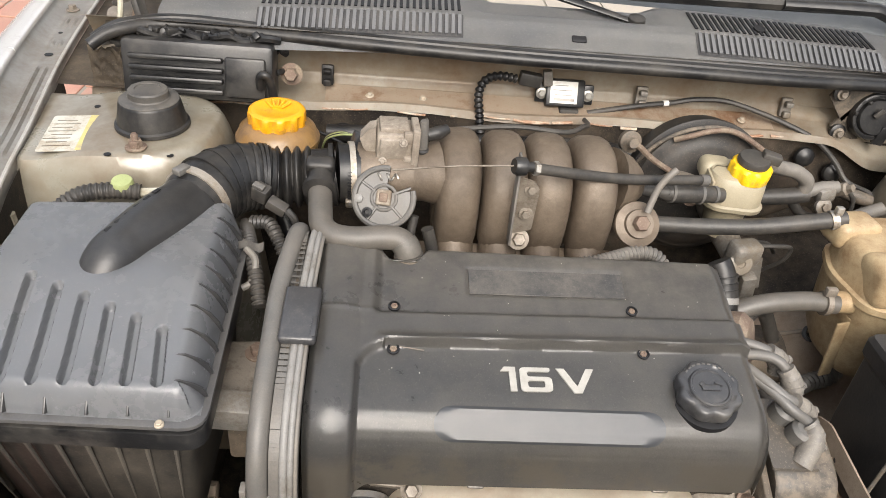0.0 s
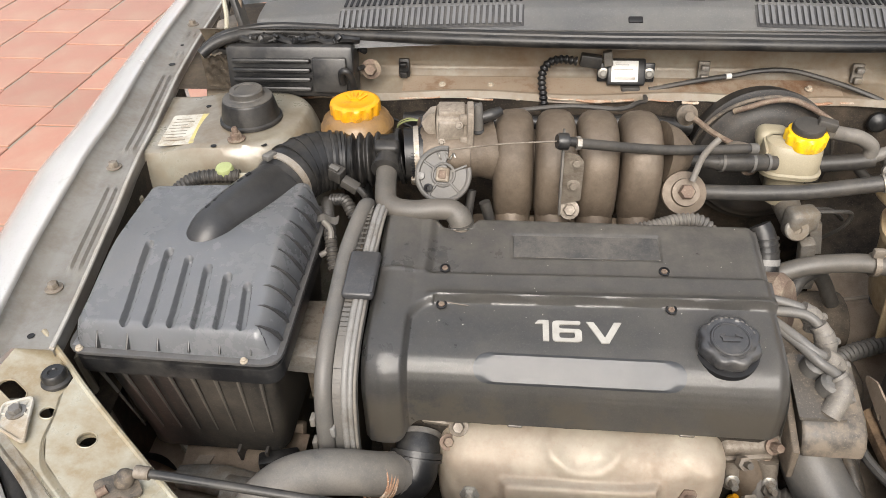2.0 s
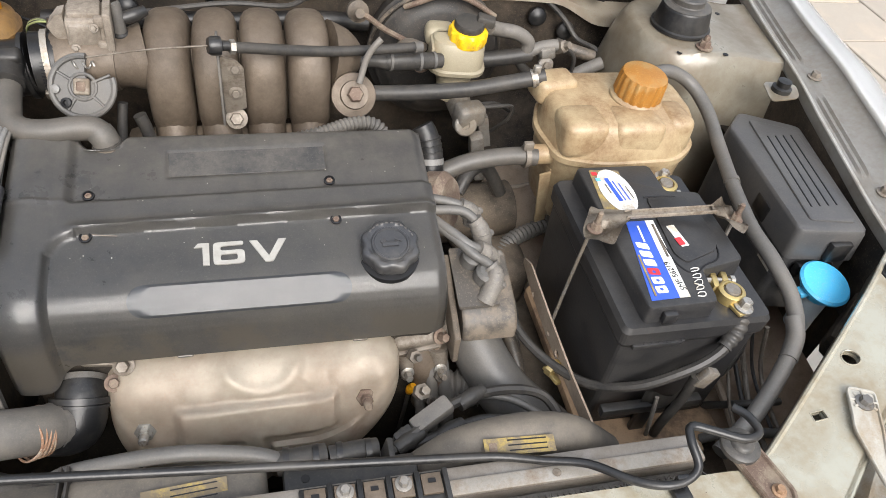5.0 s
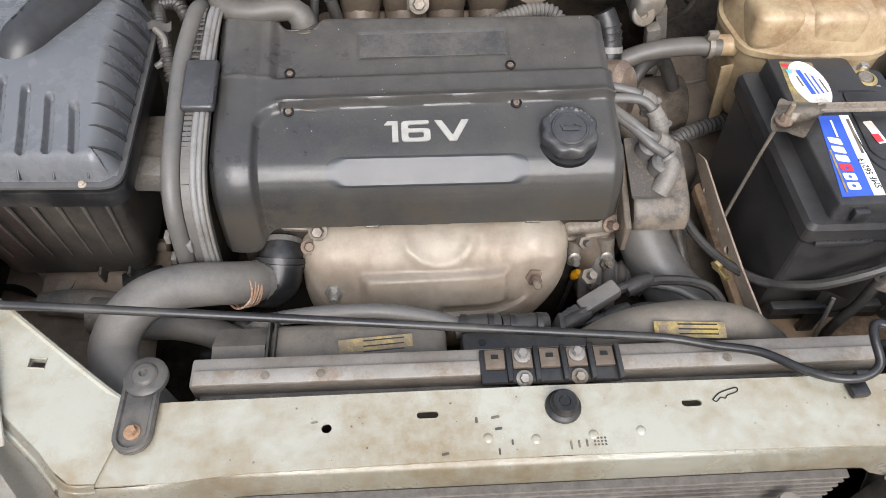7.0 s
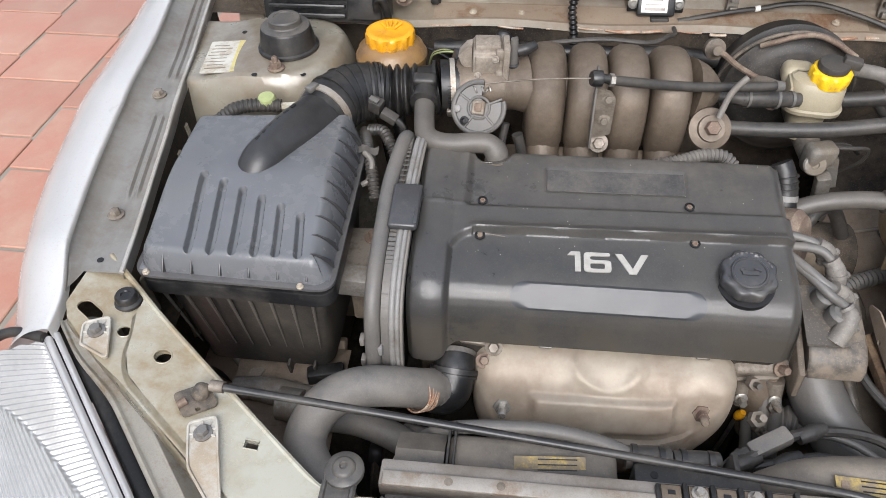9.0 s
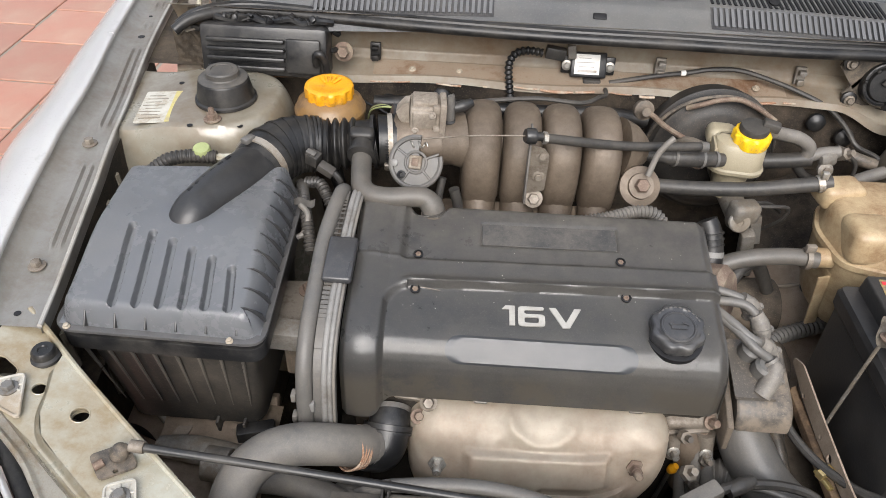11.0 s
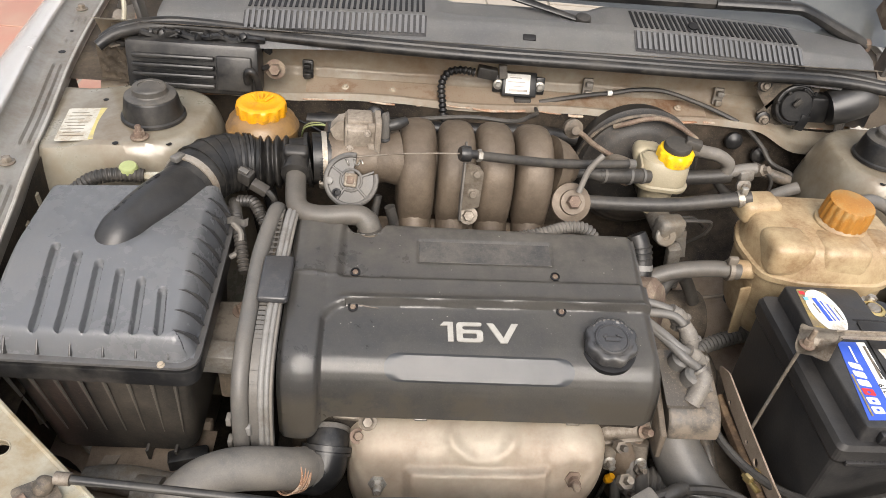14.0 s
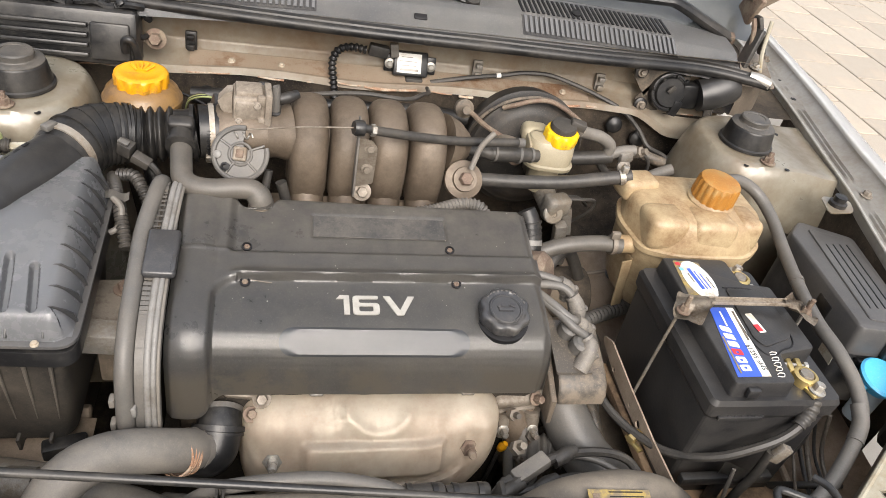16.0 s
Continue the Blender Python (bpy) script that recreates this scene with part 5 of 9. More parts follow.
part("stub_collar", lathe([(0.0105, 0), (0.0105, 0.006), (0.008, 0.008)], (-0.227, 0.715, 0.874), (0, 0, 1), 14), M_BLACK, thr)
part("sensor_stub", tube([(-0.222, 0.716, 0.898), (-0.208, 0.722, 0.900), (-0.196, 0.728, 0.903)], [0.007, 0.0085, 0.006], 12), M_BLACK, thr)
duct = thing("air_intake_bellows", (-0.4, 0.68, 0.82), "black corrugated rubber air intake bellows", "air duct")
BEND = [(-0.486, 0.622, 0.838), (-0.478, 0.643, 0.841), (-0.463, 0.668, 0.843), (-0.442, 0.685, 0.843), (-0.420, 0.694, 0.841), (-0.405, 0.698, 0.839)]
part("elbow", tube(BEND, [0.0385, 0.0405, 0.042, 0.0415, 0.039, 0.034], 36, 8), M_RUBBER, duct, "smooth rubber elbow")
bend = spline(BEND, 8)
for k, f in enumerate((0.30, 0.42, 0.53, 0.63, 0.72, 0.80, 0.87)):
    i = int(f * (len(bend) - 2))
    part("elbow_rib", tube([bend[i], bend[i] + (bend[i + 1] - bend[i]).normalized() * 0.0035], 0.0440 - 0.0007 * k, 32, 1), M_RUBBER, duct)
part("bellows", tube([(-0.414, 0.696, 0.840), (-0.400, 0.699, 0.838), (-0.378, 0.702, 0.838), (-0.356, 0.704, 0.839)], 0.0345, 40, 14, rib=(0.0128, 0.0050, 1)), M_RUBBER, duct, angle=80)
part("neck", tube([(-0.358, 0.704, 0.839), (-0.345, 0.705, 0.840), (-0.330, 0.707, 0.842)], 0.0335, 30, 4), M_RUBBER, duct)
part("neck_rib", tube([(-0.336, 0.706, 0.8415), (-0.331, 0.7065, 0.842)], 0.0392, 32, 1), M_RUBBER, duct)
part("cuff", tube([(-0.328, 0.707, 0.844), (-0.320, 0.708, 0.844), (-0.300, 0.709, 0.844)], [0.0372, 0.0368, 0.0362], 30, 4), M_RUBBER, duct)
part("port_seat", box((-0.346, 0.676, 0.866), (0.034, 0.020, 0.034), 0.006, (20, 0, 0), 3), M_RUBBER, duct)
for a, b, r in (((-0.483, 0.632, 0.841), (-0.479, 0.641, 0.842), 0.0408), ((-0.315, 0.708, 0.845), (-0.308, 0.709, 0.845), 0.0385)):
    part("hose_clamp", tube([a, b], r, 30, 1), M_RAIL, duct, "steel worm-drive hose clamp")
part("clamp_screw", box((-0.494, 0.632, 0.8810), (0.018, 0.012, 0.008), 0.002, (0, 0, 60)), M_CLAMP, duct)
part("clamp_screw", box((-0.312, 0.676, 0.822), (0.009, 0.010, 0.012), 0.002, (20, 0, 0)), M_STEEL, duct)
for k in range(22):
    a = radians(150 + 6.2 * k)
    slit = box((0, 0, 0), (0.0046, 0.0012, 0.0016), 0)
    bmesh.ops.transform(slit, matrix=Matrix.Translation((-0.3115, 0.7085 + 0.0385 * math.cos(a), 0.845 + 0.0385 * math.sin(a))) @ pose(0, 0, 0, math.degrees(a) - 90), verts=slit.verts)
    part("clamp_slit", slit, M_INK, duct, smooth=False)
part("hose_port", lathe([(0.016, 0), (0.016, 0.02), (0.019, 0.021), (0.019, 0.028), (0.014, 0.03)], (-0.345, 0.672, 0.862), (0, -0.9, -0.2), 20), M_RUBBER, duct)
bleed = thing("bypass_hose", (-0.3, 0.59, 0.80), "dusty grey rubber bypass hose bending to the engine cover", "hose")
part("hose", tube([(-0.345, 0.662, 0.856), (-0.343, 0.640, 0.852), (-0.340, 0.612, 0.846), (-0.336, 0.594, 0.841), (-0.322, 0.582, 0.838), (-0.298, 0.578, 0.838), (-0.270, 0.580, 0.840), (-0.252, 0.580, 0.839), (-0.241, 0.574, 0.832), (-0.239, 0.571, 0.815)], 0.0138, 20), M_BYPASS, bleed)
part("end_sleeve", tube([(-0.246, 0.578, 0.837), (-0.240, 0.573, 0.828), (-0.239, 0.571, 0.810), (-0.239, 0.570, 0.795)], 0.0152, 18), M_DUSTRUB, bleed)
for z in (0.826, 0.818):
    part("sleeve_ring", tube([(-0.2395, 0.5722, z), (-0.239, 0.5718, z - 0.0025)], 0.0162, 18, 1), M_WIRE, bleed)
part("spring_clip", tube([(-0.239, 0.572, 0.822), (-0.239, 0.571, 0.816)], 0.0166, 20, 1), M_COIL, bleed)
part("clip_ears", box((-0.222, 0.566, 0.820), (0.010, 0.008, 0.010), 0.002, (0, 0, 20)), M_COIL, bleed)
sensor = thing("air_temperature_sensor", (-0.41, 0.65, 0.83), "grey sensor plug in the side of the bellows", "sensor")
part("plug", box((-0.412, 0.649, 0.846), (0.019, 0.016, 0.020), 0.002, (10, 15, -20)), M_WIRE, sensor)
part("plug_latch", box((-0.413, 0.644, 0.858), (0.014, 0.008, 0.004), 0.001, (10, 15, -20)), M_LEAD, sensor)
part("tape_wrap", tube([(-0.430, 0.662, 0.853), (-0.422, 0.656, 0.850)], [0.009, 0.0085], 9, 1), M_WHITE, sensor, "scuffed white tape")
part("connector", box((-0.392, 0.636, 0.837), (0.024, 0.014, 0.013), 0.002, (10, 25, -15)), M_WIRE, sensor)
part("lead", tube([(-0.38, 0.627, 0.838), (-0.37, 0.622, 0.825), (-0.372, 0.625, 0.79), (-0.385, 0.63, 0.76)], 0.0045, 8), M_RUBBER, sensor)

# ---- air filter box ----
airbox = thing("air_filter_box", (-0.54, 0.47, 0.63), "satin black plastic air filter box with six slots", "air filter box")
LIPQ = [(-0.645, 0.350), (-0.417, 0.343), (-0.428, 0.628), (-0.657, 0.606)]


def quad(q, a, b):
    p = [Vector(c) for c in q]
    return p[0].lerp(p[1], a).lerp(p[3].lerp(p[2], a), b)


SLOTS = [((-0.594, 0.470), (-0.582, 0.362)), ((-0.566, 0.459), (-0.556, 0.362)), ((-0.539, 0.448), (-0.530, 0.362)), ((-0.513, 0.437), (-0.504, 0.362)), ((-0.487, 0.426), (-0.479, 0.362)), ((-0.461, 0.414), (-0.453, 0.362))]


def seg_dist(p, a, b):
    a, b = Vector(a), Vector(b)
    t = max(0, min(1, (p - a).dot(b - a) / (b - a).length_squared))
    return (p - a.lerp(b, t)).length


def lid_f(u, v):
    p = quad(LIPQ, u, v)
    du, dv = 0.235 * min(u, 1 - u), 0.28 * min(v, 1 - v)
    r = 0.022
    d = min(du, dv) if du > r or dv > r else r - math.hypot(r - du, r - dv)
    z = 0.803 + (0.050 - 0.021 * sstep(0.49, 0.35, p.y)) * (1 - (1 - min(1, max(0, d) / (0.026 if u > 0.5 and du < dv else 0.017))) ** 2.4)
    for a, b in SLOTS:
        z -= 0.0085 * sstep(0.0056, 0.0020, seg_dist(p, a, b))
    z += 0.004 * math.exp(-((p.y - 0.47) / 0.12) ** 2)
    return (p.x, p.y, z)


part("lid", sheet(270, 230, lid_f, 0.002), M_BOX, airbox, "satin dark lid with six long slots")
lip_poly = rounded(LIPQ, 0.022, 5)
big = [tuple(Vector(p) + (Vector(p) - Vector((-0.541, 0.48))).normalized() * 0.006) for p in lip_poly]
wide = [tuple(Vector(p) + (Vector(p) - Vector((-0.541, 0.48))).normalized() * 0.009) for p in lip_poly]
part("lid_flange", prism(wide, 0.8005, 0.8045, 0.0012), M_FUSEBOX, airbox, "thin lip of the lid")
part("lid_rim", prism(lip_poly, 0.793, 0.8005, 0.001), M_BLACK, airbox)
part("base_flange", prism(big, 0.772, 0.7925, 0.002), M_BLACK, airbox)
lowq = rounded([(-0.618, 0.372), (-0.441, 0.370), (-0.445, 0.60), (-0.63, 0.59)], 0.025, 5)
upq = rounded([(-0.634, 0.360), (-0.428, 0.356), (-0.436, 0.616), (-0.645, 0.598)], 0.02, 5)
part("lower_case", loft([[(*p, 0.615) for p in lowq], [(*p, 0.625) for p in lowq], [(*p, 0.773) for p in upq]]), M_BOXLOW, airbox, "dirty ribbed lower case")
for k in range(8):
    t = k / 7
    a, b = Vector((-0.612 + 0.160 * t, 0.367, 0.655)), Vector((-0.630 + 0.185 * t, 0.3545, 0.77))
    part("case_rib", tube([a, b], [0.0008, 0.0026], 6, 1), M_BYPASS, airbox)
for k in range(9):
    y = 0.372 + 0.028 * k
    xe = -0.4175 - 0.011 * (y - 0.343) / 0.285
    part("side_fin", loft([[(xe + a, y + w - 0.3 * (c - 0.806), c) for a, c in ((-0.024, 0.8535 - 0.021 * sstep(0.49, 0.35, y)), (-0.016, 0.8545 - 0.021 * sstep(0.49, 0.35, y)), (-0.004, 0.840 - 0.012 * sstep(0.49, 0.35, y)), (0.002, 0.822), (0.003, 0.806), (-0.012, 0.806))] for w in (-0.0008, 0.0008)]), M_FUSE, airbox, smooth=False)
for k in range(6):
    x = -0.612 + 0.034 * k
    part("front_fin", box((x, 0.3535, 0.814), (0.0022, 0.012, 0.020), 0.0006, (-40, 0, 0)), M_FUSE, airbox)
for x, y in ((-0.449, 0.3395), (-0.634, 0.346)):
    part("lid_screw", bolt((x, y, 0.8045), (0, 0, 1), 0.0032, 0.0025, washer=1.3), M_CREAM, airbox)
for x in (-0.47, -0.50):
    part("foot", box((x, 0.385, 0.60), (0.006, 0.02, 0.06), 0.002), M_BOXLOW, airbox)
snk = [(-0.546, 0.476, 0.822), (-0.534, 0.503, 0.846), (-0.522, 0.532, 0.850), (-0.508, 0.566, 0.848), (-0.494, 0.602, 0.842), (-0.486, 0.622, 0.840)]
part("snorkel", tube(snk, [0.016, 0.0240, 0.0270, 0.0285, 0.0285, 0.0300, 0.0315, 0.0330, 0.0345, 0.0355, 0.036, 0.0365], 32, 8), M_GLOSS, airbox, "glossy black outlet tube")
part("snorkel_root", box((-0.472, 0.585, 0.828), (0.06, 0.07, 0.04), 0.015, (0, 0, -25), 3), M_FUSE, airbox)
for k in range(6):
    c = Vector((-0.5365, 0.520, 0.8765)).lerp(Vector((-0.509, 0.588, 0.8800)), k / 5.0)
    part("moulded_mark", box(c, (0.0085, 0.0042, 0.0012), 0.0003, (0, 0, 63)), M_INK, airbox)

# ---- strut caps, labels and small things on the towers ----
def strut_cap(at, name_label):
    t = thing("suspension_boot", at, name_label, "strut cap", "strut caps")
    part("cap_body", lathe([(0.046, 0), (0.0455, 0.004), (0.0425, 0.006), (0.0375, 0.031), (0.0362, 0.034), (0.032, 0.0365)], at, (0, 0, 1), 44), M_RUBBER, t)
    part("cap_top", lathe([(0.036, 0.0325), (0.0362, 0.0350), (0.033, 0.0368), (0.0262, 0.0375), (0.0248, 0.039), (0.0244, 0.046), (0.0225, 0.048), (0.016, 0.0484), (0.0155, 0.0472), (0.004, 0.0474)], at, (0, 0, 1), 44), M_DUSTRUB, t, "dust-filmed stepped top")
    return t


capl = strut_cap((-0.568, 0.778, 0.859), "dusty black rubber strut cap on the wheel-arch shelf")
copy_thing(capl, Matrix.Translation((0.560, 0.778, 0.859)))
for s in (1, -1):
    st = thing("strut_stud", (s * 0.571, 0.716, 0.852), "rusty threaded strut stud with nut", "stud", "strut studs")
    part("nut", bolt((s * 0.571, 0.716, 0.858), (0, 0, 1), 0.0085, 0.009, washer=1.5), M_RUST, st)
    part("stud", lathe([(0.0045, 0), (0.0045, 0.013), (0.003, 0.015)], (s * 0.571, 0.716, 0.862), (0, 0, 1), 10), M_RUST, st)
tag = thing("paper_sticker", (-0.66, 0.715, 0.866), "faded white and yellow paper sticker on the strut tower", "sticker")
tm = pose(-0.664, 0.752, 0.8530, 0, -1.5, 7)
b = plate(rrect(0, 0, 0.054, 0.094, 0.003, 2), (), 0, 0.0006)
bmesh.ops.transform(b, matrix=tm, verts=b.verts)
part("sheet", b, M_PAPER, tag, smooth=False)
b = box((0.0225, 0.0, 0.0005), (0.010, 0.092, 0.0004), 0)
bmesh.ops.transform(b, matrix=tm, verts=b.verts)
part("yellow_strip", b, M_PALEY, tag, smooth=False)
for k in range(8):
    b = box((-0.006 - 0.002 * (k % 3), -0.034 + 0.0095 * k, 0.0005), (0.032 - 0.008 * (k % 2), 0.0016, 0.0003), 0)
    bmesh.ops.transform(b, matrix=tm, verts=b.verts)
    part("print_bar", b, M_PAINT, tag, smooth=False)
nub = thing("service_valve_cap", (-0.568, 0.652, 0.84), "pale green service cap on an air-conditioning pipe", "cap")
part("cap", lathe([(0.012, 0), (0.0125, 0.004), (0.0125, 0.009), (0.011, 0.012), (0.003, 0.0125)], (-0.570, 0.655, 0.838), (0, -0.15, 1), 18), M_GREEN, nub)
part("pipe", tube([(-0.66, 0.628, 0.80), (-0.62, 0.640, 0.832), (-0.585, 0.648, 0.838), (-0.55, 0.652, 0.836)], 0.0095, 10, 6, rib=(0.006, 0.001)), M_WIRE, nub)
part("metal_pipe", tube([(-0.56, 0.652, 0.834), (-0.50, 0.66, 0.835), (-0.47, 0.675, 0.833)], 0.006, 8), M_PAINTF, nub)
ecu = thing("ribbed_control_box", (-0.53, 0.905, 0.83), "black ribbed plastic control box on the bulkhead", "control box")
part("housing", box((-0.533, 0.905, 0.883), (0.205, 0.05, 0.080), 0.008, (-12, 0, 0)), M_BLACK, ecu)
for k in range(4):
    part("rib", box((-0.560, 0.8785 - 0.003 * k, 0.907 - 0.014 * k), (0.125, 0.010, 0.0075), 0.003, (-12, 0, 0)), M_BLACK, ecu)
part("raised_panel", box((-0.468, 0.876, 0.885), (0.055, 0.008, 0.055), 0.004, (-12, 0, 0)), M_BLACK, ecu)
part("cable_loop", tube([(-0.447, 0.870, 0.875), (-0.446, 0.865, 0.893), (-0.438, 0.863, 0.897), (-0.432, 0.866, 0.885), (-0.430, 0.872, 0.86)], 0.006, 10), M_RUBBER, ecu)
part("sealant", tube([(-0.63 + 0.012 * k, 0.915 + 0.003 * math.sin(k * 2.3), 0.926 + 0.003 * math.sin(k * 1.3)) for k in range(18)], 0.006, 8, 2), M_RUBBER, ecu, "lumpy black sealant")
part("wall_stud", bolt((-0.412, 0.925, 0.875), (0, -1, 0.3), 0.010, 0.012), M_RUST, ecu)

# ---- power steering reservoir ----
ps = thing("steering_fluid_reservoir", (-0.416, 0.807, 0.75), "amber power steering reservoir with a yellow cap", "reservoir")
P = (-0.416, 0.807, 0.0)
part("bowl", lathe([(0.030, 0.76), (0.044, 0.78), (0.052, 0.81), (0.0535, 0.832), (0.0555, 0.8335), (0.0555, 0.8385), (0.0535, 0.8405), (0.050, 0.850), (0.041, 0.857), (0.034, 0.860)], P, (0, 0, 1), 44), M_AMBER, ps)
part("cap", lathe([(0.0365, 0.855), (0.038, 0.857), (0.038, 0.872), (0.0365, 0.8755), (0.033, 0.8775), (0.029, 0.878), (0.025, 0.8765), (0.006, 0.875)], P, (0, 0, 1), 96, lobes=(12, 0.003, 0.856, 0.874)), M_YELLOW, ps, "yellow ribbed screw cap")
for k in range(5):
    a = radians(50 + 20 * k)
    part("cap_ray", tube([(P[0] + 0.008 * math.cos(a), P[1] + 0.004 * math.sin(a), 0.8765), (P[0] + 0.024 * math.cos(a), P[1] + 0.022 * math.sin(a), 0.879)], 0.0022, 6, 1), M_YELLOW, ps)
part("supply_hose", tube([(-0.416, 0.80, 0.765), (-0.41, 0.79, 0.72), (-0.39, 0.76, 0.68)], 0.012, 10), M_RUBBER, ps)

# ---- brakes ----
boost = thing("brake_booster", (0.21, 0.87, 0.68), "dusty black brake servo drum on the bulkhead", "brake booster")
part("drum", lathe([(0.103, 0), (0.105, 0.02), (0.105, 0.03), (0.109, 0.032), (0.109, 0.038), (0.101, 0.044), (0.099, 0.050), (0.094, 0.052), (0.088, 0.060), (0.074, 0.068), (0.066, 0.068), (0.05, 0.078), (0.03, 0.08)], (0.207, 0.915, 0.751), (0, -1, 0.12), 64), M_DRUM, boost)
part("servo_pipe", tube([(0.080, 0.838, 0.842), (0.091, 0.838, 0.837), (0.118, 0.84, 0.816), (0.166, 0.84, 0.790)], 0.0045, 8), M_RUST, boost)
part("check_valve", lathe([(0.016, 0), (0.016, 0.010), (0.010, 0.014), (0.007, 0.022)], (0.076, 0.852, 0.840), (0.1, -1, 0.3), 18), M_COIL, boost)
part("rim_bead", tube([(0.207 + 0.107 * math.cos(a), 0.880 - 0.012 * math.sin(a), 0.755 + 0.107 * math.sin(a)) for a in [math.pi * q / 24 for q in range(25)]], 0.003, 8, raw=True), M_COIL, boost)
mc = thing("brake_fluid_reservoir", (0.215, 0.775, 0.73), "ivory brake fluid reservoir with a yellow cap", "reservoir")
rp = [[(*p, z) for p in rrect(0.214, 0.780 + dy, w, d, 0.026 if w > 0.055 else 0.020, 6, -8)] for z, w, d, dy in ((0.742, 0.044, 0.046, 0), (0.77, 0.050, 0.052, 0), (0.791, 0.058, 0.058, 0), (0.7945, 0.084, 0.076, 0), (0.800, 0.085, 0.077, 0), (0.8025, 0.079, 0.071, 0), (0.832, 0.078, 0.070, 0.002), (0.8395, 0.072, 0.064, 0.003), (0.843, 0.058, 0.05, 0.004))]
part("tank", loft(rp), M_IVORY, mc)
part("tank_shoulder", box((0.192, 0.806, 0.829), (0.044, 0.040, 0.030), 0.012, (0, 0, -8), 4), M_IVORY, mc)
part("level_rib", box((0.1745, 0.776, 0.822), (0.004, 0.050, 0.030), 0.0015, (0, 0, -8)), M_IVORY, mc)
part("cap", lathe([(0.027, 0), (0.0285, 0.003), (0.0285, 0.017), (0.025, 0.021), (0.019, 0.0215)], (0.224, 0.772, 0.838), (0, -0.1, 1), 72, lobes=(10, 0.0025, 0.002, 0.019)), M_LEMON, mc, "bright yellow ribbed cap")
part("level_sensor", lathe([(0.021, 0.021), (0.022, 0.026), (0.020, 0.031), (0.004, 0.032)], (0.224, 0.772, 0.838), (0, -0.1, 1), 28), M_WIRE, mc)
part("sensor_plug", box((0.248, 0.772, 0.868), (0.026, 0.018, 0.014), 0.003, (0, 10, -15)), M_WIRE, mc)
part("cylinder", tube([(0.218, 0.84, 0.752), (0.222, 0.78, 0.742), (0.226, 0.715, 0.730)], [0.02, 0.02, 0.016], 18), M_CAST, mc, "cast brake master cylinder")
part("cylinder_nose", box((0.226, 0.712, 0.752), (0.044, 0.030, 0.034), 0.008, (0, 0, 12), 3), M_CAST, mc)
part("cylinder_end", lathe([(0.0165, -0.02), (0.0165, 0.004), (0.0145, 0.006), (0.006, 0.0065), (0.005, 0.005)], (0.219, 0.700, 0.742), (-0.1, -0.9, 0.45), 24), M_CAST, mc)
part("cylinder_leg", loft([[(x, 0.715 + dy, z) for x, z in ((0.240, 0.745), (0.258, 0.742), (0.270, 0.690), (0.256, 0.688))] for dy in (0, 0.016)]), M_CAST, mc)
for k, pts in enumerate(([(0.248, 0.715, 0.762), (0.268, 0.712, 0.765), (0.292, 0.716, 0.760), (0.290, 0.72, 0.735), (0.275, 0.74, 0.70)], [(0.245, 0.745, 0.745), (0.28, 0.755, 0.74), (0.32, 0.79, 0.70)])):
    part("brake_pipe", tube(pts, 0.003, 8), M_WIRE, mc)

# ---- vacuum hose to the expansion tank side ----
vac = thing("vacuum_hose", (0.2, 0.68, 0.80), "long dusty black braided hose across the bay", "hose")
part("hose", tube([(0.075, 0.69, 0.806), (0.13, 0.68, 0.812), (0.20, 0.668, 0.824), (0.26, 0.662, 0.838), (0.305, 0.66, 0.848)], 0.0105, 14), M_WIRE, vac)
part("clip", tube([(0.287, 0.661, 0.8435), (0.295, 0.6605, 0.846)], 0.0125, 16, 1), M_STEEL, vac)
part("clip_ears", box((0.291, 0.658, 0.860), (0.010, 0.008, 0.012), 0.002), M_STEEL, vac)

# ---- expansion tank ----
tank = thing("coolant_expansion_tank", (0.40, 0.61, 0.68), "yellowed plastic coolant expansion tank", "coolant tank")
fp = rounded([(0.292, 0.63), (0.303, 0.555), (0.36, 0.538), (0.47, 0.540), (0.512, 0.575), (0.512, 0.66), (0.46, 0.69), (0.315, 0.69)], 0.020, 5)
cen = Vector((0.40, 0.612))


def scaled(k, dx=0.0, dy=0.0):
    return [tuple(cen + (Vector(p) - cen) * k + Vector((dx, dy))) for p in fp]


part("lower_half", loft([[(*p, 0.672) for p in scaled(0.80)], [(*p, 0.687) for p in scaled(0.88)], [(*p, 0.782) for p in scaled(0.968)]]), M_TANK, tank)
part("seam", loft([[(*p, 0.781) for p in scaled(0.98)], [(*p, 0.783) for p in scaled(1.012)], [(*p, 0.791) for p in scaled(1.012)], [(*p, 0.793) for p in scaled(0.98)]]), M_TANK, tank)
part("upper_half", loft([[(*p, 0.792) for p in scaled(0.965)], [(*p, 0.815) for p in scaled(0.94, 0, 0.004)], [(*p, 0.828) for p in scaled(0.915, 0, 0.006)], [(*p, 0.8355) for p in scaled(0.87, 0, 0.007)], [(*p, 0.8385) for p in scaled(0.80, 0, 0.008)]]), M_TANK, tank)
part("spout_block", box((0.322, 0.664, 0.830), (0.060, 0.045, 0.035), 0.01, (0, 0, 8), 3), M_TANK, tank)
for x, w, y in ((0.336, 0.062, 0.580), (0.409, 0.074, 0.577), (0.471, 0.042, 0.586)):
    part("moulded_lobe", box((x, y, 0.8150), (w, 0.062, 0.052), 0.013, (-3, 0, 0), 4), M_TANK, tank, "moulded lobe of the tank")
part("neck", lathe([(0.037, 0), (0.037, 0.006), (0.030, 0.012)], (0.427, 0.622, 0.834), (0.05, -0.05, 1), 32), M_TANK, tank)
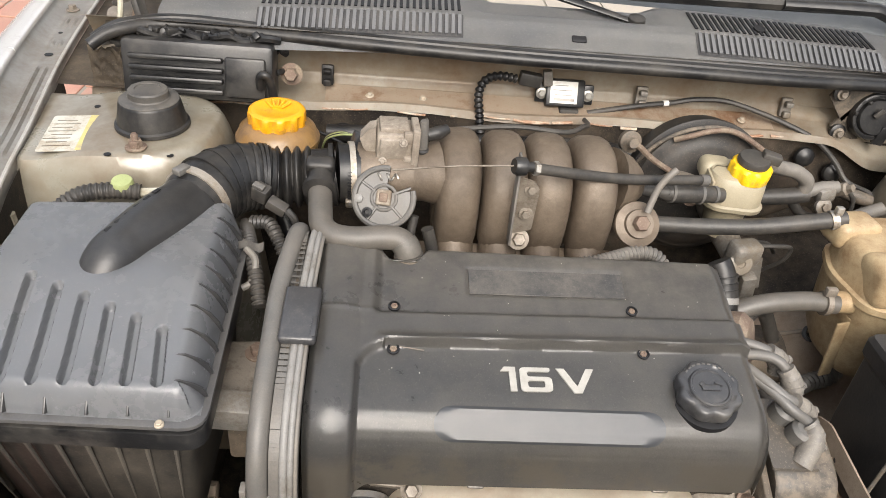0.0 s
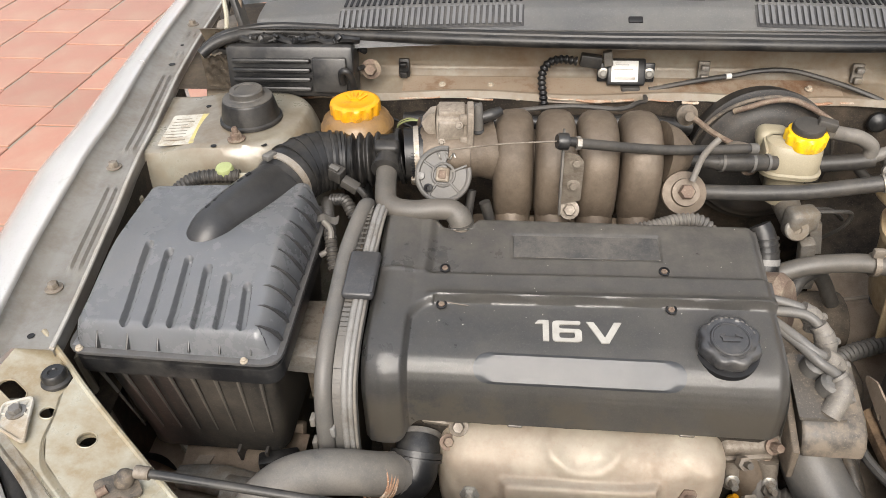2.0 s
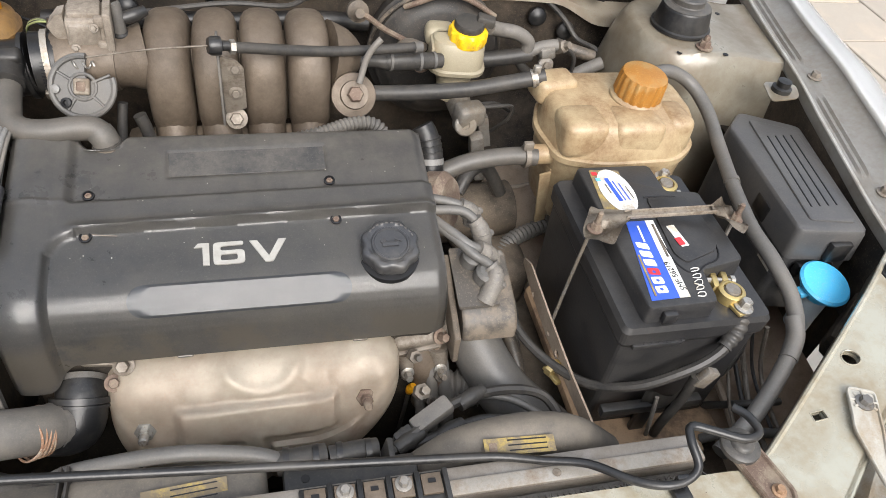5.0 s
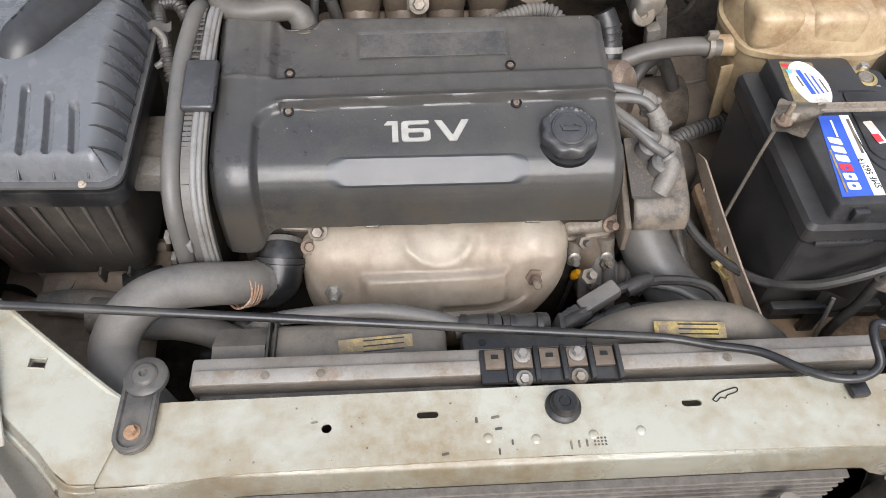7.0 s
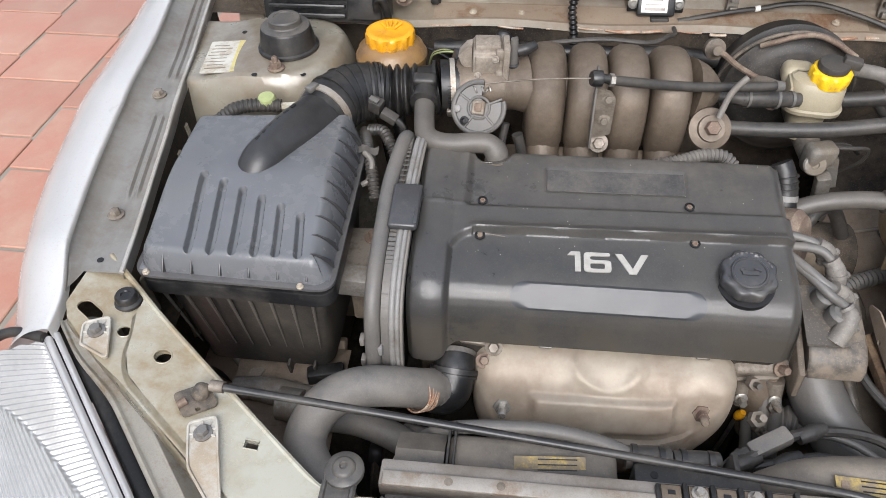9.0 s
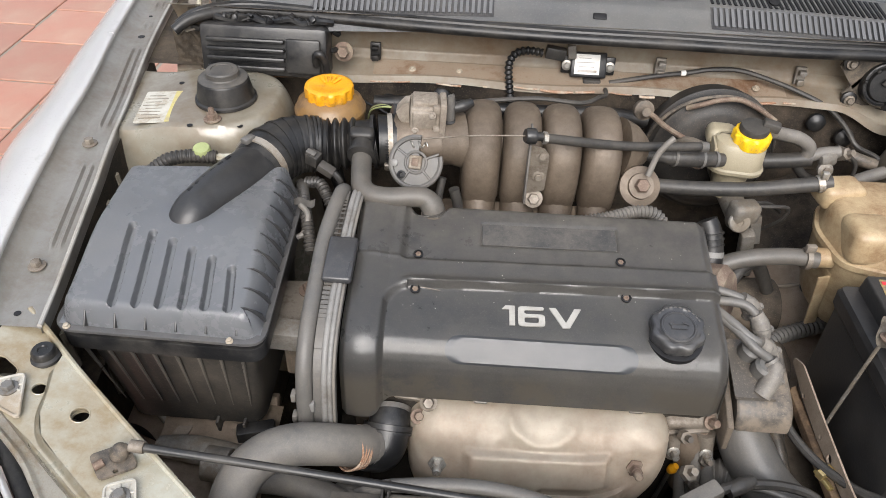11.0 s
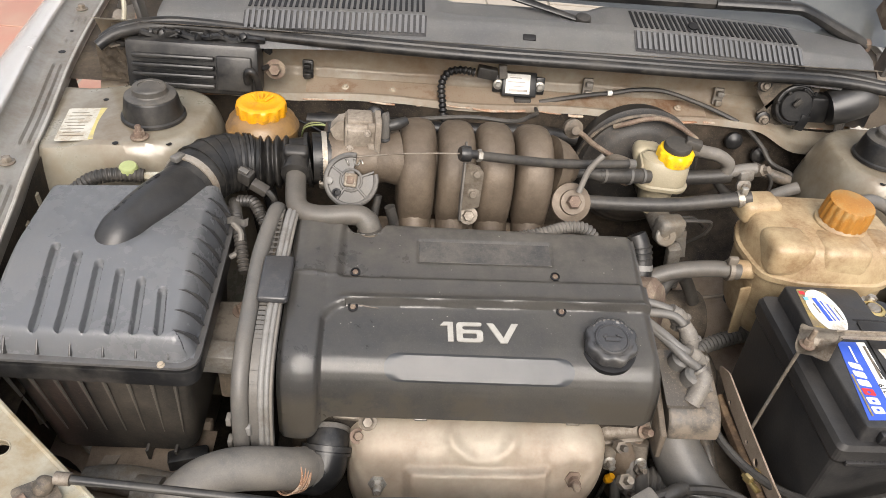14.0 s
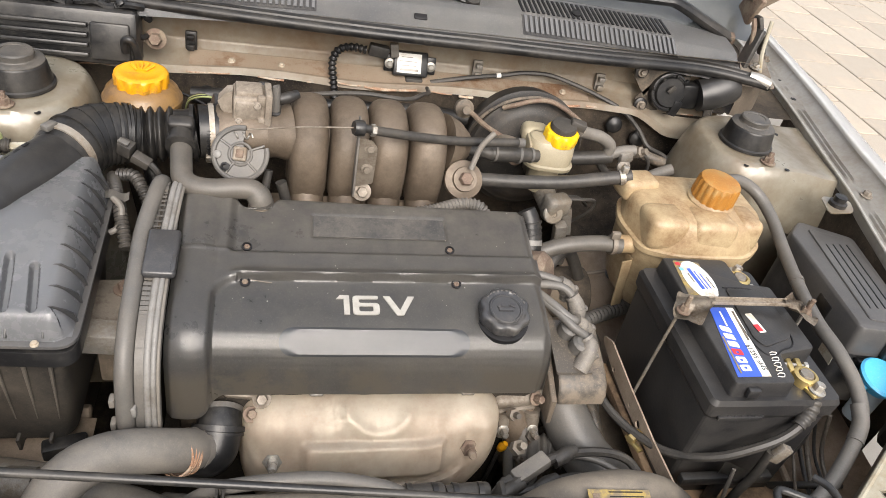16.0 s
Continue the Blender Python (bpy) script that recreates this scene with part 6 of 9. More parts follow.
part("cap", lathe([(0.0325, 0), (0.034, 0.003), (0.033, 0.027), (0.0305, 0.032), (0.028, 0.033), (0.005, 0.0335)], (0.427, 0.622, 0.843), (0.05, -0.05, 1), 96, lobes=(18, 0.0030, 0.002, 0.0310)), M_ORANGE, tank, "faded orange screw cap")
part("outlet", lathe([(0.014, 0), (0.014, 0.03)], (0.305, 0.585, 0.775), (-1, 0, 0), 18), M_TANK, tank)
part("mount_leg", box((0.305, 0.572, 0.708), (0.017, 0.004, 0.092), 0.0015, (0, -8, 10)), M_TANK, tank)
part("leg_web", box((0.312, 0.582, 0.716), (0.004, 0.020, 0.086), 0.0015, (0, -8, 10)), M_TANK, tank)
th = thing("coolant_hose", (0.22, 0.58, 0.76), "short grey coolant hose between tank and engine", "hose")
part("hose", tube([(0.283, 0.578, 0.776), (0.25, 0.580, 0.778), (0.20, 0.577, 0.775), (0.165, 0.575, 0.764), (0.145, 0.57, 0.752)], 0.0120, 18), M_BYPASS, th)
part("clip", tube([(0.272, 0.579, 0.777), (0.265, 0.579, 0.7772)], 0.0152, 20, 1), M_BROWN, th)
part("clip_ears", box((0.268, 0.577, 0.796), (0.014, 0.008, 0.012), 0.002), M_BROWN, th)
oh = thing("overflow_hose", (0.5, 0.4, 0.70), "long grey rubber hose looping past the battery", "hose")
part("hose", tube([(0.452, 0.655, 0.845), (0.49, 0.667, 0.850), (0.528, 0.66, 0.835), (0.545, 0.62, 0.815), (0.536, 0.55, 0.80), (0.518, 0.47, 0.795), (0.504, 0.40, 0.795), (0.505, 0.35, 0.792), (0.512, 0.305, 0.775), (0.503, 0.265, 0.755), (0.465, 0.225, 0.735), (0.42, 0.19, 0.72), (0.375, 0.165, 0.705)], 0.0094, 16), M_LEAD, oh)
part("hose_band", tube([(0.523, 0.4905, 0.7962), (0.5215, 0.484, 0.7958)], 0.0104, 16, 1), M_LEAD, oh)
part("end_clip", tube([(0.460, 0.657, 0.8462), (0.468, 0.660, 0.8475)], 0.0140, 16, 1), M_STEEL, oh)
part("rubber_sleeve", tube([(0.507, 0.285, 0.766), (0.503, 0.265, 0.755), (0.485, 0.243, 0.745)], 0.0104, 14), M_LEAD, oh)

# ---- battery ----
bat = thing("car_battery", (0.37, 0.39, 0.60), "black car battery with a blue and white label", "battery")
case = [[(*p, z) for p in rrect(0.370, 0.3895, w, d, 0.008, 4)] for z, w, d in ((0.605, 0.162, 0.230), (0.76, 0.168, 0.236), (0.768, 0.176, 0.243), (0.786, 0.178, 0.244), (0.793, 0.172, 0.238))]
part("case", loft(case), M_BATT, bat, angle=22)
part("case_flange", box((0.325, 0.2665, 0.7665), (0.058, 0.005, 0.0065), 0.001), M_BATT, bat)
lidp = rounded([(0.304, 0.276), (0.386, 0.277), (0.389, 0.322), (0.448, 0.334), (0.448, 0.452), (0.405, 0.458), (0.402, 0.508), (0.304, 0.508)], 0.006, 3)
part("lid", prism(lidp, 0.790, 0.8155, 0.003, inset=0.002), M_BATT, bat)
part("lid_groove", tube([(0.360, 0.385, 0.8155), (0.362, 0.34, 0.8155), (0.375, 0.32, 0.8155), (0.395, 0.33, 0.8155), (0.42, 0.345, 0.8155), (0.425, 0.40, 0.8155), (0.415, 0.44, 0.8155), (0.37, 0.445, 0.8155)], 0.0012, 6), M_INK, bat)
part("vent_cover", prism(rounded([(0.366, 0.35), (0.375, 0.335), (0.418, 0.35), (0.430, 0.37), (0.426, 0.44), (0.372, 0.443)], 0.006, 3), 0.8145, 0.8175, 0.001), M_BATT, bat)
part("handle_notch", box((0.330, 0.274, 0.803), (0.016, 0.008, 0.014), 0.002), M_BATT, bat)
for k in range(6):
    part("case_tooth", box((0.31 + 0.009 * k, 0.2665, 0.768), (0.004, 0.003, 0.005), 0.0006), M_BATT, bat)
# labels lie flat on the lid
def flat(name, poly, mat, z, parent, label=""):
    return part(name, plate(poly, (), z, 0.0006), mat, parent, label, smooth=False)


flat("brand_label", [(0.311, 0.287), (0.344, 0.288), (0.3535, 0.405), (0.330, 0.405)], M_BLUE, 0.8162, bat, "blue label with plain white blocks")
flat("type_label", [(0.3442, 0.288), (0.3565, 0.288), (0.3645, 0.405), (0.3538, 0.405)], M_WHITE, 0.8163, bat, "white type label")
part("type_text", words("SMF 56219", 0.0098, pose(0.3525, 0.318, 0.8166, 0, 0, 94), 0.0001, 0.95), M_INK, bat)
part("slogan_bar", box((0.3585, 0.372, 0.8167), (0.0028, 0.052, 0.0003), 0, (0, 0, -4)), M_COIL, bat, smooth=False)
for k in range(6):
    y = 0.301 + 0.0125 * k
    x = 0.3285 + 0.085 * (y - 0.30)
    m = M_RED if k == 2 else M_WHITE
    outer = rounded([(x - 0.0066, y - 0.0052 + 0.001 * k), (x + 0.0066, y - 0.0052), (x + 0.0066, y + 0.0046), (x - 0.0066, y + 0.0046 + 0.0008 * k)], 0.002, 3)
    part("white_block", plate(outer, (disc(x, y, 0.0022, 8),) if k in (0, 1, 2) else (), 0.8167, 0.0004), m, bat, smooth=False)
part("small_print_bar", box((0.3205, 0.322, 0.8167), (0.0022, 0.060, 0.0003), 0, (0, 0, -5)), M_LABELY, bat, smooth=False)
part("small_print_bar", box((0.3400, 0.384, 0.8167), (0.0022, 0.026, 0.0003), 0, (0, 0, -5)), M_WHITE, bat, smooth=False)
flat("shop_sticker", rounded([(0.318, 0.499), (0.357, 0.496), (0.349, 0.420), (0.311, 0.420)], 0.003, 3), M_LABELY, 0.8162, bat, "yellow sticker under a white oval")
flat("sticker_oval", [(0.3405 + 0.0205 * math.cos(q) + 0.004 * math.sin(q), 0.4585 + 0.0385 * math.sin(q) - 0.010 * math.cos(q)) for q in [2 * math.pi * i / 32 for i in range(32)]], M_WHITE, 0.8168, bat)
for k, (w, ln, m) in enumerate(((0.0016, 0.018, M_COIL), (0.0052, 0.042, M_BLUE), (0.0016, 0.036, M_BLUE), (0.0016, 0.030, M_BLUE), (0.0012, 0.022, M_COIL))):
    part("print_bar", box((0.3300 + 0.0062 * k, 0.4625 - 0.0022 * k, 0.8172), (w, ln, 0.0003), 0, (0, 0, 6)), m, bat, smooth=False)
part("dot_print", box((0.3235, 0.480, 0.8169), (0.006, 0.006, 0.0003), 0), M_CYAN, bat, smooth=False)
part("dot_print", box((0.3225, 0.491, 0.8169), (0.007, 0.006, 0.0003), 0), M_RED, bat, smooth=False)
flat("date_sticker", rrect(0.382, 0.376, 0.010, 0.034, 0.001, 2, 8), M_WHITE, 0.8181, bat)
part("date_print", box((0.3805, 0.3665, 0.8185), (0.008, 0.012, 0.0003), 0, (0, 0, 8)), M_RED, bat, smooth=False)
rngm = random.Random(3)
for k in range(5):
    y, x = 0.288 + 0.0085 * k, 0.370 + 0.0022 * k
    part("chalk_mark", tube([(x - 0.005, y, 0.8163), (x + 0.003, y + rngm.uniform(-0.002, 0.002), 0.8163), (x + 0.006, y + 0.004, 0.8163), (x + rngm.uniform(-0.002, 0.002), y + 0.005, 0.8163), (x - 0.004, y + rngm.uniform(0.001, 0.005), 0.8163)], 0.0006, 5, 3), M_WHITE, bat)
for x, y, lab in ((0.420, 0.480, "rear"), (0.418, 0.300, "front")):
    tp = part("terminal", lathe([(0.0095, 0), (0.009, 0.016), (0.008, 0.018), (0.001, 0.018)], (x, y, 0.790), (0, 0, 1), 20), M_CAST, bat, "grey lead terminal post")
    s = 1 if y < 0.4 else -1
    part("terminal_clamp", lathe([(0.0150, 0), (0.0155, 0.004), (0.0150, 0.013), (0.0125, 0.0145), (0.0105, 0.0145), (0.0098, 0.011)], (x, y, 0.792), (0, 0, 1), 24), M_BRASS, tp, "brass cable clamp")
    for dx in (-0.008, 0.005):
        part("clamp_jaw", box((x + dx - 0.004, y + s * 0.018, 0.799), (0.0075, 0.022, 0.0125), 0.002, (0, 0, -12)), M_BRASS, tp)
    part("jaw_bolt", tube([(x - 0.020, y + s * 0.021, 0.801), (x + 0.010, y + s * 0.017, 0.801)], 0.0032, 8, 1), M_STEEL, tp)
    part("jaw_nut", lathe([(0.0058, 0), (0.0058, 0.005)], (x + 0.0075, y + s * 0.0175, 0.801), (1, -0.1 * s, 0), 6), M_STEEL, tp)
    part("cable_lug", box((x + 0.004, y - s * 0.018, 0.796), (0.020, 0.020, 0.005), 0.002, (0, 0, 15)), M_BRASS, tp)
    part("lug_bolt", bolt((x + 0.006, y - s * 0.019, 0.7985), (0.1, 0, 1), 0.0068, 0.009), M_STEEL, tp)
hold = thing("battery_clamp", (0.37, 0.40, 0.65), "rusty dusty steel battery clamp with claw ends", "battery clamp")
part("strap", loft([[(x, 0.4035 + a, 0.8275 + c) for a, c in ((-0.0045, -0.001), (0.0045, -0.001), (0.0045, 0.001), (-0.0045, 0.001))] for x in (0.325, 0.345, 0.39, 0.425, 0.440)]), M_CLAW, hold, smooth=False)
for lip in (-0.0048, 0.0048):
    part("strap_lip", box((0.3825, 0.4035 + lip, 0.8295), (0.115, 0.0014, 0.005), 0.0004), M_CLAW, hold)
CLAWS = (([(0.334, 0.4095), (0.300, 0.4175), (0.291, 0.426), (0.283, 0.412), (0.272, 0.396), (0.271, 0.384), (0.281, 0.366), (0.295, 0.361), (0.312, 0.382), (0.330, 0.398)], 0.303, -1), ([(0.434, 0.4090), (0.452, 0.4200), (0.461, 0.426), (0.461, 0.410), (0.470, 0.388), (0.468, 0.372), (0.457, 0.363), (0.447, 0.372), (0.440, 0.390), (0.434, 0.398)], 0.452, 1))
for poly, bend, s in CLAWS:
    c = Vector((sum(p[0] for p in poly) / len(poly), sum(p[1] for p in poly) / len(poly)))
    grid = bmesh.new()
    edge = rounded(poly, 0.004, 3)
    rings = []
    for k in range(7):
        f = 1 - k / 7
        ring = []
        for px, py in edge:
            q = c + (Vector((px, py)) - c) * f
            ridge = 0.0040 * math.cos(38 * math.atan2(q.y - 0.404, s * (q.x - 0.3825)) * 0.5) * min(1.0, abs(q.x - 0.3825) / 0.09)
            ring.append(grid.verts.new((q.x, q.y, 0.8275 - 0.35 * max(0.0, s * (q.x - bend)) + ridge + 0.0035 * max(0, f - 0.8) / 0.2)))
        rings.append(ring)
    skin(grid, rings, False)
    grid.faces.new(rings[-1])
    bmesh.ops.solidify(grid, geom=grid.faces[:], thickness=0.0018)
    part("claw", grid, M_CLAW, hold, "bent dusty claw plate")
    nx = 0.284 if s < 0 else 0.462
    part("claw_nut", bolt((nx, 0.391, 0.822), (0, 0, 1), 0.0058, 0.008), M_RUST, hold)
    part("claw_stud", lathe([(0.0032, 0), (0.0032, 0.022), (0.002, 0.023)], (nx, 0.391, 0.824), (0.05, 0, 1), 10), M_RUST, hold)
part("hook_rod", tube([(0.286, 0.395, 0.828), (0.281, 0.394, 0.80), (0.272, 0.389, 0.70), (0.268, 0.386, 0.64)], 0.0022, 8), M_CAST, hold)
part("hook_rod", tube([(0.466, 0.397, 0.84), (0.468, 0.397, 0.75), (0.47, 0.397, 0.64)], 0.0025, 8), M_CAST, hold)
tray = thing("battery_tray", (0.37, 0.38, 0.585), "tan rusty steel battery tray", "tray")
part("tray_floor", prism(rrect(0.37, 0.37, 0.18, 0.27, 0.012), 0.588, 0.602, 0.004), M_TRAY, tray)
part("tray_front", box((0.36, 0.232, 0.578), (0.14, 0.03, 0.05), 0.006), M_TRAY, tray)
side = plate(rounded([(0.23, 0.655), (0.31, 0.650), (0.38, 0.648), (0.44, 0.653), (0.492, 0.664), (0.494, 0.672), (0.470, 0.684), (0.39, 0.678), (0.30, 0.675), (0.23, 0.678)], 0.006, 3), [disc(y, 0.657, r, 12) for y, r in ((0.44, 0.004), (0.375, 0.0035), (0.343, 0.006), (0.315, 0.004))], 0.0, 0.0025)
for v in side.verts:
    v.co = (0.265 + v.co.z, v.co.x, v.co.y)
part("tray_side", side, M_TRAYD, tray, "tan steel side plate with holes")
part("retaining_strip", box((0.352, 0.258, 0.657), (0.128, 0.012, 0.014), 0.002, (0, 0, 0)), M_BLACK, tray)
part("tray_foot", box((0.352, 0.262, 0.626), (0.02, 0.008, 0.05), 0.002), M_BLACK, tray)
side_panel = thing("inner_side_panel", (0.52, 0.3, 0.6), "dusty brown panel beside the battery", "body panel")
part("panel_face", sheet(14, 14, lambda u, v: (0.462 + 0.16 * u, 0.16 + 0.26 * v, 0.60 + 0.035 * u - 0.03 * (1 - v) + 0.003 * noise.noise(Vector((u * 4, v * 4, 6)))), 0.003), M_TRAYD, side_panel)
part("panel_fold", tube([(0.475, 0.17, 0.583), (0.485, 0.28, 0.606), (0.49, 0.40, 0.62)], 0.005, 8), M_TRAYD, side_panel)
for k in range(5):
    cable_x = 0.470 + 0.014 * k
    part("panel_wire", tube([(cable_x, 0.36 - 0.01 * k, 0.70), (cable_x + 0.008, 0.30, 0.655 - 0.004 * k), (cable_x - 0.006 + 0.006 * (k % 2), 0.24, 0.63), (cable_x + 0.004, 0.17, 0.605)], 0.0022 + 0.0007 * (k % 3), 8), M_WIRE if k % 2 else M_BROWN, side_panel)

# ---- fuse box and washer bottle ----
fuse = thing("fuse_box", (0.62, 0.5, 0.70), "black ribbed fuse box beside the fender", "fuse box")
fp2 = rounded([(0.556, 0.380), (0.650, 0.367), (0.688, 0.594), (0.606, 0.634), (0.570, 0.598)], 0.010, 4)
part("fuse_lid", prism(fp2, 0.758, 0.805, 0.006, inset=0.004), M_FUSEBOX, fuse)
part("fuse_body", prism([tuple(Vector((0.62, 0.51)) + (Vector(p) - Vector((0.62, 0.51))) * 0.96) for p in fp2], 0.66, 0.760, 0.003), M_FUSE, fuse)
for k in range(4):
    part("lid_groove", tube([(0.595 + 0.0125 * k, 0.420, 0.8072), (0.616 + 0.0125 * k, 0.565, 0.8072)], 0.0013, 6, 2), M_INK, fuse)
part("lid_latch", box((0.618, 0.370, 0.775), (0.03, 0.010, 0.03), 0.003), M_BLACK, fuse)
part("lid_panel", prism(rounded([(0.580, 0.398), (0.640, 0.388), (0.670, 0.578), (0.608, 0.606)], 0.006, 3), 0.8035, 0.8075, 0.002), M_FUSEBOX, fuse, "raised panel of the lid")
part("side_clip", box((0.5655, 0.46, 0.772), (0.010, 0.035, 0.028), 0.003, (0, 0, -5)), M_BLACK, fuse)
part("side_clip", box((0.574, 0.55, 0.772), (0.010, 0.035, 0.028), 0.003, (0, 0, -5)), M_BLACK, fuse)
part("paper_label", box((0.5545, 0.405, 0.735), (0.0008, 0.03, 0.022), 0, (0, -6, -4)), M_PAPER, fuse, "small white paper label", smooth=False)
part("lid_catch", box((0.60, 0.374, 0.742), (0.05, 0.012, 0.022), 0.003), M_BLACK, fuse)
mnt = thing("fuse_box_mount", (0.655, 0.625, 0.84), "steel fuse box mount with a rubber bush", "mount")
part("bracket", plate(rounded([(0.625, 0.60), (0.675, 0.605), (0.69, 0.64), (0.64, 0.65)], 0.012, 4), (), 0.842, 0.002), M_PAINT, mnt)
part("bush", lathe([(0.014, 0), (0.014, 0.006), (0.010, 0.008), (0.010, 0.016), (0.004, 0.017)], (0.655, 0.625, 0.842), (0, 0, 1), 20), M_RUBBER, mnt)
wash = thing("washer_bottle", (0.6, 0.345, 0.55), "milky washer bottle with a light blue cap", "washer bottle")
part("bottle_neck", lathe([(0.016, 0.10), (0.016, 0.12), (0.017, 0.15), (0.0165, 0.17)], (0.592, 0.340, 0.575), (0, 0, 1), 28), M_CLEAR, wash)
part("cap", lathe([(0.022, -0.012), (0.024, 0.0), (0.032, 0.002), (0.033, 0.006), (0.030, 0.009), (0.004, 0.011)], (0.592, 0.340, 0.748), (0.05, -0.2, 1), 36), M_CYAN, wash, "light blue snap cap")
part("cap_tab", box((0.566, 0.338, 0.742), (0.014, 0.016, 0.008), 0.003, (0, -20, 0)), M_CYAN, wash)

# ---- ignition leads at the end of the head ----
coil = thing("ignition_coil_pack", (0.15, 0.4, 0.66), "dusty ignition coil with four leads at the head", "ignition coil")
D = [(0.447, 0.738), (0.440, 0.744), (0.375, 0.724), (0.362, 0.716), (0.353, 0.703), (0.352, 0.689), (0.360, 0.683), (0.378, 0.675), (0.41, 0.675), (0.447, 0.684)]


def slab(prof, x0, x1, r=0.004):
    """A block with a side profile of (y, z), its two ends slightly drawn in."""
    c = Vector((sum(q[0] for q in prof) / len(prof), sum(q[1] for q in prof) / len(prof)))
    return loft([[(x, *(c + (Vector(q) - c) * k)) for q in prof] for x, k in ((x0, 0.93), (x0 + r * 0.4, 0.98), (x0 + r, 1), (x1 - r, 1), (x1 - r * 0.4, 0.98), (x1, 0.93))])


part("coil_body", slab(D, 0.140, 0.206), M_COIL, coil, "rounded dusty coil housing")
part("coil_bracket", slab([(0.445, 0.750), (0.372, 0.7275), (0.371, 0.7245), (0.445, 0.747)], 0.136, 0.186, 0.002), M_COIL, coil)
part("coil_side_bracket", slab([(0.44, 0.745), (0.345, 0.702), (0.342, 0.665), (0.44, 0.66)], 0.128, 0.1365, 0.002), M_GRIME, coil)
for x, y in ((0.160, 0.430), (0.172, 0.408)):
    part("coil_post", lathe([(0.014, 0), (0.014, 0.02), (0.010, 0.024)], (x, y, 0.722 + 0.31 * (y - 0.375)), (0.1, -0.3, 1), 16), M_LEAD, coil)
part("distributor_cap", lathe([(0.040, 0), (0.041, 0.02), (0.033, 0.03)], (0.128, 0.525, 0.752), (0.8, -0.5, 0.3), 30), M_RUST, coil)
LEADS = (
    ([(0.116, 0.492, 0.790), (0.132, 0.487, 0.790), (0.151, 0.481, 0.787), (0.168, 0.478, 0.775), (0.172, 0.474, 0.762)], [0.009, 0.0115, 0.012, 0.011, 0.010]),
    ([(0.116, 0.474, 0.787), (0.150, 0.471, 0.787), (0.166, 0.463, 0.781), (0.177, 0.453, 0.765), (0.178, 0.448, 0.752)], [0.0085, 0.0095, 0.012, 0.0125, 0.0115]),
    ([(0.116, 0.466, 0.783), (0.138, 0.440, 0.780), (0.155, 0.426, 0.773), (0.171, 0.424, 0.765), (0.184, 0.424, 0.750), (0.182, 0.421, 0.738)], [0.007, 0.007, 0.008, 0.0115, 0.0125, 0.012]),
    ([(0.116, 0.462, 0.781), (0.142, 0.433, 0.775), (0.158, 0.415, 0.768), (0.176, 0.408, 0.758), (0.182, 0.398, 0.750), (0.178, 0.389, 0.738), (0.170, 0.381, 0.724)], [0.0065, 0.0065, 0.007, 0.010, 0.0125, 0.013, 0.014]),
)
for pts, rad in LEADS:
    part("ignition_lead", tube(pts, 0.0058, 12), M_LEAD, coil)
    track = spline(pts, 8)
    end = track[int(len(track) * 0.52):]
    part("plug_boot", tube(end, [0.0068, 0.0100, 0.0112, 0.0114, 0.0114, 0.0118], 16, raw=True), M_BOOT, coil, "dusty moulded rubber boot")
    for f, w in ((0.0, 0.0021), (0.30, 0.0014), (0.55, 0.0018), (0.98, 0.0024)):
        i = min(int(f * (len(end) - 2)), len(end) - 3)
        part("boot_ring", tube([end[i], end[i + 2]], 0.0094 + 0.0026 * min(1, f * 2) + w * 0.2, 16, 1), M_BOOT, coil)
    d = (end[len(end) // 2 + 1] - end[len(end) // 2]).normalized()
    o = Vector((1, 0.1, 0.5)) - d * d.dot(Vector((1, 0.1, 0.5)))
    part("boot_tab", box(end[len(end) // 2] + o.normalized() * 0.010, (0.009, 0.008, 0.009), 0.003, (20, 35, 10)), M_BOOT, coil)
stub = thing("breather_elbow", (0.13, 0.56, 0.76), "black ribbed breather elbow at the cover corner", "hose")
part("elbow", tube([(0.125, 0.592, 0.822), (0.130, 0.585, 0.812), (0.135, 0.572, 0.79), (0.135, 0.556, 0.765), (0.132, 0.545, 0.745)], [0.014, 0.0165, 0.0165, 0.0165, 0.017], 18), M_RUBBER, stub)
part("paint_band", tube([(0.1355, 0.570, 0.7875), (0.1355, 0.566, 0.781)], 0.0168, 20, 1), M_BELT, stub)
for k in range(3):
    part("elbow_ring", tube([(0.1315 + 0.001 * k, 0.583 - 0.004 * k, 0.8095 - 0.007 * k), (0.1318 + 0.001 * k, 0.582 - 0.004 * k, 0.8075 - 0.007 * k)], 0.0178, 20, 1), M_RUBBER, stub)
part("heater_hose", tube([(0.132, 0.55, 0.752), (0.135, 0.535, 0.735), (0.12, 0.52, 0.72)], 0.017, 14), M_RUBBER, stub)
low_pipe = thing("lower_air_pipe", (0.2, 0.33, 0.55), "thick grey ribbed air pipe beside the gearbox", "pipe")
part("pipe", tube([(0.165, 0.405, 0.66), (0.175, 0.375, 0.635), (0.20, 0.335, 0.605), (0.235, 0.295, 0.585), (0.262, 0.262, 0.57)], [0.032, 0.033, 0.034, 0.037, 0.040], 22, 6), M_LEAD, low_pipe)

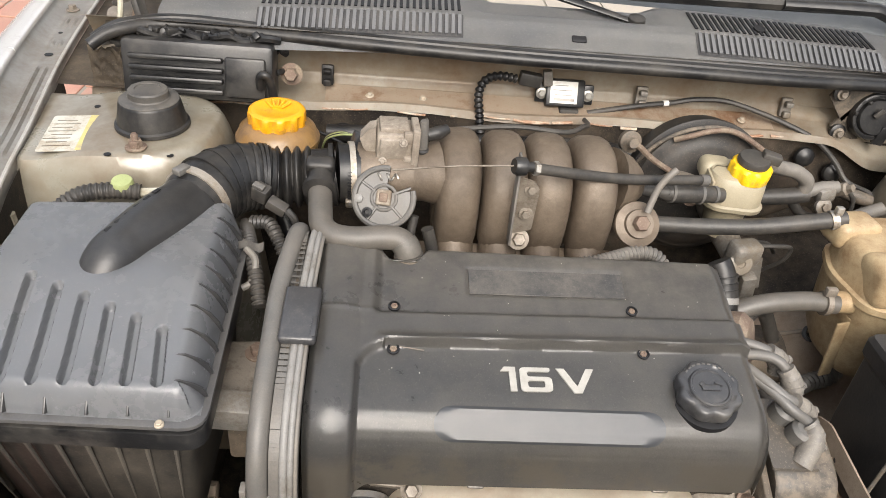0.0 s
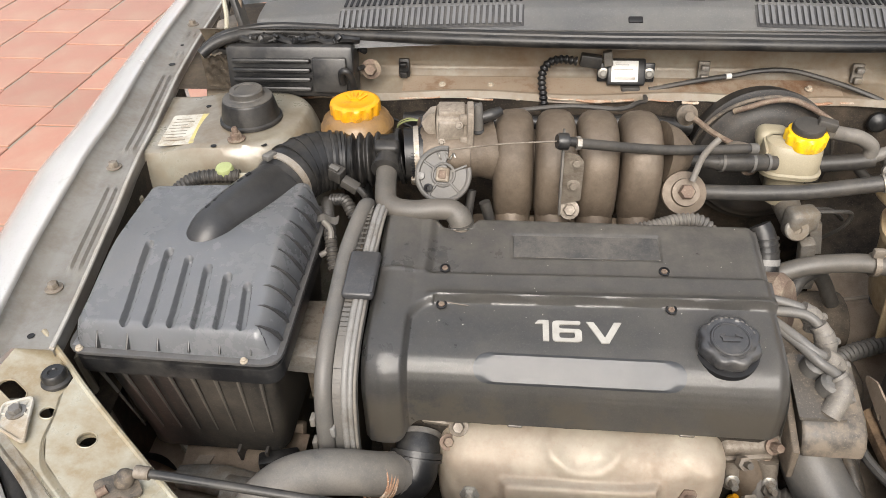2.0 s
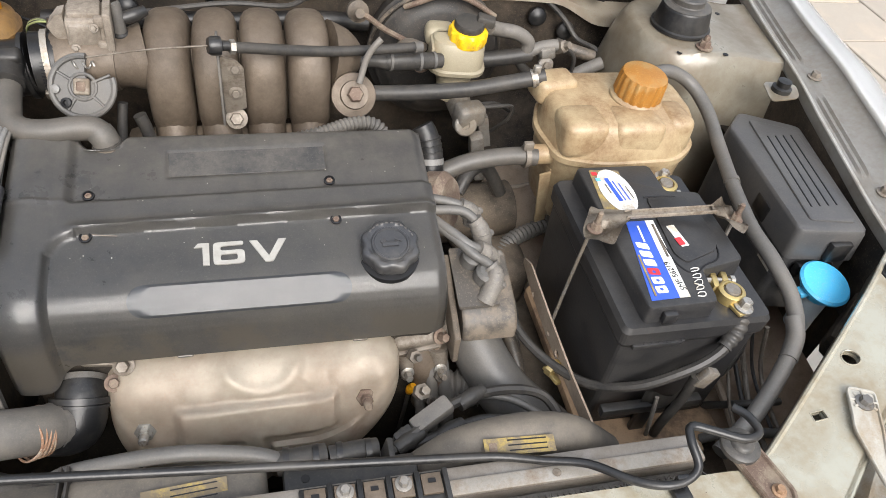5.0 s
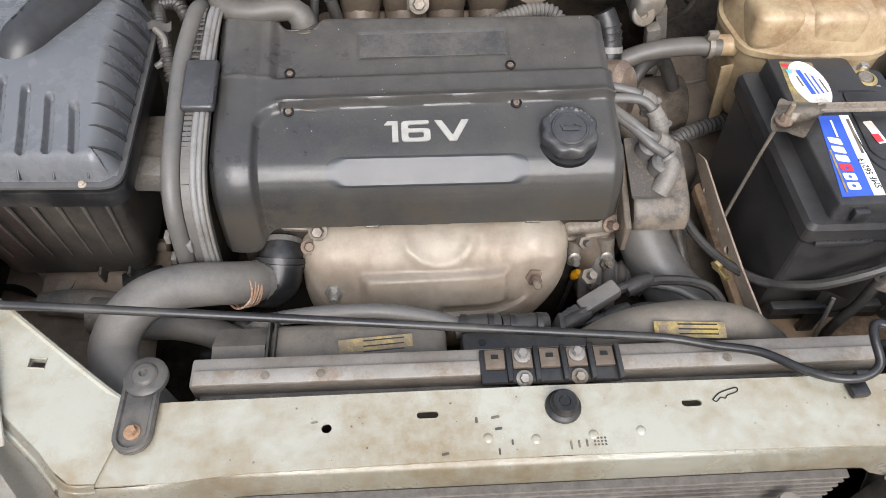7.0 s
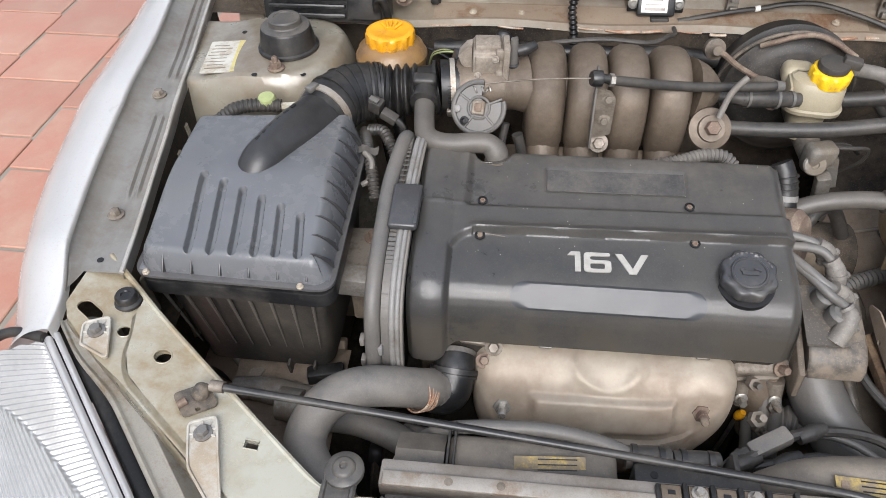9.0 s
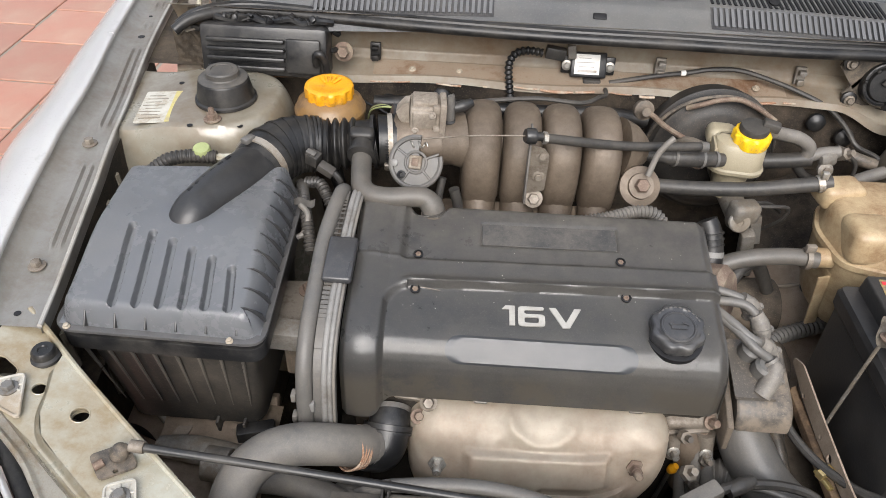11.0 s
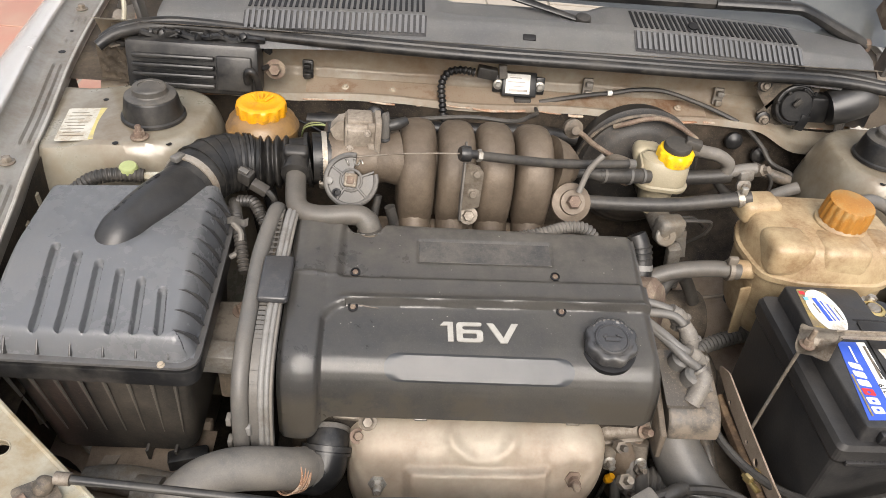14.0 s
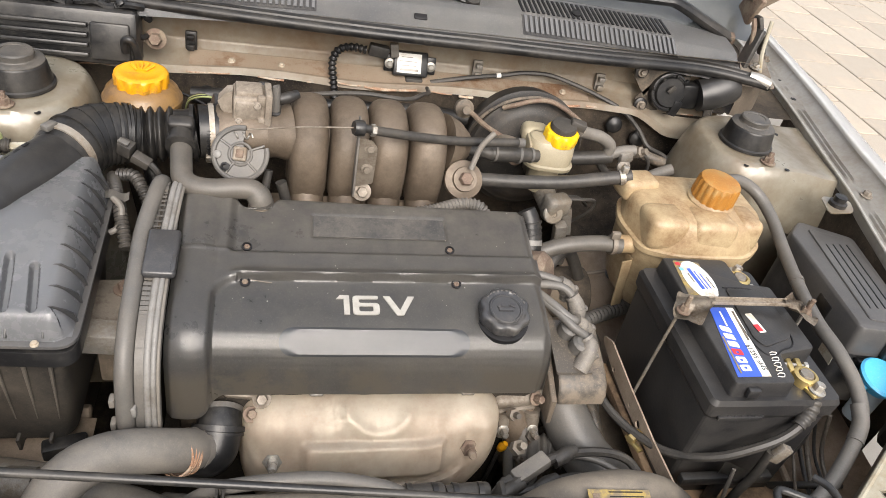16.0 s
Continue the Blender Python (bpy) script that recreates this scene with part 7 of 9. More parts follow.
# ---- radiator, fans and front clutter ----
rad = thing("radiator", (0, 0.15, 0.40), "aluminium radiator behind the front crossbeam", "radiator")
part("top_tank", box((0.003, 0.1615, 0.7210), (0.672, 0.030, 0.026), 0.003), M_RADTANK, rad, "dusty aluminium top tank")
part("top_rail", box((0.003, 0.1535, 0.7355), (0.664, 0.0155, 0.005), 0.0015), M_RAIL, rad, "bare aluminium top rail")
# dark strip painted in for the shaded gap between tank and crossbeam
part("front_rail", box((0.003, 0.1370, 0.708), (0.672, 0.012, 0.012), 0.002), M_COIL, rad)
for x in (-0.262, -0.21, 0.18):
    part("rust_spot", lathe([(0.0045, 0), (0.003, 0.0006)], (x, 0.1535, 0.7386), (0, 0, 1), 10), M_BROWN, rad)
fins = bmesh.new()
for k in range(112):
    for a in (38, -38):
        bmesh.ops.create_cube(fins, size=1, matrix=pose(-0.330 + 0.006 * k + (0.003 if a > 0 else 0), 0.1405, 0.7165, 0, 0, a) @ Matrix.Diagonal((0.0011, 0.0062, 0.0022, 1)))
tagged(part("fin_edge", fins, M_FIN, rad, "fine fin edge"), kind="stuff")
part("core", box((0.003, 0.148, 0.53), (0.66, 0.03, 0.37), 0.003), M_FIN, rad)
strip = thing("relay_strip", (0.008, 0.155, 0.73), "black bracket strip with five steel tabs on the radiator", "bracket strip")
part("strip_base", box((0.007, 0.153, 0.7375), (0.134, 0.036, 0.008), 0.002), M_BLACK, strip)
for k in range(5):
    x = -0.046 + 0.0262 * k
    t = part("steel_tab", box((x, 0.158, 0.743), (0.019, 0.020, 0.004), 0.001), M_ALU, strip)
    part("tab_hole", box((x, 0.160, 0.7455), (0.007, 0.004, 0.001), 0), M_INK, t)
    part("strip_web", box((x + 0.0131, 0.152, 0.744), (0.005, 0.036, 0.008), 0.001), M_BLACK, strip)
    if k in (1, 3):
        part("tab_bolt", bolt((x, 0.160, 0.7455), (0, 0, 1), 0.005, 0.006), M_CAST, strip)
        part("lower_bolt", bolt((x, 0.138, 0.7415), (0, -0.4, 1), 0.005, 0.005), M_CAST, strip)
shroud = thing("fan_shroud", (0, 0.2, 0.45), "dark dusty fan shroud behind the radiator", "fan shroud")
part("shroud_panel", box((-0.18, 0.205, 0.60), (0.185, 0.055, 0.215), 0.015, seg=3), M_SHROUD, shroud)
part("shroud_flank", loft([[(x, y, z) for y, z in ((0.185, 0.50), (0.185, 0.700), (0.205, 0.706), (0.235, 0.690), (0.245, 0.62), (0.245, 0.50))] for x in (-0.325, -0.285, -0.272)]), M_SHROUD, shroud)
for x in (-0.268, -0.2615):
    part("shroud_rib", box((x, 0.207, 0.665), (0.0028, 0.064, 0.098), 0.0008), M_BOXLOW, shroud)
part("shroud_dome", tube([(0.055, 0.21, 0.655), (0.10, 0.21, 0.695), (0.16, 0.21, 0.708), (0.22, 0.21, 0.698), (0.275, 0.21, 0.655)], [0.02, 0.024, 0.026, 0.024, 0.02], 20), M_SHROUD, shroud)
part("shroud_wall", box((0.16, 0.19, 0.55), (0.25, 0.02, 0.26), 0.01), M_BOXLOW, shroud)
part("shroud_bridge", box((-0.008, 0.198, 0.682), (0.13, 0.030, 0.05), 0.006), M_BOXLOW, shroud)
part("bridge_hole", lathe([(0.0042, 0), (0.0042, 0.0006)], (-0.052, 0.198, 0.7072), (0, 0, 1), 12), M_INK, shroud)
for x0, x1, r in ((-0.078, -0.030, 0.0125), (-0.026, 0.022, 0.0115)):
    part("loom_trunk", tube([(x0, 0.226, 0.690), ((x0 + x1) / 2, 0.228, 0.691), (x1, 0.230, 0.688)], r, 12), M_WIRE, shroud)
    for f in (0.2, 0.8):
        part("trunk_clip", tube([(x0 + (x1 - x0) * f - 0.003, 0.227, 0.691), (x0 + (x1 - x0) * f + 0.003, 0.227, 0.691)], r + 0.0016, 14, 1), M_BLACK, shroud)
part("trunk_stay", box((0.030, 0.215, 0.702), (0.006, 0.022, 0.026), 0.001, (0, 10, 0)), M_BOXLOW, shroud)
for c, w, rz in (((-0.160, 0.1985, 0.709), 0.075, 4), ((0.155, 0.190, 0.7315), 0.072, -3)):
    wl = part("warning_label", box(c, (w, 0.017, 0.0008), 0.0002, (25 if c[0] < 0 else 12, 0, rz)), M_LABELY, shroud, "yellow warning label with plain bars")
    for k in range(3):
        part("print_bar", box((c[0] + 0.008, c[1] + 0.005 * (k - 1), c[2] + 0.0008 + (0.0022 if c[0] < 0 else 0.001) * (k - 1)), (w * 0.55, 0.0012, 0.0004), 0, (25 if c[0] < 0 else 12, 0, rz)), M_INK, wl, smooth=False)
    part("print_block", box((c[0] - w * 0.38, c[1], c[2] + 0.0006), (0.008, 0.010, 0.0004), 0, (25 if c[0] < 0 else 12, 0, rz)), M_RUST, wl, smooth=False)
uh = thing("upper_radiator_hose", (-0.38, 0.24, 0.55), "thick dusty grey upper radiator hose", "hose")
part("hose", tube([(-0.298, 0.325, 0.648), (-0.316, 0.307, 0.672), (-0.345, 0.294, 0.690), (-0.378, 0.283, 0.700), (-0.407, 0.266, 0.701), (-0.426, 0.242, 0.694), (-0.431, 0.213, 0.686), (-0.418, 0.186, 0.684), (-0.398, 0.166, 0.678), (-0.380, 0.152, 0.650)], 0.0242, 26, 8), M_HOSE, uh)
for k in range(5):
    c, d = Vector((-0.3085 - 0.0026 * k, 0.3142 - 0.0028 * k, 0.6594 + 0.0028 * k)), Vector((-0.62, -0.55, 0.56)).normalized()
    turn = frame_of(d + Vector((0.05 * math.sin(k * 2.1), 0.06 * math.cos(k * 1.7), 0.05 * math.sin(k))))
    part("wire_band", tube([c + turn.to_3x3() @ Vector((0.0252 * math.cos(a), 0.0252 * math.sin(a), 0.0015 * math.sin(3 * a + k))) for a in [2 * math.pi * q / 30 for q in range(31)]], 0.0013, 6, raw=True), M_RUSTO, uh, "twisted wire band")
part("hose_end", tube([(-0.297, 0.326, 0.647), (-0.302, 0.3215, 0.652)], 0.0256, 24, 1), M_HOSE, uh)
part("rusty_clamp", tube([(-0.3085, 0.3142, 0.6594), (-0.3150, 0.3080, 0.6655)], 0.0254, 28, 1), M_RUST, uh, "rusty hose clamp")
th2 = thing("thermostat_housing", (-0.263, 0.34, 0.60), "black plastic thermostat elbow with clamp", "thermostat housing")
part("elbow", tube([(-0.276, 0.372, 0.662), (-0.276, 0.352, 0.654), (-0.278, 0.336, 0.640), (-0.286, 0.327, 0.635), (-0.306, 0.321, 0.645)], [0.0255, 0.0262, 0.0262, 0.0256, 0.0245], 24, 6), M_BLACK, th2)
part("flange_ring", tube([(-0.276, 0.354, 0.655), (-0.2765, 0.349, 0.651)], 0.0312, 32, 1), M_BLACK, th2)
part("ring_edge", tube([(-0.2765, 0.3485, 0.6506), (-0.2768, 0.346, 0.6485)], 0.0300, 32, 1), M_BLACK, th2)
part("flange_plate", box((-0.246, 0.372, 0.690), (0.05, 0.012, 0.016), 0.003, (30, 0, -6)), M_BROWN, th2)
part("flange_stud", bolt((-0.228, 0.362, 0.692), (0, -0.7, 0.7), 0.007, 0.010), M_BROWN, th2)
part("steel_clamp", tube([(-0.276, 0.372, 0.662), (-0.276, 0.366, 0.660)], 0.0272, 28, 1), M_CLAMP, th2)
part("ear_bolt", bolt((-0.240, 0.352, 0.676), (0.2, -0.6, 0.8), 0.006, 0.008), M_RUST, th2)
lh = thing("lower_coolant_pipe", (-0.35, 0.28, 0.56), "dusty grey coolant pipe running behind the fan", "pipe")
part("pipe", tube([(-0.44, 0.30, 0.60), (-0.39, 0.292, 0.608), (-0.34, 0.278, 0.60), (-0.29, 0.258, 0.578), (-0.25, 0.235, 0.55)], 0.018, 18), M_HOSE, lh)
part("pipe_joint", lathe([(0.022, 0), (0.022, 0.03)], (-0.50, 0.31, 0.61), (1, -0.1, 0), 20), M_CAST, lh)
alt = thing("alternator", (-0.34, 0.26, 0.50), "dusty alternator and pulley low beside the fan", "alternator")
for k in range(4):
    part("cooling_ring", lathe([(0.040 - 0.004 * k, 0), (0.042 - 0.004 * k, 0.002), (0.040 - 0.004 * k, 0.004)], (-0.325 + 0.012 * k, 0.245, 0.565), (0.9, -0.3, 0.5), 26), M_CASTB, alt)
part("pulley", lathe([(0.04, 0), (0.045, 0.004), (0.036, 0.010), (0.045, 0.016), (0.036, 0.022), (0.045, 0.028), (0.04, 0.032)], (-0.375, 0.275, 0.52), (1, 0, 0), 30), M_DARK, alt)
part("body", lathe([(0.045, 0), (0.055, 0.01), (0.055, 0.07), (0.04, 0.09)], (-0.335, 0.265, 0.525), (1, 0, 0.05), 28), M_CAST, alt)
part("side_plate", box((-0.245, 0.245, 0.60), (0.05, 0.05, 0.06), 0.01, (15, 0, 10)), M_GRIME, alt)

# ---- radiator brackets ----
def radiator_bracket(s, tint):
    t = thing("radiator_bracket", (s * 0.366, 0.12, 0.752), "dark rubber-bushed radiator bracket on the crossbeam", "bracket", "radiator brackets")
    part("strap", plate(slot(s * 0.366, 0.119, 0.088, 0.034, 90, 10), (), 0.7565, 0.004), tint, t)
    part("raised_rim", tube([(x, y, 0.757) for x, y in slot(s * 0.366, 0.119, 0.082, 0.028, 90, 8)] + [(slot(s * 0.366, 0.119, 0.082, 0.028, 90, 8)[0][0], slot(s * 0.366, 0.119, 0.082, 0.028, 90, 8)[0][1], 0.757)], 0.0025, 6, raw=True), tint, t)
    part("bush", lathe([(0.0195, 0), (0.0195, 0.005), (0.0175, 0.007), (0.0120, 0.008), (0.0105, 0.011), (0.0085, 0.012), (0.004, 0.0125), (0.003, 0.010)], (s * 0.363, 0.145, 0.7565), (0, 0, 1), 32), M_DUSTRUB, t)
    part("bracket_bolt", bolt((s * 0.366, 0.094, 0.7565), (0, 0, 1), 0.0048, 0.005, washer=1.5), M_ORUST, t, "rusty hex bolt")
    return t


radiator_bracket(-1, M_DUSTRUB)
tilted = radiator_bracket(1, M_RUST)
tilted.rotation_euler = (0, 0, radians(15))
tilted.location.x += 0.006
for x, y in ((0.010, 0.104), (-0.640, 0.306), (0.640, 0.306)):
    z = (0.7505 if abs(x) < 0.3 else 0.7455) + wing_lift(x, y)
    bs = thing("rubber_buffer", (x, y, z), "round black rubber bonnet buffer", "rubber buffer", "bonnet buffers")
    part("buffer", lathe([(0.0165, 0), (0.016, 0.003), (0.0128, 0.005), (0.0125, 0.011), (0.0105, 0.0135), (0.0055, 0.013), (0.0045, 0.0115)], (x, y, z), (0, 0, 1), 32), M_RUBBER, bs)
for s in (1, -1):
    for x, y, a, ln in ((0.506, 0.160, 291, 0.086), (0.652, 0.256, 293, 0.036)):
        z = (0.7525 if x < 0.6 else 0.7465) + wing_lift(x, y)
        lt = thing("headlamp_tab", (s * x, y, z), "pale plastic headlamp tab bolted to the wing", "headlamp tab", "headlamp tabs")
        ang = a if s < 0 else 180 - a
        d = Vector((math.cos(radians(ang)), math.sin(radians(ang))))
        poly = rounded([tuple(Vector((s * x, y)) + d * q + Vector((-d.y, d.x)) * w) for q, w in ((-0.016, 0.014), (-0.016, -0.014), (0.2 * ln, -0.0155), (0.38 * ln, -0.016), (ln, 0.006), (ln, 0.0105), (0.4 * ln, 0.0125))], 0.006, 4)
        part("tab", plate(poly, (), z + 0.004, 0.004, lift=lambda px, py, c=Vector((s * x, y)), d=d: -0.16 * max(0, (Vector((px, py)) - c).dot(d) - 0.018)), M_SKIRT, lt)
        drop = lambda px, py, c=Vector((s * x, y)), d=d: -0.16 * max(0, (Vector((px, py)) - c).dot(d) - 0.018)
        part("tab_rim", tube([(px, py, z + 0.0045 + drop(px, py)) for px, py in poly + poly[:1]], 0.0016, 6, raw=True), M_SKIRT, lt)
        for k in range(7):
            a = radians(ang + 60 + 40 * k)
            part("tab_rib", tube([(s * x + 0.0085 * math.cos(a), y + 0.0085 * math.sin(a), z + 0.0045), (s * x + 0.0135 * math.cos(a), y + 0.0135 * math.sin(a), z + 0.0045)], 0.0013, 6, 1), M_SKIRT, lt)
        part("tab_bolt", bolt((s * x, y, z + 0.004), (0, 0, 1), 0.0065, 0.006, washer=1.5), M_CLAMP, lt)
# ---- bonnet prop rod ----
rod = thing("bonnet_prop_rod", (-0.2, 0.19, 0.74), "black bonnet prop rod lying along the radiator", "prop rod")
part("rod_bar", tube([(-0.512, 0.208, 0.792), (-0.40, 0.203, 0.783), (-0.20, 0.195, 0.764), (0.0, 0.186, 0.746), (0.10, 0.181, 0.738), (0.135, 0.177, 0.737), (0.170, 0.166, 0.741), (0.208, 0.152, 0.750), (0.238, 0.127, 0.759), (0.262, 0.114, 0.765), (0.285, 0.113, 0.768), (0.300, 0.122, 0.775), (0.298, 0.142, 0.786), (0.303, 0.155, 0.790), (0.325, 0.147, 0.789), (0.350, 0.136, 0.788), (0.368, 0.140, 0.788), (0.368, 0.158, 0.787), (0.358, 0.172, 0.785)], 0.0043, 10, 5), M_BLACK, rod)
part("rod_sleeve", tube([(-0.512, 0.208, 0.792), (-0.498, 0.2075, 0.791)], 0.0062, 12, 2), M_BROWN, rod)
piv = part("pivot_plate", plate(rrect(-0.525, 0.1945, 0.036, 0.030, 0.005, 3, 38), (disc(-0.521, 0.2055, 0.0026, 10), disc(-0.519, 0.184, 0.0026, 10), disc(-0.536, 0.190, 0.0026, 10)), 0.7580, 0.003, lift=wing_lift), M_COIL, rod, "steel pivot plate")
part("pivot_ball", lathe([(0.0085, 0), (0.009, 0.006), (0.0065, 0.012), (0.001, 0.014)], (-0.522, 0.2005, 0.785), (0.3, 0.2, 1), 20), M_COIL, piv)
part("pivot_pin", tube([(-0.538, 0.183, 0.790), (-0.531, 0.189, 0.791)], 0.0042, 12, 1), M_RUST, piv)
clip = thing("rod_clip", (0.279, 0.108, 0.752), "small black plastic rod clip on the crossbeam", "clip")
part("clip_base", box((0.283, 0.108, 0.755), (0.017, 0.017, 0.008), 0.002, (0, 0, 5)), M_BLACK, clip)
part("clip_jaw", box((0.283, 0.116, 0.766), (0.013, 0.005, 0.014), 0.0015), M_BLACK, clip)

# ---- headlamps ----
def headlamp(s):
    t = thing("headlamp", (s * 0.70, 0.12, 0.62), "clear ribbed headlamp with a chrome strip and black frame", "headlamp", "headlamps")

    def lens(u, v):
        a = Vector((0.716, 0.250, 0.788)).lerp(Vector((0.560, 0.070, 0.720)), v * 1.32)
        b = Vector((0.842, 0.222, 0.735)).lerp(Vector((0.70, -0.055, 0.640)), v * 1.32)
        p = a.lerp(b, u)
        bulge = 0.014 * math.sin(math.pi * min(1, u)) ** 0.7
        # a lobe with long ribs along the lamp, fine cross ribs outside it
        r = math.hypot((u - 0.66) / 0.56, (v - 0.86) / 0.72)
        lobe = sstep(1.03, 0.99, r)
        cross = 0.0012 * math.sin(330 * v + 40 * u) * sstep(0.01, 0.03, u)
        bulge += 0.004 * lobe + 0.0009 * lobe * math.sin(210 * (u + 0.24 * v)) + (1 - lobe) * cross
        return (s * p.x, p.y - 0.2 * bulge, p.z + bulge)
    part("lens", sheet(190, 310, lens), M_LENS, t, "ribbed clear lens")

    def strip_f(k0, k1, lift):
        def f(u, v):
            a = Vector((0.716, 0.250, 0.788)).lerp(Vector((0.560, 0.070, 0.720)), v * 1.32)
            d = Vector((-0.7, 0.72, 0))
            q = a + d * (k0 + (k1 - k0) * u)
            return (s * q.x, q.y, q.z + lift + 0.003 * math.sin(math.pi * u))
        return f
    part("chrome_strip", sheet(8, 24, strip_f(0.0005, 0.0085, 0.002), 0.002), M_CHROME, t, "bright chrome strip")
    part("strip_groove", sheet(4, 24, strip_f(0.0083, 0.0102, -0.001), 0.001), M_INK, t)
    part("chrome_strip", sheet(8, 24, strip_f(0.0100, 0.0172, 0.002), 0.002), M_CHROME, t, "bright chrome strip")
    part("black_frame", sheet(8, 24, strip_f(0.0178, 0.036, -0.004), 0.003), M_BLACK, t)
    part("rear_gasket", tube([(s * 0.716, 0.252, 0.792), (s * 0.77, 0.258, 0.785), (s * 0.842, 0.232, 0.74)], 0.006, 10), M_RUBBER, t)
    # added dark box so the wing slot above it reads black
    part("lamp_back", box((s * 0.655, 0.285, 0.712), (0.12, 0.09, 0.05), 0.012, (0, -s * 12, s * 35)), M_DARK, t, "dark backing added under the wing slot")
    part("lamp_housing", loft([[(s * x, y, z) for x, y, z in ((0.70, 0.24, 0.765), (0.83, 0.22, 0.715), (0.66, -0.10, 0.60), (0.50, 0.01, 0.685))], [(s * x, y, z) for x, y, z in ((0.70, 0.24, 0.60), (0.83, 0.22, 0.60), (0.66, -0.05, 0.52), (0.50, 0.02, 0.52))]]), M_BOXLOW, t)
    rows = [(0.032, -0.008), (0.034, 0.003), (0.038, 0.006), (0.042, 0.003), (0.054, 0.004), (0.058, 0.008), (0.062, 0.004), (0.072, -0.006), (0.084, -0.010), (0.12, -0.03)]

    def skirt(u, v):
        a = Vector((0.716, 0.250, 0.788)).lerp(Vector((0.560, 0.070, 0.720)), 1.40 * v - 0.04)
        i = min(int(u * (len(rows) - 1)), len(rows) - 2)
        k, h = Vector(rows[i]).lerp(Vector(rows[i + 1]), u * (len(rows) - 1) - i)
        k *= 0.62 + 0.38 * sstep(0.1, 0.36, v)
        return (s * (a.x - 0.7 * k), a.y + 0.72 * k, a.z + h)
    part("lamp_skirt", sheet(28, 30, skirt, 0.002), M_SKIRT, t, "pale plastic lamp skirt")
    return t


headlamp(-1)
headlamp(1)

# ---- condenser in front of the radiator ----
cond = thing("condenser", (0.1, 0.02, 0.4), "fine-finned condenser grille in front of the radiator", "condenser")
part("core", box((0.0, 0.078, 0.49), (0.60, 0.016, 0.326), 0.003), M_DARK, cond)
for k in range(26):
    part("cooling_tube", box((0.0, 0.0655, 0.652 - 0.0125 * k), (0.61, 0.008, 0.0045), 0), M_FIN, cond, smooth=False)

# ---- bulkhead wiring and fittings ----
def cable_thing(name, pts, r, mat, label, category="cable", seg=8, rib=None, step=6):
    mid = Vector(pts[len(pts) // 2])
    t = thing(name, (mid.x, mid.y, min(p[2] for p in pts) - r), label, category)
    part("sheath", tube(pts, r, seg, step, rib=rib), mat, t)
    return t


cb1 = cable_thing("bulkhead_cable", [(0.033, 0.94, 0.838), (0.113, 0.948, 0.852), (0.164, 0.955, 0.857), (0.200, 0.955, 0.865), (0.248, 0.953, 0.867), (0.299, 0.942, 0.858), (0.348, 0.93, 0.845), (0.393, 0.915, 0.829), (0.428, 0.902, 0.802), (0.451, 0.885, 0.776), (0.474, 0.855, 0.774), (0.486, 0.84, 0.76)], 0.0042, M_WIRE, "thin black cable clipped along the bulkhead")
part("joint_tape", tube([(0.152, 0.953, 0.8562), (0.160, 0.954, 0.857)], 0.0048, 10, 2), M_WHITE, cb1, "white tape joint")
cb2 = cable_thing("wiring_loom", [(-0.128, 0.915, 0.790), (-0.134, 0.925, 0.830), (-0.138, 0.932, 0.862), (-0.130, 0.935, 0.882), (-0.110, 0.935, 0.890), (-0.085, 0.938, 0.886)], 0.0062, M_RUBBER, "black corrugated loom rising over the bulkhead ledge", "wiring", 12, (0.008, 0.0012))
part("plug", box((-0.062, 0.945, 0.884), (0.034, 0.016, 0.02), 0.003, (0, 8, 0)), M_WIRE, cb2)
part("plug_clip", box((-0.035, 0.95, 0.886), (0.014, 0.012, 0.024), 0.002, (0, -10, 0)), M_CAST, cb2)
cable_thing("thin_engine_cable", [(-0.228, 0.775, 0.872), (-0.18, 0.79, 0.872), (-0.10, 0.80, 0.876), (-0.03, 0.805, 0.870), (0.0, 0.83, 0.868), (0.018, 0.87, 0.852), (0.024, 0.915, 0.838)], 0.0035, M_WIRE, "thin black cable over the intake manifold")
mod = thing("map_sensor_module", (0.0, 0.94, 0.836), "black sensor module with a printed white label", "sensor")
part("module_body", box((-0.004, 0.955, 0.861), (0.060, 0.016, 0.042), 0.003, (-28, 0, 0)), M_BLACK, mod)
for x in (-0.04, 0.032):
    part("mounting_ear", box((x, 0.957, 0.860), (0.018, 0.006, 0.030), 0.002, (-12, 0, 0)), M_BLACK, mod)
    part("ear_screw", bolt((x, 0.953, 0.860), (0, -1, 0.2), 0.0055, 0.004), M_STEEL, mod)
part("white_label", box((-0.007, 0.9473, 0.8655), (0.042, 0.001, 0.033), 0.0003, (-28, 0, 0)), M_WHITE, mod, "white paper label with printed bars")
for k, w in enumerate((0.020, 0.030, 0.026, 0.032)):
    part("label_bar", box((-0.011 + 0.0015 * k, 0.9512 - 0.0033 * k, 0.8748 - 0.0062 * k), (w, 0.0004, 0.0012 if k < 3 else 0.004), 0, (-28, 0, 0)), M_CLAMP, mod, smooth=False)
part("module_plug", box((0.004, 0.943, 0.835), (0.03, 0.016, 0.016), 0.003), M_WIRE, mod)
for k, m in enumerate((M_WIRE, M_RED, M_GREEN)):
    part("plug_wire", tube([(-0.002 + 0.005 * k, 0.94, 0.828), (0.004 + 0.005 * k, 0.932, 0.815), (0.014 + 0.004 * k, 0.93, 0.812)], 0.0015, 6), m, mod)
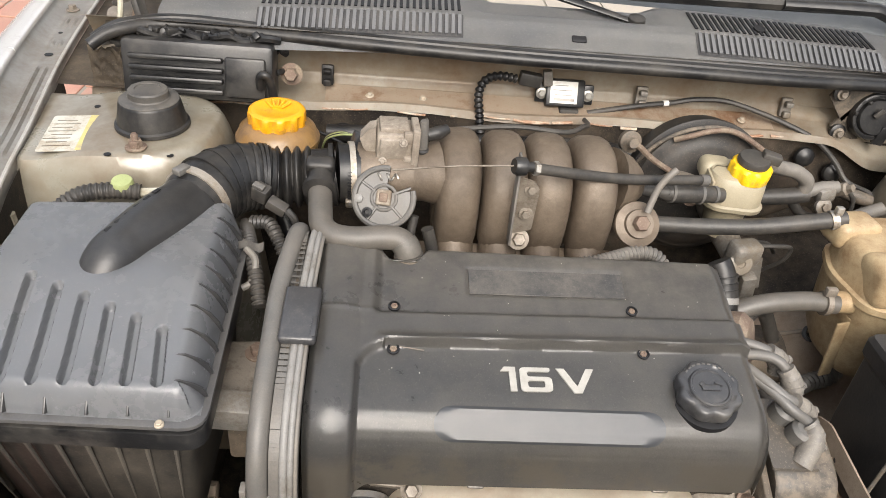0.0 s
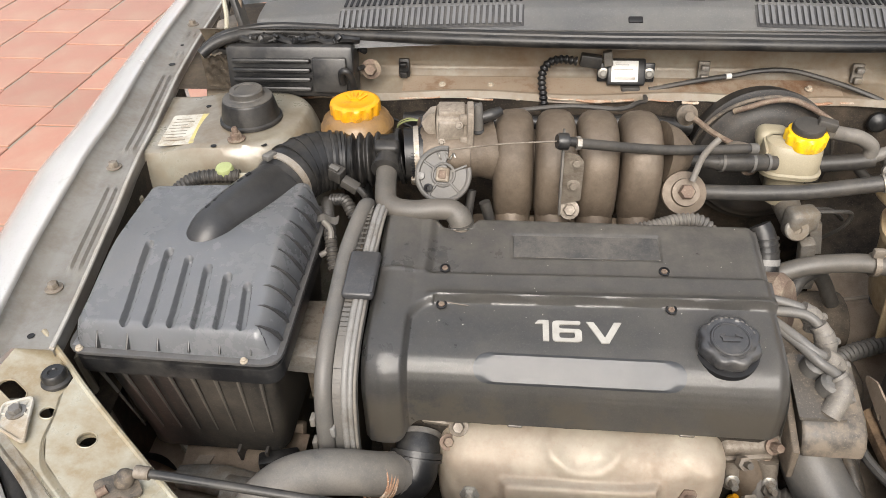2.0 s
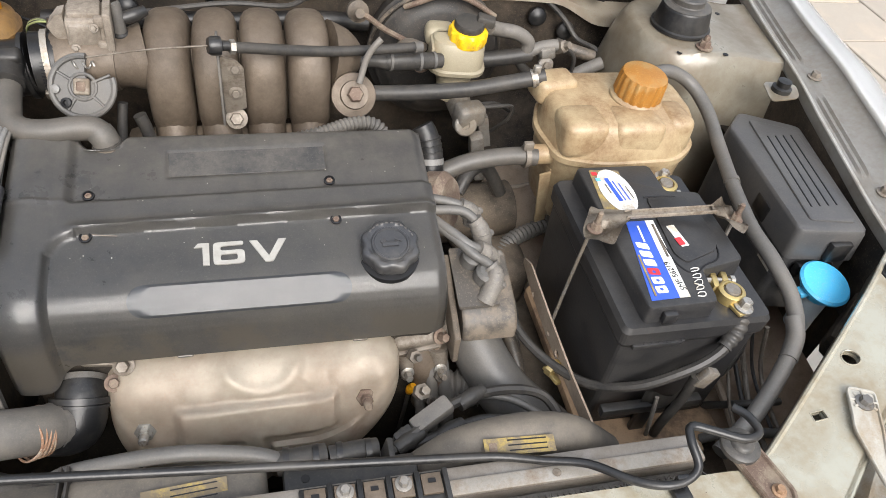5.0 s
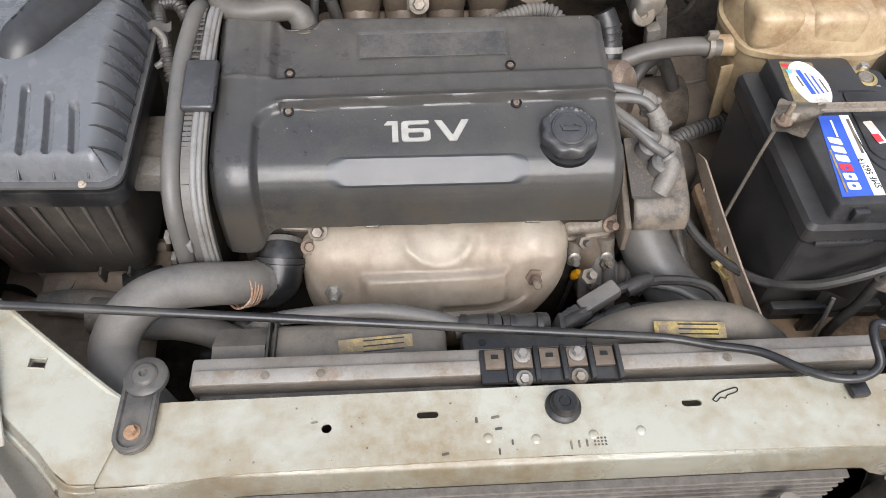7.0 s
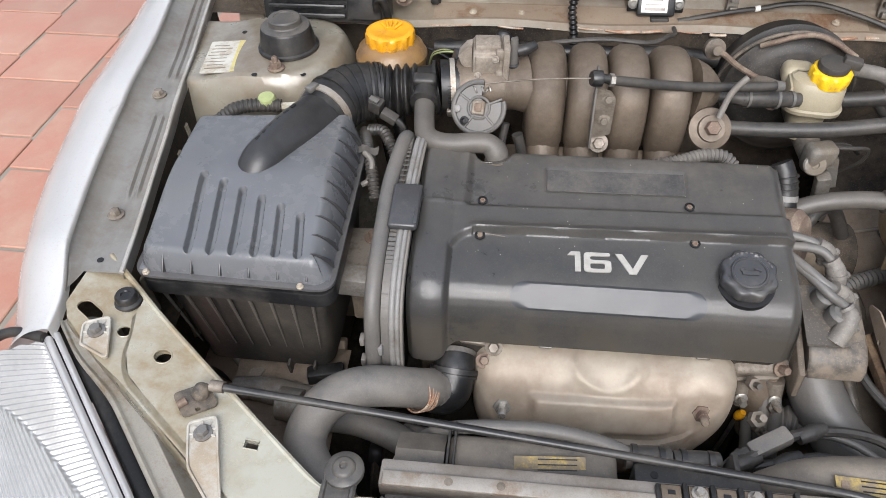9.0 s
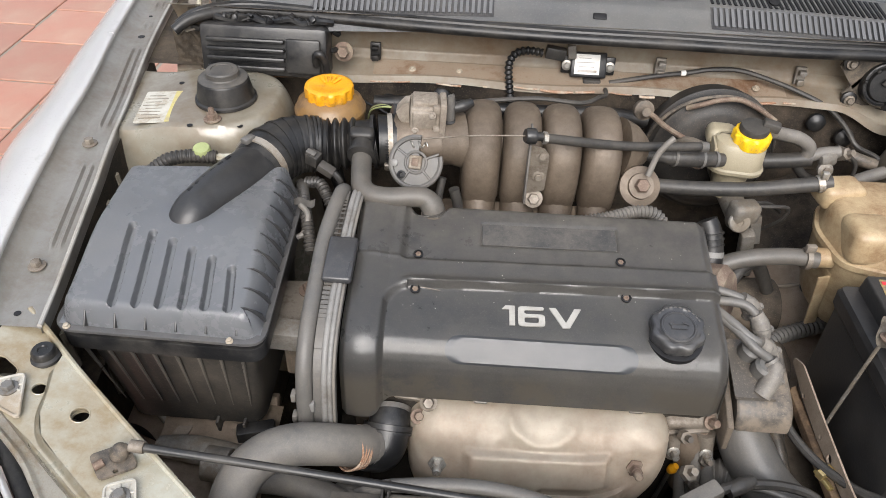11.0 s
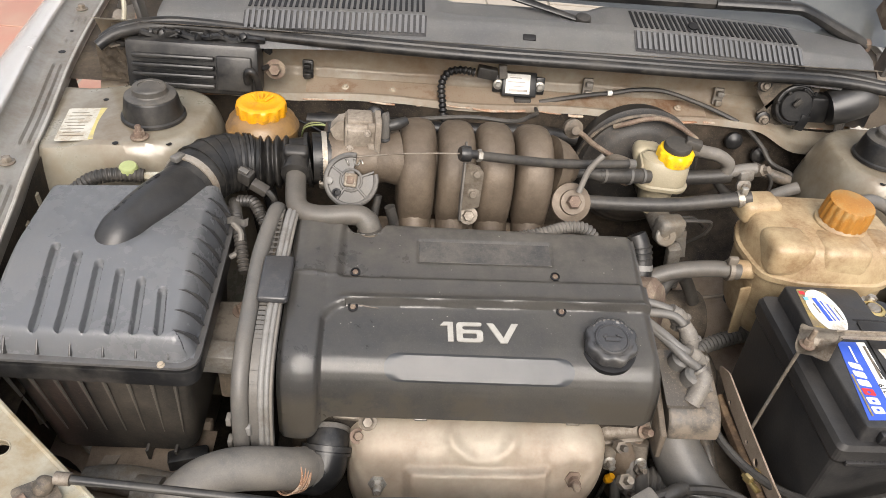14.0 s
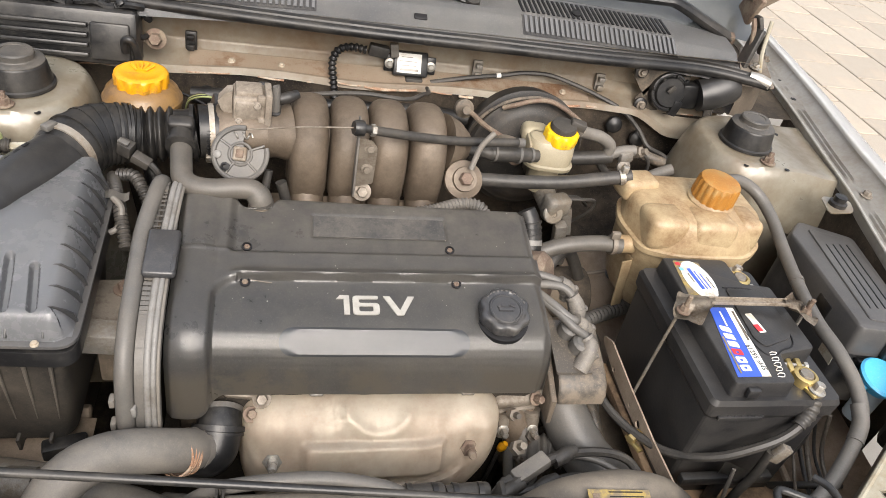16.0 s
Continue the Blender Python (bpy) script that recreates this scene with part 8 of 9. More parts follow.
for x, z, m in ((-0.364, 0.862, M_RUBBER), (0.118, 0.862, M_CAST), (0.352, 0.86, M_CAST)):
    cl = thing("pipe_clip", (x, 0.96, z - 0.016), "small clip standing on the bulkhead ledge", "clip", "bulkhead clips")
    b = box((x, 0.962, z), (0.018, 0.008, 0.030), 0.002, (-10, 0, 0))
    box((x, 0.954, z + 0.008), (0.012, 0.010, 0.008), 0.002, bm=b)
    part("clip_body", b, m, cl)
    part("clip_tongue", box((x, 0.952, z - 0.008), (0.012, 0.008, 0.010), 0.002), m, cl)
# pressed ribs and studs of the ledge
for x in (-0.22, -0.30, 0.22, 0.28, 0.05):
    part("ledge_stud", bolt((x, 0.945, 0.8395), (0, -0.2, 1), 0.004, 0.004), M_CREAM, body)
part("body_plate", box((0.075, 0.952, 0.918), (0.145, 0.002, 0.014), 0.0008, (-58, 0, 0)), M_CREAM, body)
part("dark_patch_foam", box((0.105, 0.947, 0.920), (0.05, 0.004, 0.014), 0.002, (-58, 0, 0)), M_RUBBER, body, "black foam strip")
wm = thing("wiper_motor", (0.5, 0.93, 0.81), "black wiper motor with its gear housing on the bulkhead", "wiper motor")
part("motor_can", tube([(0.524, 0.912, 0.874), (0.530, 0.912, 0.876), (0.550, 0.913, 0.884), (0.588, 0.916, 0.900), (0.595, 0.916, 0.903)], [0.029, 0.032, 0.033, 0.033, 0.026], 30, 4), M_GLOSS, wm, "black motor can")
part("gear_housing", lathe([(0.036, 0), (0.036, 0.016), (0.0345, 0.020), (0.032, 0.0205), (0.031, 0.0185), (0.0285, 0.0185), (0.0275, 0.0225), (0.026, 0.0245), (0.004, 0.025)], (0.470, 0.932, 0.870), (-0.05, -1, 0.25), 40), M_BLACK, wm)
for k in range(9):
    a = radians(40 * k + 12)
    part("rim_notch", box((0.470 + 0.0345 * math.cos(a), 0.914 - 0.009 * math.sin(a), 0.874 + 0.0345 * math.sin(a)), (0.006, 0.006, 0.006), 0.0015, (0, -math.degrees(a), 0)), M_BLACK, wm)
part("housing_lug", box((0.466, 0.904, 0.884), (0.010, 0.004, 0.016), 0.0015, (0, 35, 0)), M_WIRE, wm)
part("housing_cover", box((0.486, 0.906, 0.848), (0.018, 0.010, 0.030), 0.003, (0, 12, 0)), M_BLACK, wm)
part("housing_neck", box((0.510, 0.922, 0.870), (0.040, 0.03, 0.048), 0.006), M_BLACK, wm)
for x, z in ((0.405, 0.906), (0.492, 0.917), (0.425, 0.842)):
    c = Vector((0.470 + (x - 0.470) * 0.42, 0.868 + (z - 0.868) * 0.42))
    d = Vector((x, z)) - c
    n = Vector((-d.y, d.x)).normalized()
    arm = [c + n * 0.030, Vector((x, z)) + n * 0.013 + d.normalized() * 0.006, Vector((x, z)) - n * 0.013 + d.normalized() * 0.006, c - n * 0.030]
    part("mounting_arm", loft([[(p.x, y, p.y) for p in arm] for y in (0.926, 0.931)]), M_COIL, wm, "dusty pressed mounting arm", smooth=False)
    part("mounting_bush", lathe([(0.0125, 0), (0.0125, 0.005), (0.008, 0.007)], (x, 0.924, z), (0, -1, 0.2), 20), M_RUBBER, wm)
    part("mounting_bolt", bolt((x, 0.917, z), (0, -1, 0.2), 0.0055, 0.005), M_BROWN, wm)
for k in range(4):
    part("motor_lead", tube([(0.532 + 0.004 * k, 0.905, 0.895 - 0.004 * k), (0.538 + 0.004 * k, 0.895, 0.865), (0.545 + 0.003 * k, 0.893, 0.835), (0.548, 0.892, 0.812 - 0.004 * k)], 0.003, 6), M_WIRE, wm)
part("motor_plug", box((0.540, 0.89, 0.803), (0.028, 0.02, 0.024), 0.003, (0, 15, 0)), M_WIRE, wm)
part("sealant_patch", sheet(14, 10, lambda u, v: (0.575 + 0.05 * u, 0.905 - 0.02 * v + 0.004 * noise.noise(Vector((u * 6, v * 6, 1))), 0.845 - 0.03 * v + 0.006 * noise.noise(Vector((u * 5, v * 7, 4)))), 0.002), M_WHITE, wm, "smeared pale sealant")
# wiper arm and windscreen edge on the cowl
wip = thing("windscreen_wiper", (0.0, 1.03, 0.96), "black wiper arm lying in the cowl recess", "wiper")
part("arm", tube([(0.09, 1.015, 0.960), (0.02, 1.035, 0.972), (-0.06, 1.055, 0.985), (-0.20, 1.085, 1.005)], [0.008, 0.011, 0.010, 0.006], 10, flat=0.5), M_BLACK, wip)
part("arm_pivot", lathe([(0.014, 0), (0.013, 0.010), (0.006, 0.013)], (0.098, 1.012, 0.957), (0, -0.2, 1), 20), M_BLACK, wip)
wip2 = thing("windscreen_wiper", (0.5, 1.05, 0.95), "black wiper arm along the windscreen edge", "wiper")
part("arm", tube([(0.615, 1.03, 0.945), (0.60, 1.03, 0.952), (0.555, 1.032, 0.970), (0.49, 1.034, 0.996), (0.455, 1.036, 0.999), (0.33, 1.04, 0.996)], [0.016, 0.016, 0.015, 0.015, 0.013, 0.012], 12, flat=0.7), M_BLACK, wip2)
part("blade", tube([(0.46, 1.04, 0.999), (0.30, 1.045, 0.995), (0.10, 1.052, 0.991), (-0.06, 1.06, 0.989)], 0.010, 8, flat=1.2), M_RUBBER, wip2, "long black wiper blade")
part("arm_pivot", lathe([(0.015, 0), (0.013, 0.014), (0.006, 0.018)], (0.615, 1.03, 0.94), (0, -0.2, 1), 20), M_RUST, wip2)
part("cowl_badge", lathe([(0.009, 0), (0.009, 0.003), (0.006, 0.004)], (0.286, 1.0, 0.966), (0, -0.3, 1), 12), M_INK, cowl)
part("cowl_notch", box((-0.0, 0.948, 0.948), (0.022, 0.012, 0.006), 0.002, (30, 0, 0)), M_INK, cowl)
for s in (1, -1):
    hg = thing("corner_bracket", (s * 0.63, 0.98, 0.90), "pale steel bonnet hinge at the corner of the cowl", "bracket", "bonnet hinge brackets")
    part("hinge_stay", box((s * 0.630, 0.972, 0.945), (0.010, 0.030, 0.085), 0.003, (-12, s * 14, 0)), M_WIRE, hg, "dark hinge leg")
    part("hinge_bar", box((s * 0.648, 0.985, 0.972), (0.009, 0.022, 0.075), 0.003, (-10, -s * 25, 0)), M_WIRE, hg)
    part("hinge_plate", plate(rounded([(s * 0.605, 0.93), (s * 0.665, 0.90), (s * 0.68, 0.99), (s * 0.64, 1.02)], 0.008, 3), (), 0.912, 0.003, lift=lambda x, y: 0.25 * (y - 0.92)), M_BROWN, hg)
    part("hinge_link", tube([(s * 0.637, 0.965, 0.915), (s * 0.632, 0.975, 0.955), (s * 0.628, 0.982, 0.985), (s * 0.625, 0.99, 1.0)], 0.0045, 8), M_RUST, hg)
    part("hinge_arm", tube([(s * 0.655, 0.945, 0.912), (s * 0.650, 0.96, 0.95), (s * 0.66, 0.985, 1.0)], 0.004, 8), M_PAINTF, hg)
    part("hinge_bolt", bolt((s * 0.643, 0.95, 0.923), (0, 0, 1), 0.007, 0.006), M_STEEL, hg)
    if s > 0:
        part("seal_end", tube([(s * 0.60, 0.898, 0.926), (s * 0.618, 0.889, 0.925), (s * 0.634, 0.879, 0.922)], [0.0105, 0.0115, 0.0105], 12), M_STEEL, hg, "crumpled bright seal end")

# ---- hoses and pipes between brake cylinder and wing ----
for k, (pts, r, m, rib) in enumerate((
    ([(0.262, 0.79, 0.848), (0.283, 0.80, 0.839), (0.308, 0.80, 0.834), (0.329, 0.80, 0.820), (0.330, 0.80, 0.800)], 0.0105, M_HOSE, None),
    ([(0.250, 0.80, 0.788), (0.276, 0.80, 0.790), (0.312, 0.80, 0.794), (0.338, 0.80, 0.799)], 0.0125, M_WIRE, None),
    ([(0.331, 0.80, 0.799), (0.352, 0.80, 0.810), (0.378, 0.80, 0.813)], 0.0095, M_HOSE, None),
    ([(0.376, 0.80, 0.812), (0.398, 0.80, 0.806), (0.412, 0.80, 0.790), (0.414, 0.80, 0.766)], 0.0032, M_WIRE, None),
    ([(0.318, 0.80, 0.788), (0.341, 0.80, 0.765), (0.368, 0.80, 0.758), (0.424, 0.80, 0.761)], 0.0075, M_WIRE, None),
    ([(0.420, 0.80, 0.760), (0.437, 0.80, 0.770), (0.462, 0.80, 0.782)], 0.0105, M_HOSE, None),
)):
    cable_thing("brake_side_hose", pts, r, m, "dusty hose running beside the brake cylinder", "hose", 10, rib)
pv = thing("clutch_pipe_union", (0.355, 0.80, 0.775), "grey metal pipe union with a round bolt", "pipe union")
part("union_body", box((0.362, 0.798, 0.803), (0.026, 0.022, 0.024), 0.006, (0, -15, 10)), M_CAST, pv)
part("union_bolt", lathe([(0.012, 0), (0.012, 0.006), (0.007, 0.009)], (0.361, 0.790, 0.786), (0, -1, 0.4), 18), M_CAST, pv)
part("bolt_hex", lathe([(0.006, 0.008), (0.006, 0.013)], (0.361, 0.790, 0.786), (0, -1, 0.4), 6), M_BROWN, pv)
cs = thing("clutch_slave_bracket", (0.24, 0.70, 0.68), "grey cast bracket hanging below the brake cylinder", "bracket")
part("leg", box((0.245, 0.705, 0.69), (0.022, 0.02, 0.07), 0.005, (10, -12, 0)), M_CAST, cs)
part("leg_foot", box((0.252, 0.70, 0.655), (0.018, 0.03, 0.02), 0.004), M_CAST, cs)
part("rear_nut", bolt((0.165, 0.79, 0.79), (0, -1, 0.3), 0.009, 0.012), M_RUST, cs)

# ---- clutter low in the bay ----
cable_thing("corrugated_pipe", [(0.20, 0.50, 0.60), (0.272, 0.579, 0.61), (0.324, 0.606, 0.612), (0.365, 0.621, 0.615), (0.378, 0.645, 0.63), (0.372, 0.665, 0.66)], 0.0115, M_HOSE, "grey corrugated pipe under the coolant tank", "pipe", 12, (0.008, 0.0014))
neg = cable_thing("battery_cable", [(0.205, 0.425, 0.69), (0.217, 0.401, 0.672), (0.226, 0.371, 0.662), (0.249, 0.329, 0.66), (0.280, 0.285, 0.674), (0.318, 0.258, 0.702), (0.355, 0.250, 0.728), (0.390, 0.252, 0.748), (0.413, 0.262, 0.768), (0.427, 0.285, 0.795)], 0.0058, M_WIRE, "thick black battery cable drooping past the battery")
part("cable_boot", tube([(0.405, 0.258, 0.760), (0.419, 0.268, 0.772), (0.425, 0.279, 0.788), (0.428, 0.286, 0.797)], [0.008, 0.010, 0.0105, 0.008], 12, rib=(0.009, 0.0008)), M_WIRE, neg, "tape-wrapped cable end")
part("cable_clip", box((0.252, 0.325, 0.655), (0.022, 0.010, 0.012), 0.002, (0, 0, 30)), M_BRASS, neg)
part("clip_wing", box((0.25, 0.318, 0.65), (0.008, 0.028, 0.005), 0.001, (0, 20, 20)), M_BRASS, neg)
rt = thing("loose_connector", (0.36, 0.25, 0.66), "taped loose connector hanging at the battery front", "connector")
part("tape_flag", sheet(10, 6, lambda u, v: (0.325 + 0.05 * u, 0.2475 + 0.004 * math.sin(u * 7), 0.705 - 0.022 * v - 0.010 * math.sin(u * 3)), 0.003), M_WIRE, rt)
part("wire_tail", tube([(0.345, 0.248, 0.69), (0.350, 0.245, 0.65), (0.356, 0.246, 0.62), (0.362, 0.25, 0.60)], 0.0025, 8), M_HOSE, rt)
part("thick_tail", tube([(0.382, 0.249, 0.722), (0.378, 0.246, 0.68), (0.370, 0.246, 0.64), (0.372, 0.25, 0.60)], 0.006, 10), M_WIRE, rt)
part("clamp_tag", box((0.392, 0.246, 0.722), (0.018, 0.010, 0.028), 0.002, (0, 25, 0)), M_CAST, rt)
for k, pts in enumerate(([(0.03, 0.235, 0.65), (0.055, 0.248, 0.662), (0.091, 0.269, 0.668), (0.128, 0.288, 0.668), (0.183, 0.297, 0.664), (0.227, 0.287, 0.658), (0.247, 0.255, 0.64)], [(0.02, 0.24, 0.645), (0.062, 0.246, 0.655), (0.110, 0.259, 0.655), (0.153, 0.270, 0.652), (0.197, 0.262, 0.645), (0.225, 0.24, 0.63)], [(-0.05, 0.23, 0.66), (0.0, 0.235, 0.664), (0.03, 0.24, 0.655), (0.06, 0.27, 0.65)])):
    cable_thing("front_wiring", pts, 0.006 - 0.001 * k, M_WIRE, "dusty wiring strung behind the radiator fan", "wiring", 8)
cn = thing("sensor_connector", (0.09, 0.28, 0.64), "grey sensor connector behind the radiator", "connector")
part("shell", box((0.09, 0.272, 0.668), (0.05, 0.020, 0.018), 0.004, (0, -15, 25)), M_HOSE, cn)
part("shell_end", box((0.058, 0.256, 0.660), (0.022, 0.016, 0.014), 0.003, (0, -15, 25)), M_WIRE, cn)
part("gold_nut", lathe([(0.010, 0), (0.010, 0.012), (0.005, 0.013), (0.005, 0.025)], (0.088, 0.318, 0.645), (0.1, -0.5, 0.9), 6), M_CAST, cn)
for k, (x, y, z) in enumerate(((0.105, 0.345, 0.63), (0.125, 0.34, 0.60), (0.095, 0.335, 0.585))):
    cable_thing("vertical_hose", [(x, y + 0.03, z + 0.03), (x + 0.006, y, z - 0.02), (x + 0.012, y - 0.02, z - 0.10)], 0.008 + 0.002 * (k % 2), M_HOSE, "grey hose dropping beside the exhaust", "hose", 10)
cable_thing("ribbed_boot", [(0.135, 0.36, 0.585), (0.155, 0.355, 0.59), (0.178, 0.345, 0.59)], 0.02, M_HOSE, "ribbed rubber boot on the gearbox", "boot", 16, (0.008, 0.002))
# engine mount at the timing end
mt = thing("engine_mount", (-0.41, 0.44, 0.66), "dusty steel engine mount between filter box and engine", "engine mount")
part("mount_arm", box((-0.405, 0.470, 0.728), (0.075, 0.085, 0.03), 0.006, (0, 0, 4)), M_BROWN, mt)
part("mount_bolt", bolt((-0.395, 0.492, 0.743), (0, 0, 1), 0.009, 0.008), M_RUST, mt)
part("mount_block", box((-0.410, 0.416, 0.738), (0.048, 0.028, 0.032), 0.003, (6, 4, 0)), M_CAST, mt, "pale weathered block")
part("mount_leg", box((-0.40, 0.44, 0.69), (0.04, 0.03, 0.08), 0.005), M_GRIME, mt)
for k, pts in enumerate(([(-0.435, 0.660, 0.792), (-0.428, 0.635, 0.800), (-0.418, 0.600, 0.802), (-0.408, 0.565, 0.795), (-0.398, 0.53, 0.775)], [(-0.425, 0.655, 0.80), (-0.405, 0.645, 0.806), (-0.392, 0.625, 0.80), (-0.382, 0.61, 0.785)])):
    cable_thing("corrugated_loom", pts, 0.0076, M_WIRE, "black corrugated wiring loom by the filter box", "wiring", 12, (0.006, 0.0012))
lc = thing("loom_clip", (-0.41, 0.56, 0.77), "pale bent loom clip beside the filter box", "clip")
part("clip_blade", sheet(8, 4, lambda u, v: (-0.432 + 0.03 * u, 0.592 + 0.006 * u - 0.01 * v, 0.815 + 0.004 * math.sin(u * 6) - 0.006 * v), 0.002), M_HOSE, lc)
part("clip_loop", tube([(-0.42, 0.585, 0.812), (-0.408, 0.572, 0.806), (-0.41, 0.555, 0.79), (-0.42, 0.548, 0.785)], 0.004, 8), M_HOSE, lc)
# dark machinery that fills the depth
gb = thing("lower_bracketry", (-0.5, 0.35, 0.5), "dusty steel brackets below the filter box", "bracket")
part("joint_tube", tube([(-0.57, 0.335, 0.60), (-0.53, 0.334, 0.602), (-0.46, 0.325, 0.60)], [0.014, 0.019, 0.017], 16), M_CAST, gb)
part("plate_a", box((-0.515, 0.410, 0.548), (0.15, 0.02, 0.10), 0.004, (-35, 0, 0)), M_TRAYD, gb)
part("plate_ear", plate(rounded([(-0.566, 0.330), (-0.548, 0.326), (-0.530, 0.395), (-0.548, 0.400)], 0.006, 3), [disc(-0.5475, 0.372, 0.005, 12)], 0.602, 0.003), M_PANEL, gb, "dusty strip with a hole")
part("plate_b", box((-0.452, 0.365, 0.575), (0.05, 0.02, 0.08), 0.004, (0, 0, 15)), M_BLACK, gb)
part("stay", tube([(-0.60, 0.40, 0.60), (-0.57, 0.38, 0.57), (-0.54, 0.36, 0.53)], 0.007, 8), M_CAST, gb)
part("fender_liner", sheet(10, 10, lambda u, v: (-0.64 + 0.10 * u, 0.36 + 0.05 * v, 0.60 - 0.10 * u * u - 0.05 * v), 0.004), M_BLACK, gb)
dk = thing("subframe", (0, 0.5, 0.34), "dark subframe deep in the engine bay", "subframe")
part("cross_member", box((0.0, 0.74, 0.42), (1.1, 0.12, 0.10), 0.02), M_DARK, dk)
part("side_member", box((0.44, 0.50, 0.50), (0.10, 0.70, 0.10), 0.015), M_GRIME, dk)
part("side_member", box((-0.53, 0.50, 0.46), (0.10, 0.70, 0.10), 0.015), M_GRIME, dk)
part("steering_rack", tube([(-0.4, 0.80, 0.55), (0.0, 0.80, 0.56), (0.4, 0.80, 0.55)], 0.03, 16), M_GRIME, dk)
part("starter_motor", tube([(0.12, 0.66, 0.60), (0.22, 0.665, 0.60), (0.30, 0.67, 0.60)], 0.045, 20), M_GRIME, dk)
part("selector_tower", box((0.25, 0.56, 0.57), (0.10, 0.09, 0.10), 0.03, seg=3), M_GRIME, dk)
# ---- open bonnet: only its lower corners come into view ----
hood = thing("bonnet", (0, 1.12, 1.03), "open bonnet standing up over the windscreen", "bonnet")
HOOD_A, HOOD_B = Vector((0, 1.075, 1.045)), Vector((0, 1.02, 1.95))


def hood_f(u, v):
    x = (2 * u - 1) * 0.655
    p = HOOD_A.lerp(HOOD_B, v)
    lift = 0.055 * (1 - (abs(x) / 0.655) ** 2) ** 0.5 if abs(x) < 0.655 else 0.0
    return (x, p.y + 0.03 * (1 - (x / 0.655) ** 2), p.z + lift * (1 - v))


part("bonnet_underside", sheet(40, 20, hood_f, 0.003), M_PAINT, hood)
for s in (1, -1):
    part("bonnet_edge", box((s * 0.648, 1.035, 1.50), (0.03, 0.035, 0.90), 0.008, (3.5, 0, 0)), M_GRIME, hood, "folded inner edge of the bonnet")
    part("hinge_leaf", box((s * 0.640, 1.035, 1.012), (0.012, 0.05, 0.06), 0.004, (25, 0, 0)), M_RUST, hood, "rusty hinge leaf")
    wedge = [(s * 0.605, 1.06), (s * 0.640, 1.008), (s * 0.655, 1.005), (s * 0.71, 1.045), (s * 0.71, 1.08), (s * 0.605, 1.08)]
    part("bonnet_corner", loft([[(x, y, z) for x, z in wedge] for y in (1.028, 1.06)]), M_GRIME, hood, "dark folded bonnet corner", smooth=False)
